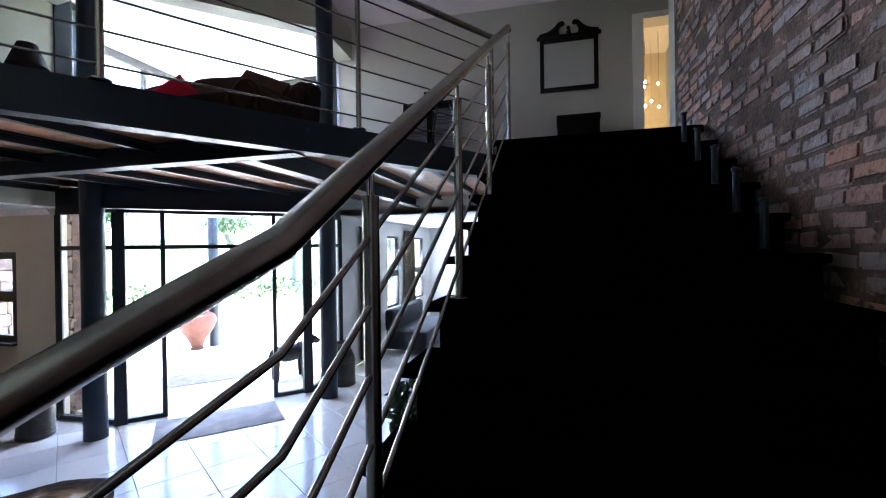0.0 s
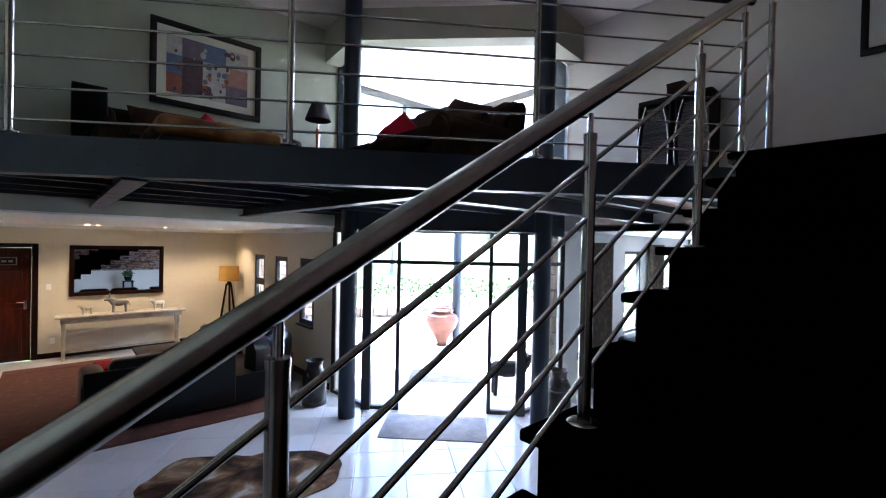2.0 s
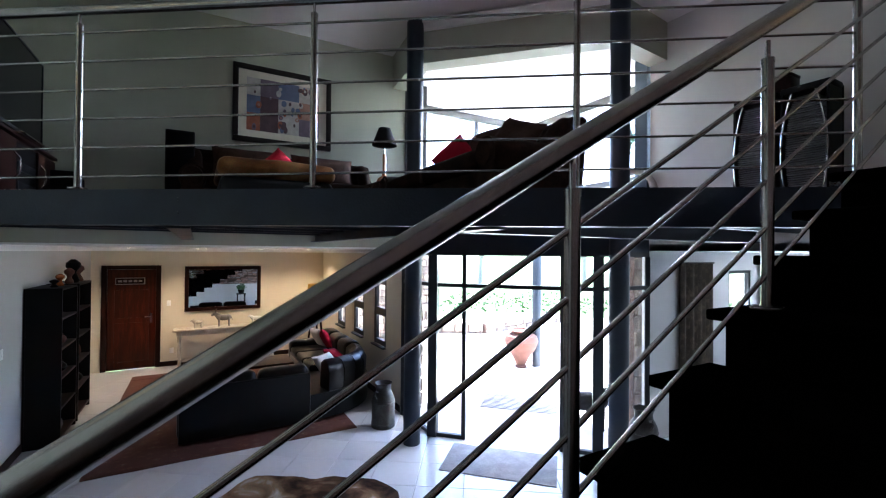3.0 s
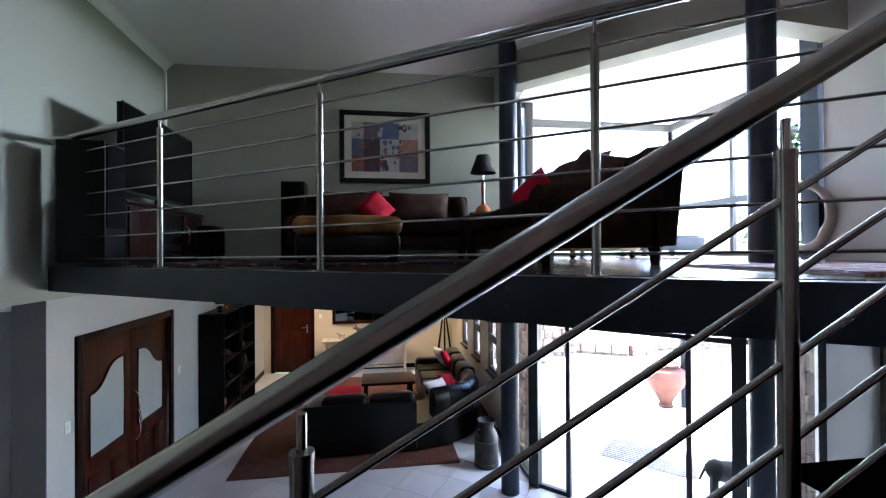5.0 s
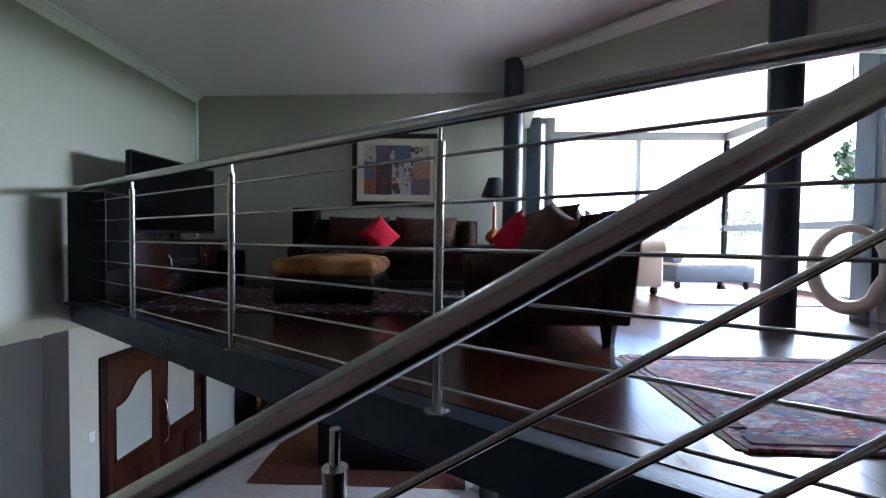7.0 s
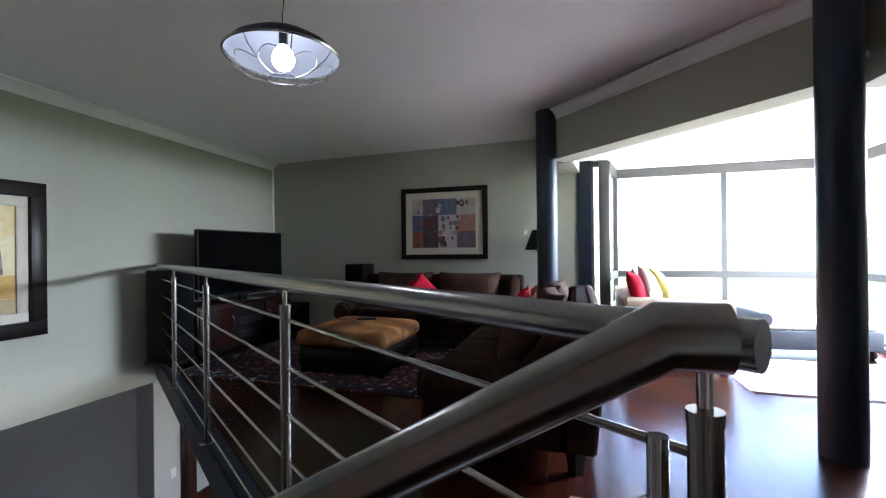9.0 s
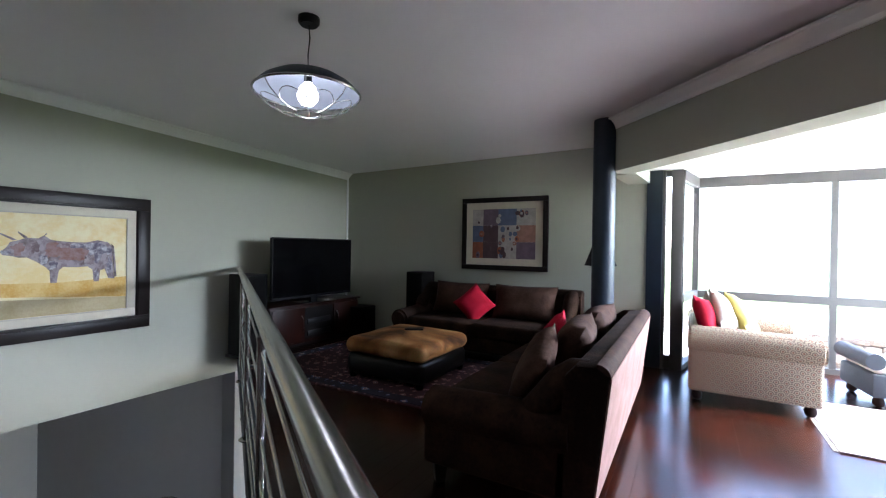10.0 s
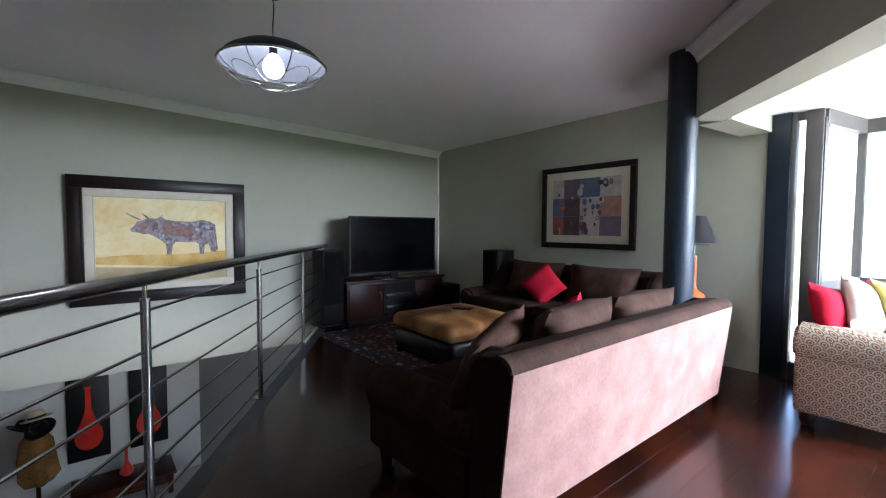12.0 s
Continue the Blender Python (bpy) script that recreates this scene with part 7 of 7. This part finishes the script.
for x, y, h, sd in ((22, 15, 5.5, 3), (24, 21, 6, 4), (19.5, 27, 6, 5), (27, 11, 5.5, 7)):
    tree((x, y, -0.16), h, sd, "leafy green garden tree in bright sun")
bm = bmesh.new()
for k in range(36):
    t = k / 35
    leaf_clump(46, (0.6, 0.6, 0.45), 0.16, 300 + k, bm, (5.5 + 17 * t, 19.0 - 11.0 * t, 0.35))
tagged(part("hedge_shrubs", bm, HEDGE, None, "", 0), "low band of green shrubs beyond the terrace", "shrubs", kind="stuff")
df = thing("dried_flower_arrangement", (-1.80, 2.80, 0), "tall floor vase of cream dried flowers under the gallery", "dried flowers")
part("vase", lathe([(0.09, 0), (0.13, 0.06), (0.12, 0.22), (0.07, 0.30), (0.08, 0.33), (0.06, 0.33)], seg=24), GREYPOT, df)
rb = random.Random(77)
blooms = bmesh.new()
for k in range(46):
    a, r, z = rb.uniform(0, 6.283), 0.17 * math.sqrt(rb.random()), rb.uniform(0.36, 0.66)
    head = bmesh.ops.create_icosphere(blooms, subdivisions=1, radius=rb.uniform(0.025, 0.045), matrix=Matrix.Translation((r * math.cos(a), r * math.sin(a), z)))["verts"]
    for v in head:
        v.co += Vector((rb.uniform(-1, 1), rb.uniform(-1, 1), rb.uniform(-1, 1))) * 0.012
part("blooms", blooms, STRAW, df, "cream dried flower heads")



# ---- pieces of floors and walls ----


def clip_half(pts, a, b, c):
    """Keeps the part of a polygon where a*x + b*y <= c."""
    out = []
    for i, p in enumerate(pts):
        q = pts[(i + 1) % len(pts)]
        dp, dq = a * p[0] + b * p[1] - c, a * q[0] + b * q[1] - c
        if dp <= 0:
            out.append(p)
        if dp * dq < 0:
            t = dp / (dp - dq)
            out.append((p[0] + (q[0] - p[0]) * t, p[1] + (q[1] - p[1]) * t))
    return out


def slab_mesh(name, pts, z0, z1, mat, edge=0.002):
    bm = bmesh.new()
    n = len(pts)
    cx, cy = sum(p[0] for p in pts) / n, sum(p[1] for p in pts) / n
    lo = [bm.verts.new((x, y, z0)) for x, y in pts]
    mi = [bm.verts.new((x, y, z1 - edge)) for x, y in pts]
    hi = [bm.verts.new((x + math.copysign(min(edge, abs(cx - x)), cx - x), y + math.copysign(min(edge, abs(cy - y)), cy - y), z1)) for x, y in pts]
    for u, v in ((lo, mi), (mi, hi)):
        for i in range(n):
            bm.faces.new((u[i], u[(i + 1) % n], v[(i + 1) % n], v[i]))
    bm.faces.new(hi)
    me = bpy.data.meshes.new(name)
    bmesh.ops.recalc_face_normals(bm, faces=bm.faces)
    bm.to_mesh(me)
    bm.free()
    me.materials.append(mat)
    return me


def piece(name, me, parent, m=None):
    ob = new(name, me)
    ob.parent = parent
    if m is not None:
        ob.matrix_world = m
    return ob


# white tiles
TS, TA = 0.50, radians(-34)
whole = slab_mesh("tile", [(-TS / 2 + 0.0025, -TS / 2 + 0.0025), (TS / 2 - 0.0025, -TS / 2 + 0.0025), (TS / 2 - 0.0025, TS / 2 - 0.0025), (-TS / 2 + 0.0025, TS / 2 - 0.0025)], -0.008, 0.0, TILE)
floor_ob = bpy.data.objects["floor_lower"]
far = bmesh.new()
made = 0
ca, sa = math.cos(TA), math.sin(TA)


def on_tiles(x, y):
    if -0.95 < x < 3.7 and 5.6 < y < 10.7:
        return True
    if -3.5 < x < 6.1 and 0.3 < y <= 5.9 and x + y < 8.95 and (x > -1 or y < 3.9):
        return True
    if -3.5 < x < 0.4 and -1.0 < y <= 0.5:
        return True
    return 6.0 <= x < 10.9 and -0.9 < y < 3.5


for i in range(-24, 34):
    for j in range(-24, 34):
        x, y = 2.0 + (i * ca - j * sa) * TS, 3.0 + (i * sa + j * ca) * TS
        if not on_tiles(x, y):
            continue
        corners = [(x + (u * ca - v * sa) * (TS / 2 - 0.0025), y + (u * sa + v * ca) * (TS / 2 - 0.0025)) for u, v in ((-1, -1), (1, -1), (1, 1), (-1, 1))]
        cut = corners
        if y < 5.75 and x < 6.0:
            cut = clip_half(corners, 1, 1, 8.58)
        if y > 5.7 or x < 3.62:
            cut = clip_half(cut, 1, 0, 3.64) if cut and y > 4.9 else cut
        if len(cut) < 3:
            continue
        near = 0.2 < x < 5.2 and 0.5 < y < 6.2
        if near and made < 280:
            made += 1
            if cut == corners:
                piece("tile", whole, floor_ob, pose(x, y, 0, 0, 0, -34))
            else:
                piece("tile", slab_mesh("tile", cut, -0.008, 0.0, TILE), floor_ob)
        else:
            prism(cut, -0.008, 0.0, far)
rest = part("tile_rest", far, TILE, floor_ob, "", 0)
rest["kind"] = "stuff"

# gallery floorboards, running north
up = bpy.data.objects["floor_upper"]
BW = 0.115
rnd = random.Random(3)
cnt = 0
far = bmesh.new()
bx0 = -0.92
while bx0 < BAYX:
    y = -1.7 + rnd.uniform(-1.4, 0)
    while y < BAYY:
        ln = rnd.uniform(1.5, 2.6)
        pts = [(bx0 + 0.0004, y + 0.0005), (bx0 + BW - 0.0004, y + 0.0005), (bx0 + BW - 0.0004, y + ln - 0.0005), (bx0 + 0.0004, y + ln - 0.0005)]
        y += ln
        sl = (0.69 - 3.83) / (3.70 + 0.92)
        if bx0 < TOPX:
            pts = clip_half(pts, sl, -1, sl * 3.70 - 0.69 - 0.125)
        elif bx0 < 3.80:
            low = clip_half(clip_half(pts, 0, -1, 0.88), 0, 1, 0.60)
            if len(low) > 2:
                prism(low, MZ - 0.012, MZ - 0.0005, far)
            pts = clip_half(pts, sl, -1, sl * 3.70 - 0.69 - 0.125)
        elif bx0 < 4.05:
            pts = clip_half(pts, 0, -1, 0.88)
        else:
            pts = clip_half(pts, 0, -1, 1.7)
        if bx0 < 3.62:
            pts = clip_half(pts, 0, 1, 5.82) if pts else pts
        else:
            pts = clip_half(pts, 0, 1, BAYY) if pts else pts
        if bx0 > 6.02 and pts:
            pts = clip_half(pts, 0, -1, -3.5)
        if len(pts) < 3:
            continue
        if cnt < 260 and bx0 > 0.9:
            cnt += 1
            piece("floorboard", slab_mesh("floorboard", pts, MZ - 0.012, MZ - 0.0005, FLOORWOOD, 0.0006), up)
        else:
            prism(pts, MZ - 0.012, MZ - 0.0005, far)
    bx0 += BW
rest = part("floorboard_rest", far, FLOORWOOD, up, "", 0)
rest["kind"] = "stuff"

# boards under the gallery, seen between the joists
far = bmesh.new()
bx0 = -0.90
while bx0 < 5.95:
    y0 = max(mezz_y(bx0) + 0.08, 0.75)
    y1 = 5.80 if bx0 < 3.5 else 8.45 - bx0
    if y1 > y0 + 0.05:
        prism([(bx0, y0), (bx0 + 0.118, y0 - (0.08 if bx0 < 3.7 else 0)), (bx0 + 0.118, y1), (bx0, y1)], MZ - 0.068, MZ - 0.052, far)
    bx0 += 0.122
bo = tagged(part("ceiling_boards", far, DECK, None, "", 0), "varnished pine boards under the gallery floor", "ceiling", kind="structure")

# old bricks
core = bpy.data.objects["wall_brick_core"]
rnd = random.Random(8)


def brick_mesh(seed, w, h, d):
    r = random.Random(seed)
    bm = bmesh.new()
    bmesh.ops.create_cube(bm, size=1.0)
    skew = {(sx, sz): (r.uniform(-0.006, 0.006), r.uniform(-0.005, 0.005)) for sx in (-1, 1) for sz in (-1, 1)}
    for v in bm.verts:
        dx, dz = skew[1 if v.co.x > 0 else -1, 1 if v.co.z > 0 else -1]
        v.co = Vector((v.co.x * w + dx, v.co.y * d + (r.uniform(-0.004, 0.004) if v.co.y > 0 else 0), v.co.z * h + dz))
    bmesh.ops.bevel(bm, geom=[e for e in bm.edges if any(v.co.y > 0 for v in e.verts)], offset=0.009, segments=2, affect="EDGES")
    me = bpy.data.meshes.new("brick")
    bm.to_mesh(me)
    bm.free()
    me.materials.append(BRICK)
    return me


kinds = [brick_mesh(k, 0.198, 0.068, 0.05) for k in range(8)] + [brick_mesh(k + 20, 0.125, 0.066, 0.05) for k in range(4)]
far = bmesh.new()
cnt = 0
row = 0
z = 0.04
while z < 5.6:
    x = -1.1 + (0.115 if row % 2 else 0)
    while x < 4.0:
        small = rnd.random() < 0.25
        w = 0.125 if small else 0.198
        k = rnd.choice(range(8, 12) if small else range(8))
        if x + w > 4.05:
            break
        out = rnd.uniform(-0.012, 0.002)
        m = pose(x + w / 2, -0.916 + out, z + rnd.uniform(-0.007, 0.007), rnd.uniform(-1, 1), rnd.uniform(-2.2, 2.2), rnd.uniform(-0.6, 0.6))
        if 1.5 < x < 4.0 and 2.35 < z < 3.75 and cnt < 300:
            cnt += 1
            piece("brick", kinds[k], core, m)
        elif x > 0.2 or z < 0.3:
            vs0 = len(far.verts)
            far.from_mesh(kinds[k])
            far.verts.ensure_lookup_table()
            bmesh.ops.transform(far, matrix=m, verts=far.verts[vs0:])
        x += w + rnd.uniform(0.003, 0.018)
    z += 0.077
    row += 1
rest = part("brick_rest", far, BRICK, core, "", 0)
rest["kind"] = "stuff"

# low garden wall of rough stones, and stone-clad jambs beside the entrance


def stone_wall(name, p, q, h, thick, size, label, seed):
    p, q = Vector(p), Vector(q)
    L = (q - p).length
    w = thing(name, pose(p.x, p.y, -0.16, 0, 0, math.degrees(math.atan2((q - p).y, (q - p).x))), label, "stone wall", "", "structure")
    part("core", box((0, -thick / 2 + 0.04, 0), (L, thick / 2 - 0.04, h - 0.03)), MORTAR, w)
    r = random.Random(seed)
    z = 0.0
    while z < h - 0.02:
        rh = size * r.uniform(0.7, 1.1)
        x = 0.0
        while x < L - 0.05:
            sw = min(size * r.uniform(0.9, 2.0), L - x)
            me = box((x + 0.008, -thick / 2 - r.uniform(0, 0.02), z + 0.006), (x + sw - 0.008, thick / 2 + r.uniform(0, 0.02), min(z + rh, h + 0.02) - 0.006), bevel=0.02, seg=1)
            for v in me.verts:
                v.co += Vector((r.uniform(-1, 1), r.uniform(-1, 1), r.uniform(-1, 1))) * 0.010
            part("stone", me, STONE, w)
            x += sw
        z += rh


stone_wall("garden_wall", (4.6, 13.2), (8.6, 10.9), 0.45, 0.35, 0.24, "low rough stone garden wall edging the terrace", 1)
stone_wall("garden_wall", (8.6, 10.9), (12.5, 11.6), 0.45, 0.35, 0.24, "low rough stone garden wall edging the terrace", 2)
stone_wall("stone_pier", (3.95, 5.98), (3.95, 6.3), 2.75, 0.18, 0.22, "rough stone cladding outside the sitting room", 3)
stone_wall("stone_pier", (6.15, 3.78), (6.9, 3.78), 2.75, 0.18, 0.22, "rough stone cladding outside the dining room", 4)
stone_wall("garden_wall", (3.9, 11.3), (7.2, 11.3), 2.7, 0.30, 0.24, "tall rough stone wall across the terrace from the windows", 5)
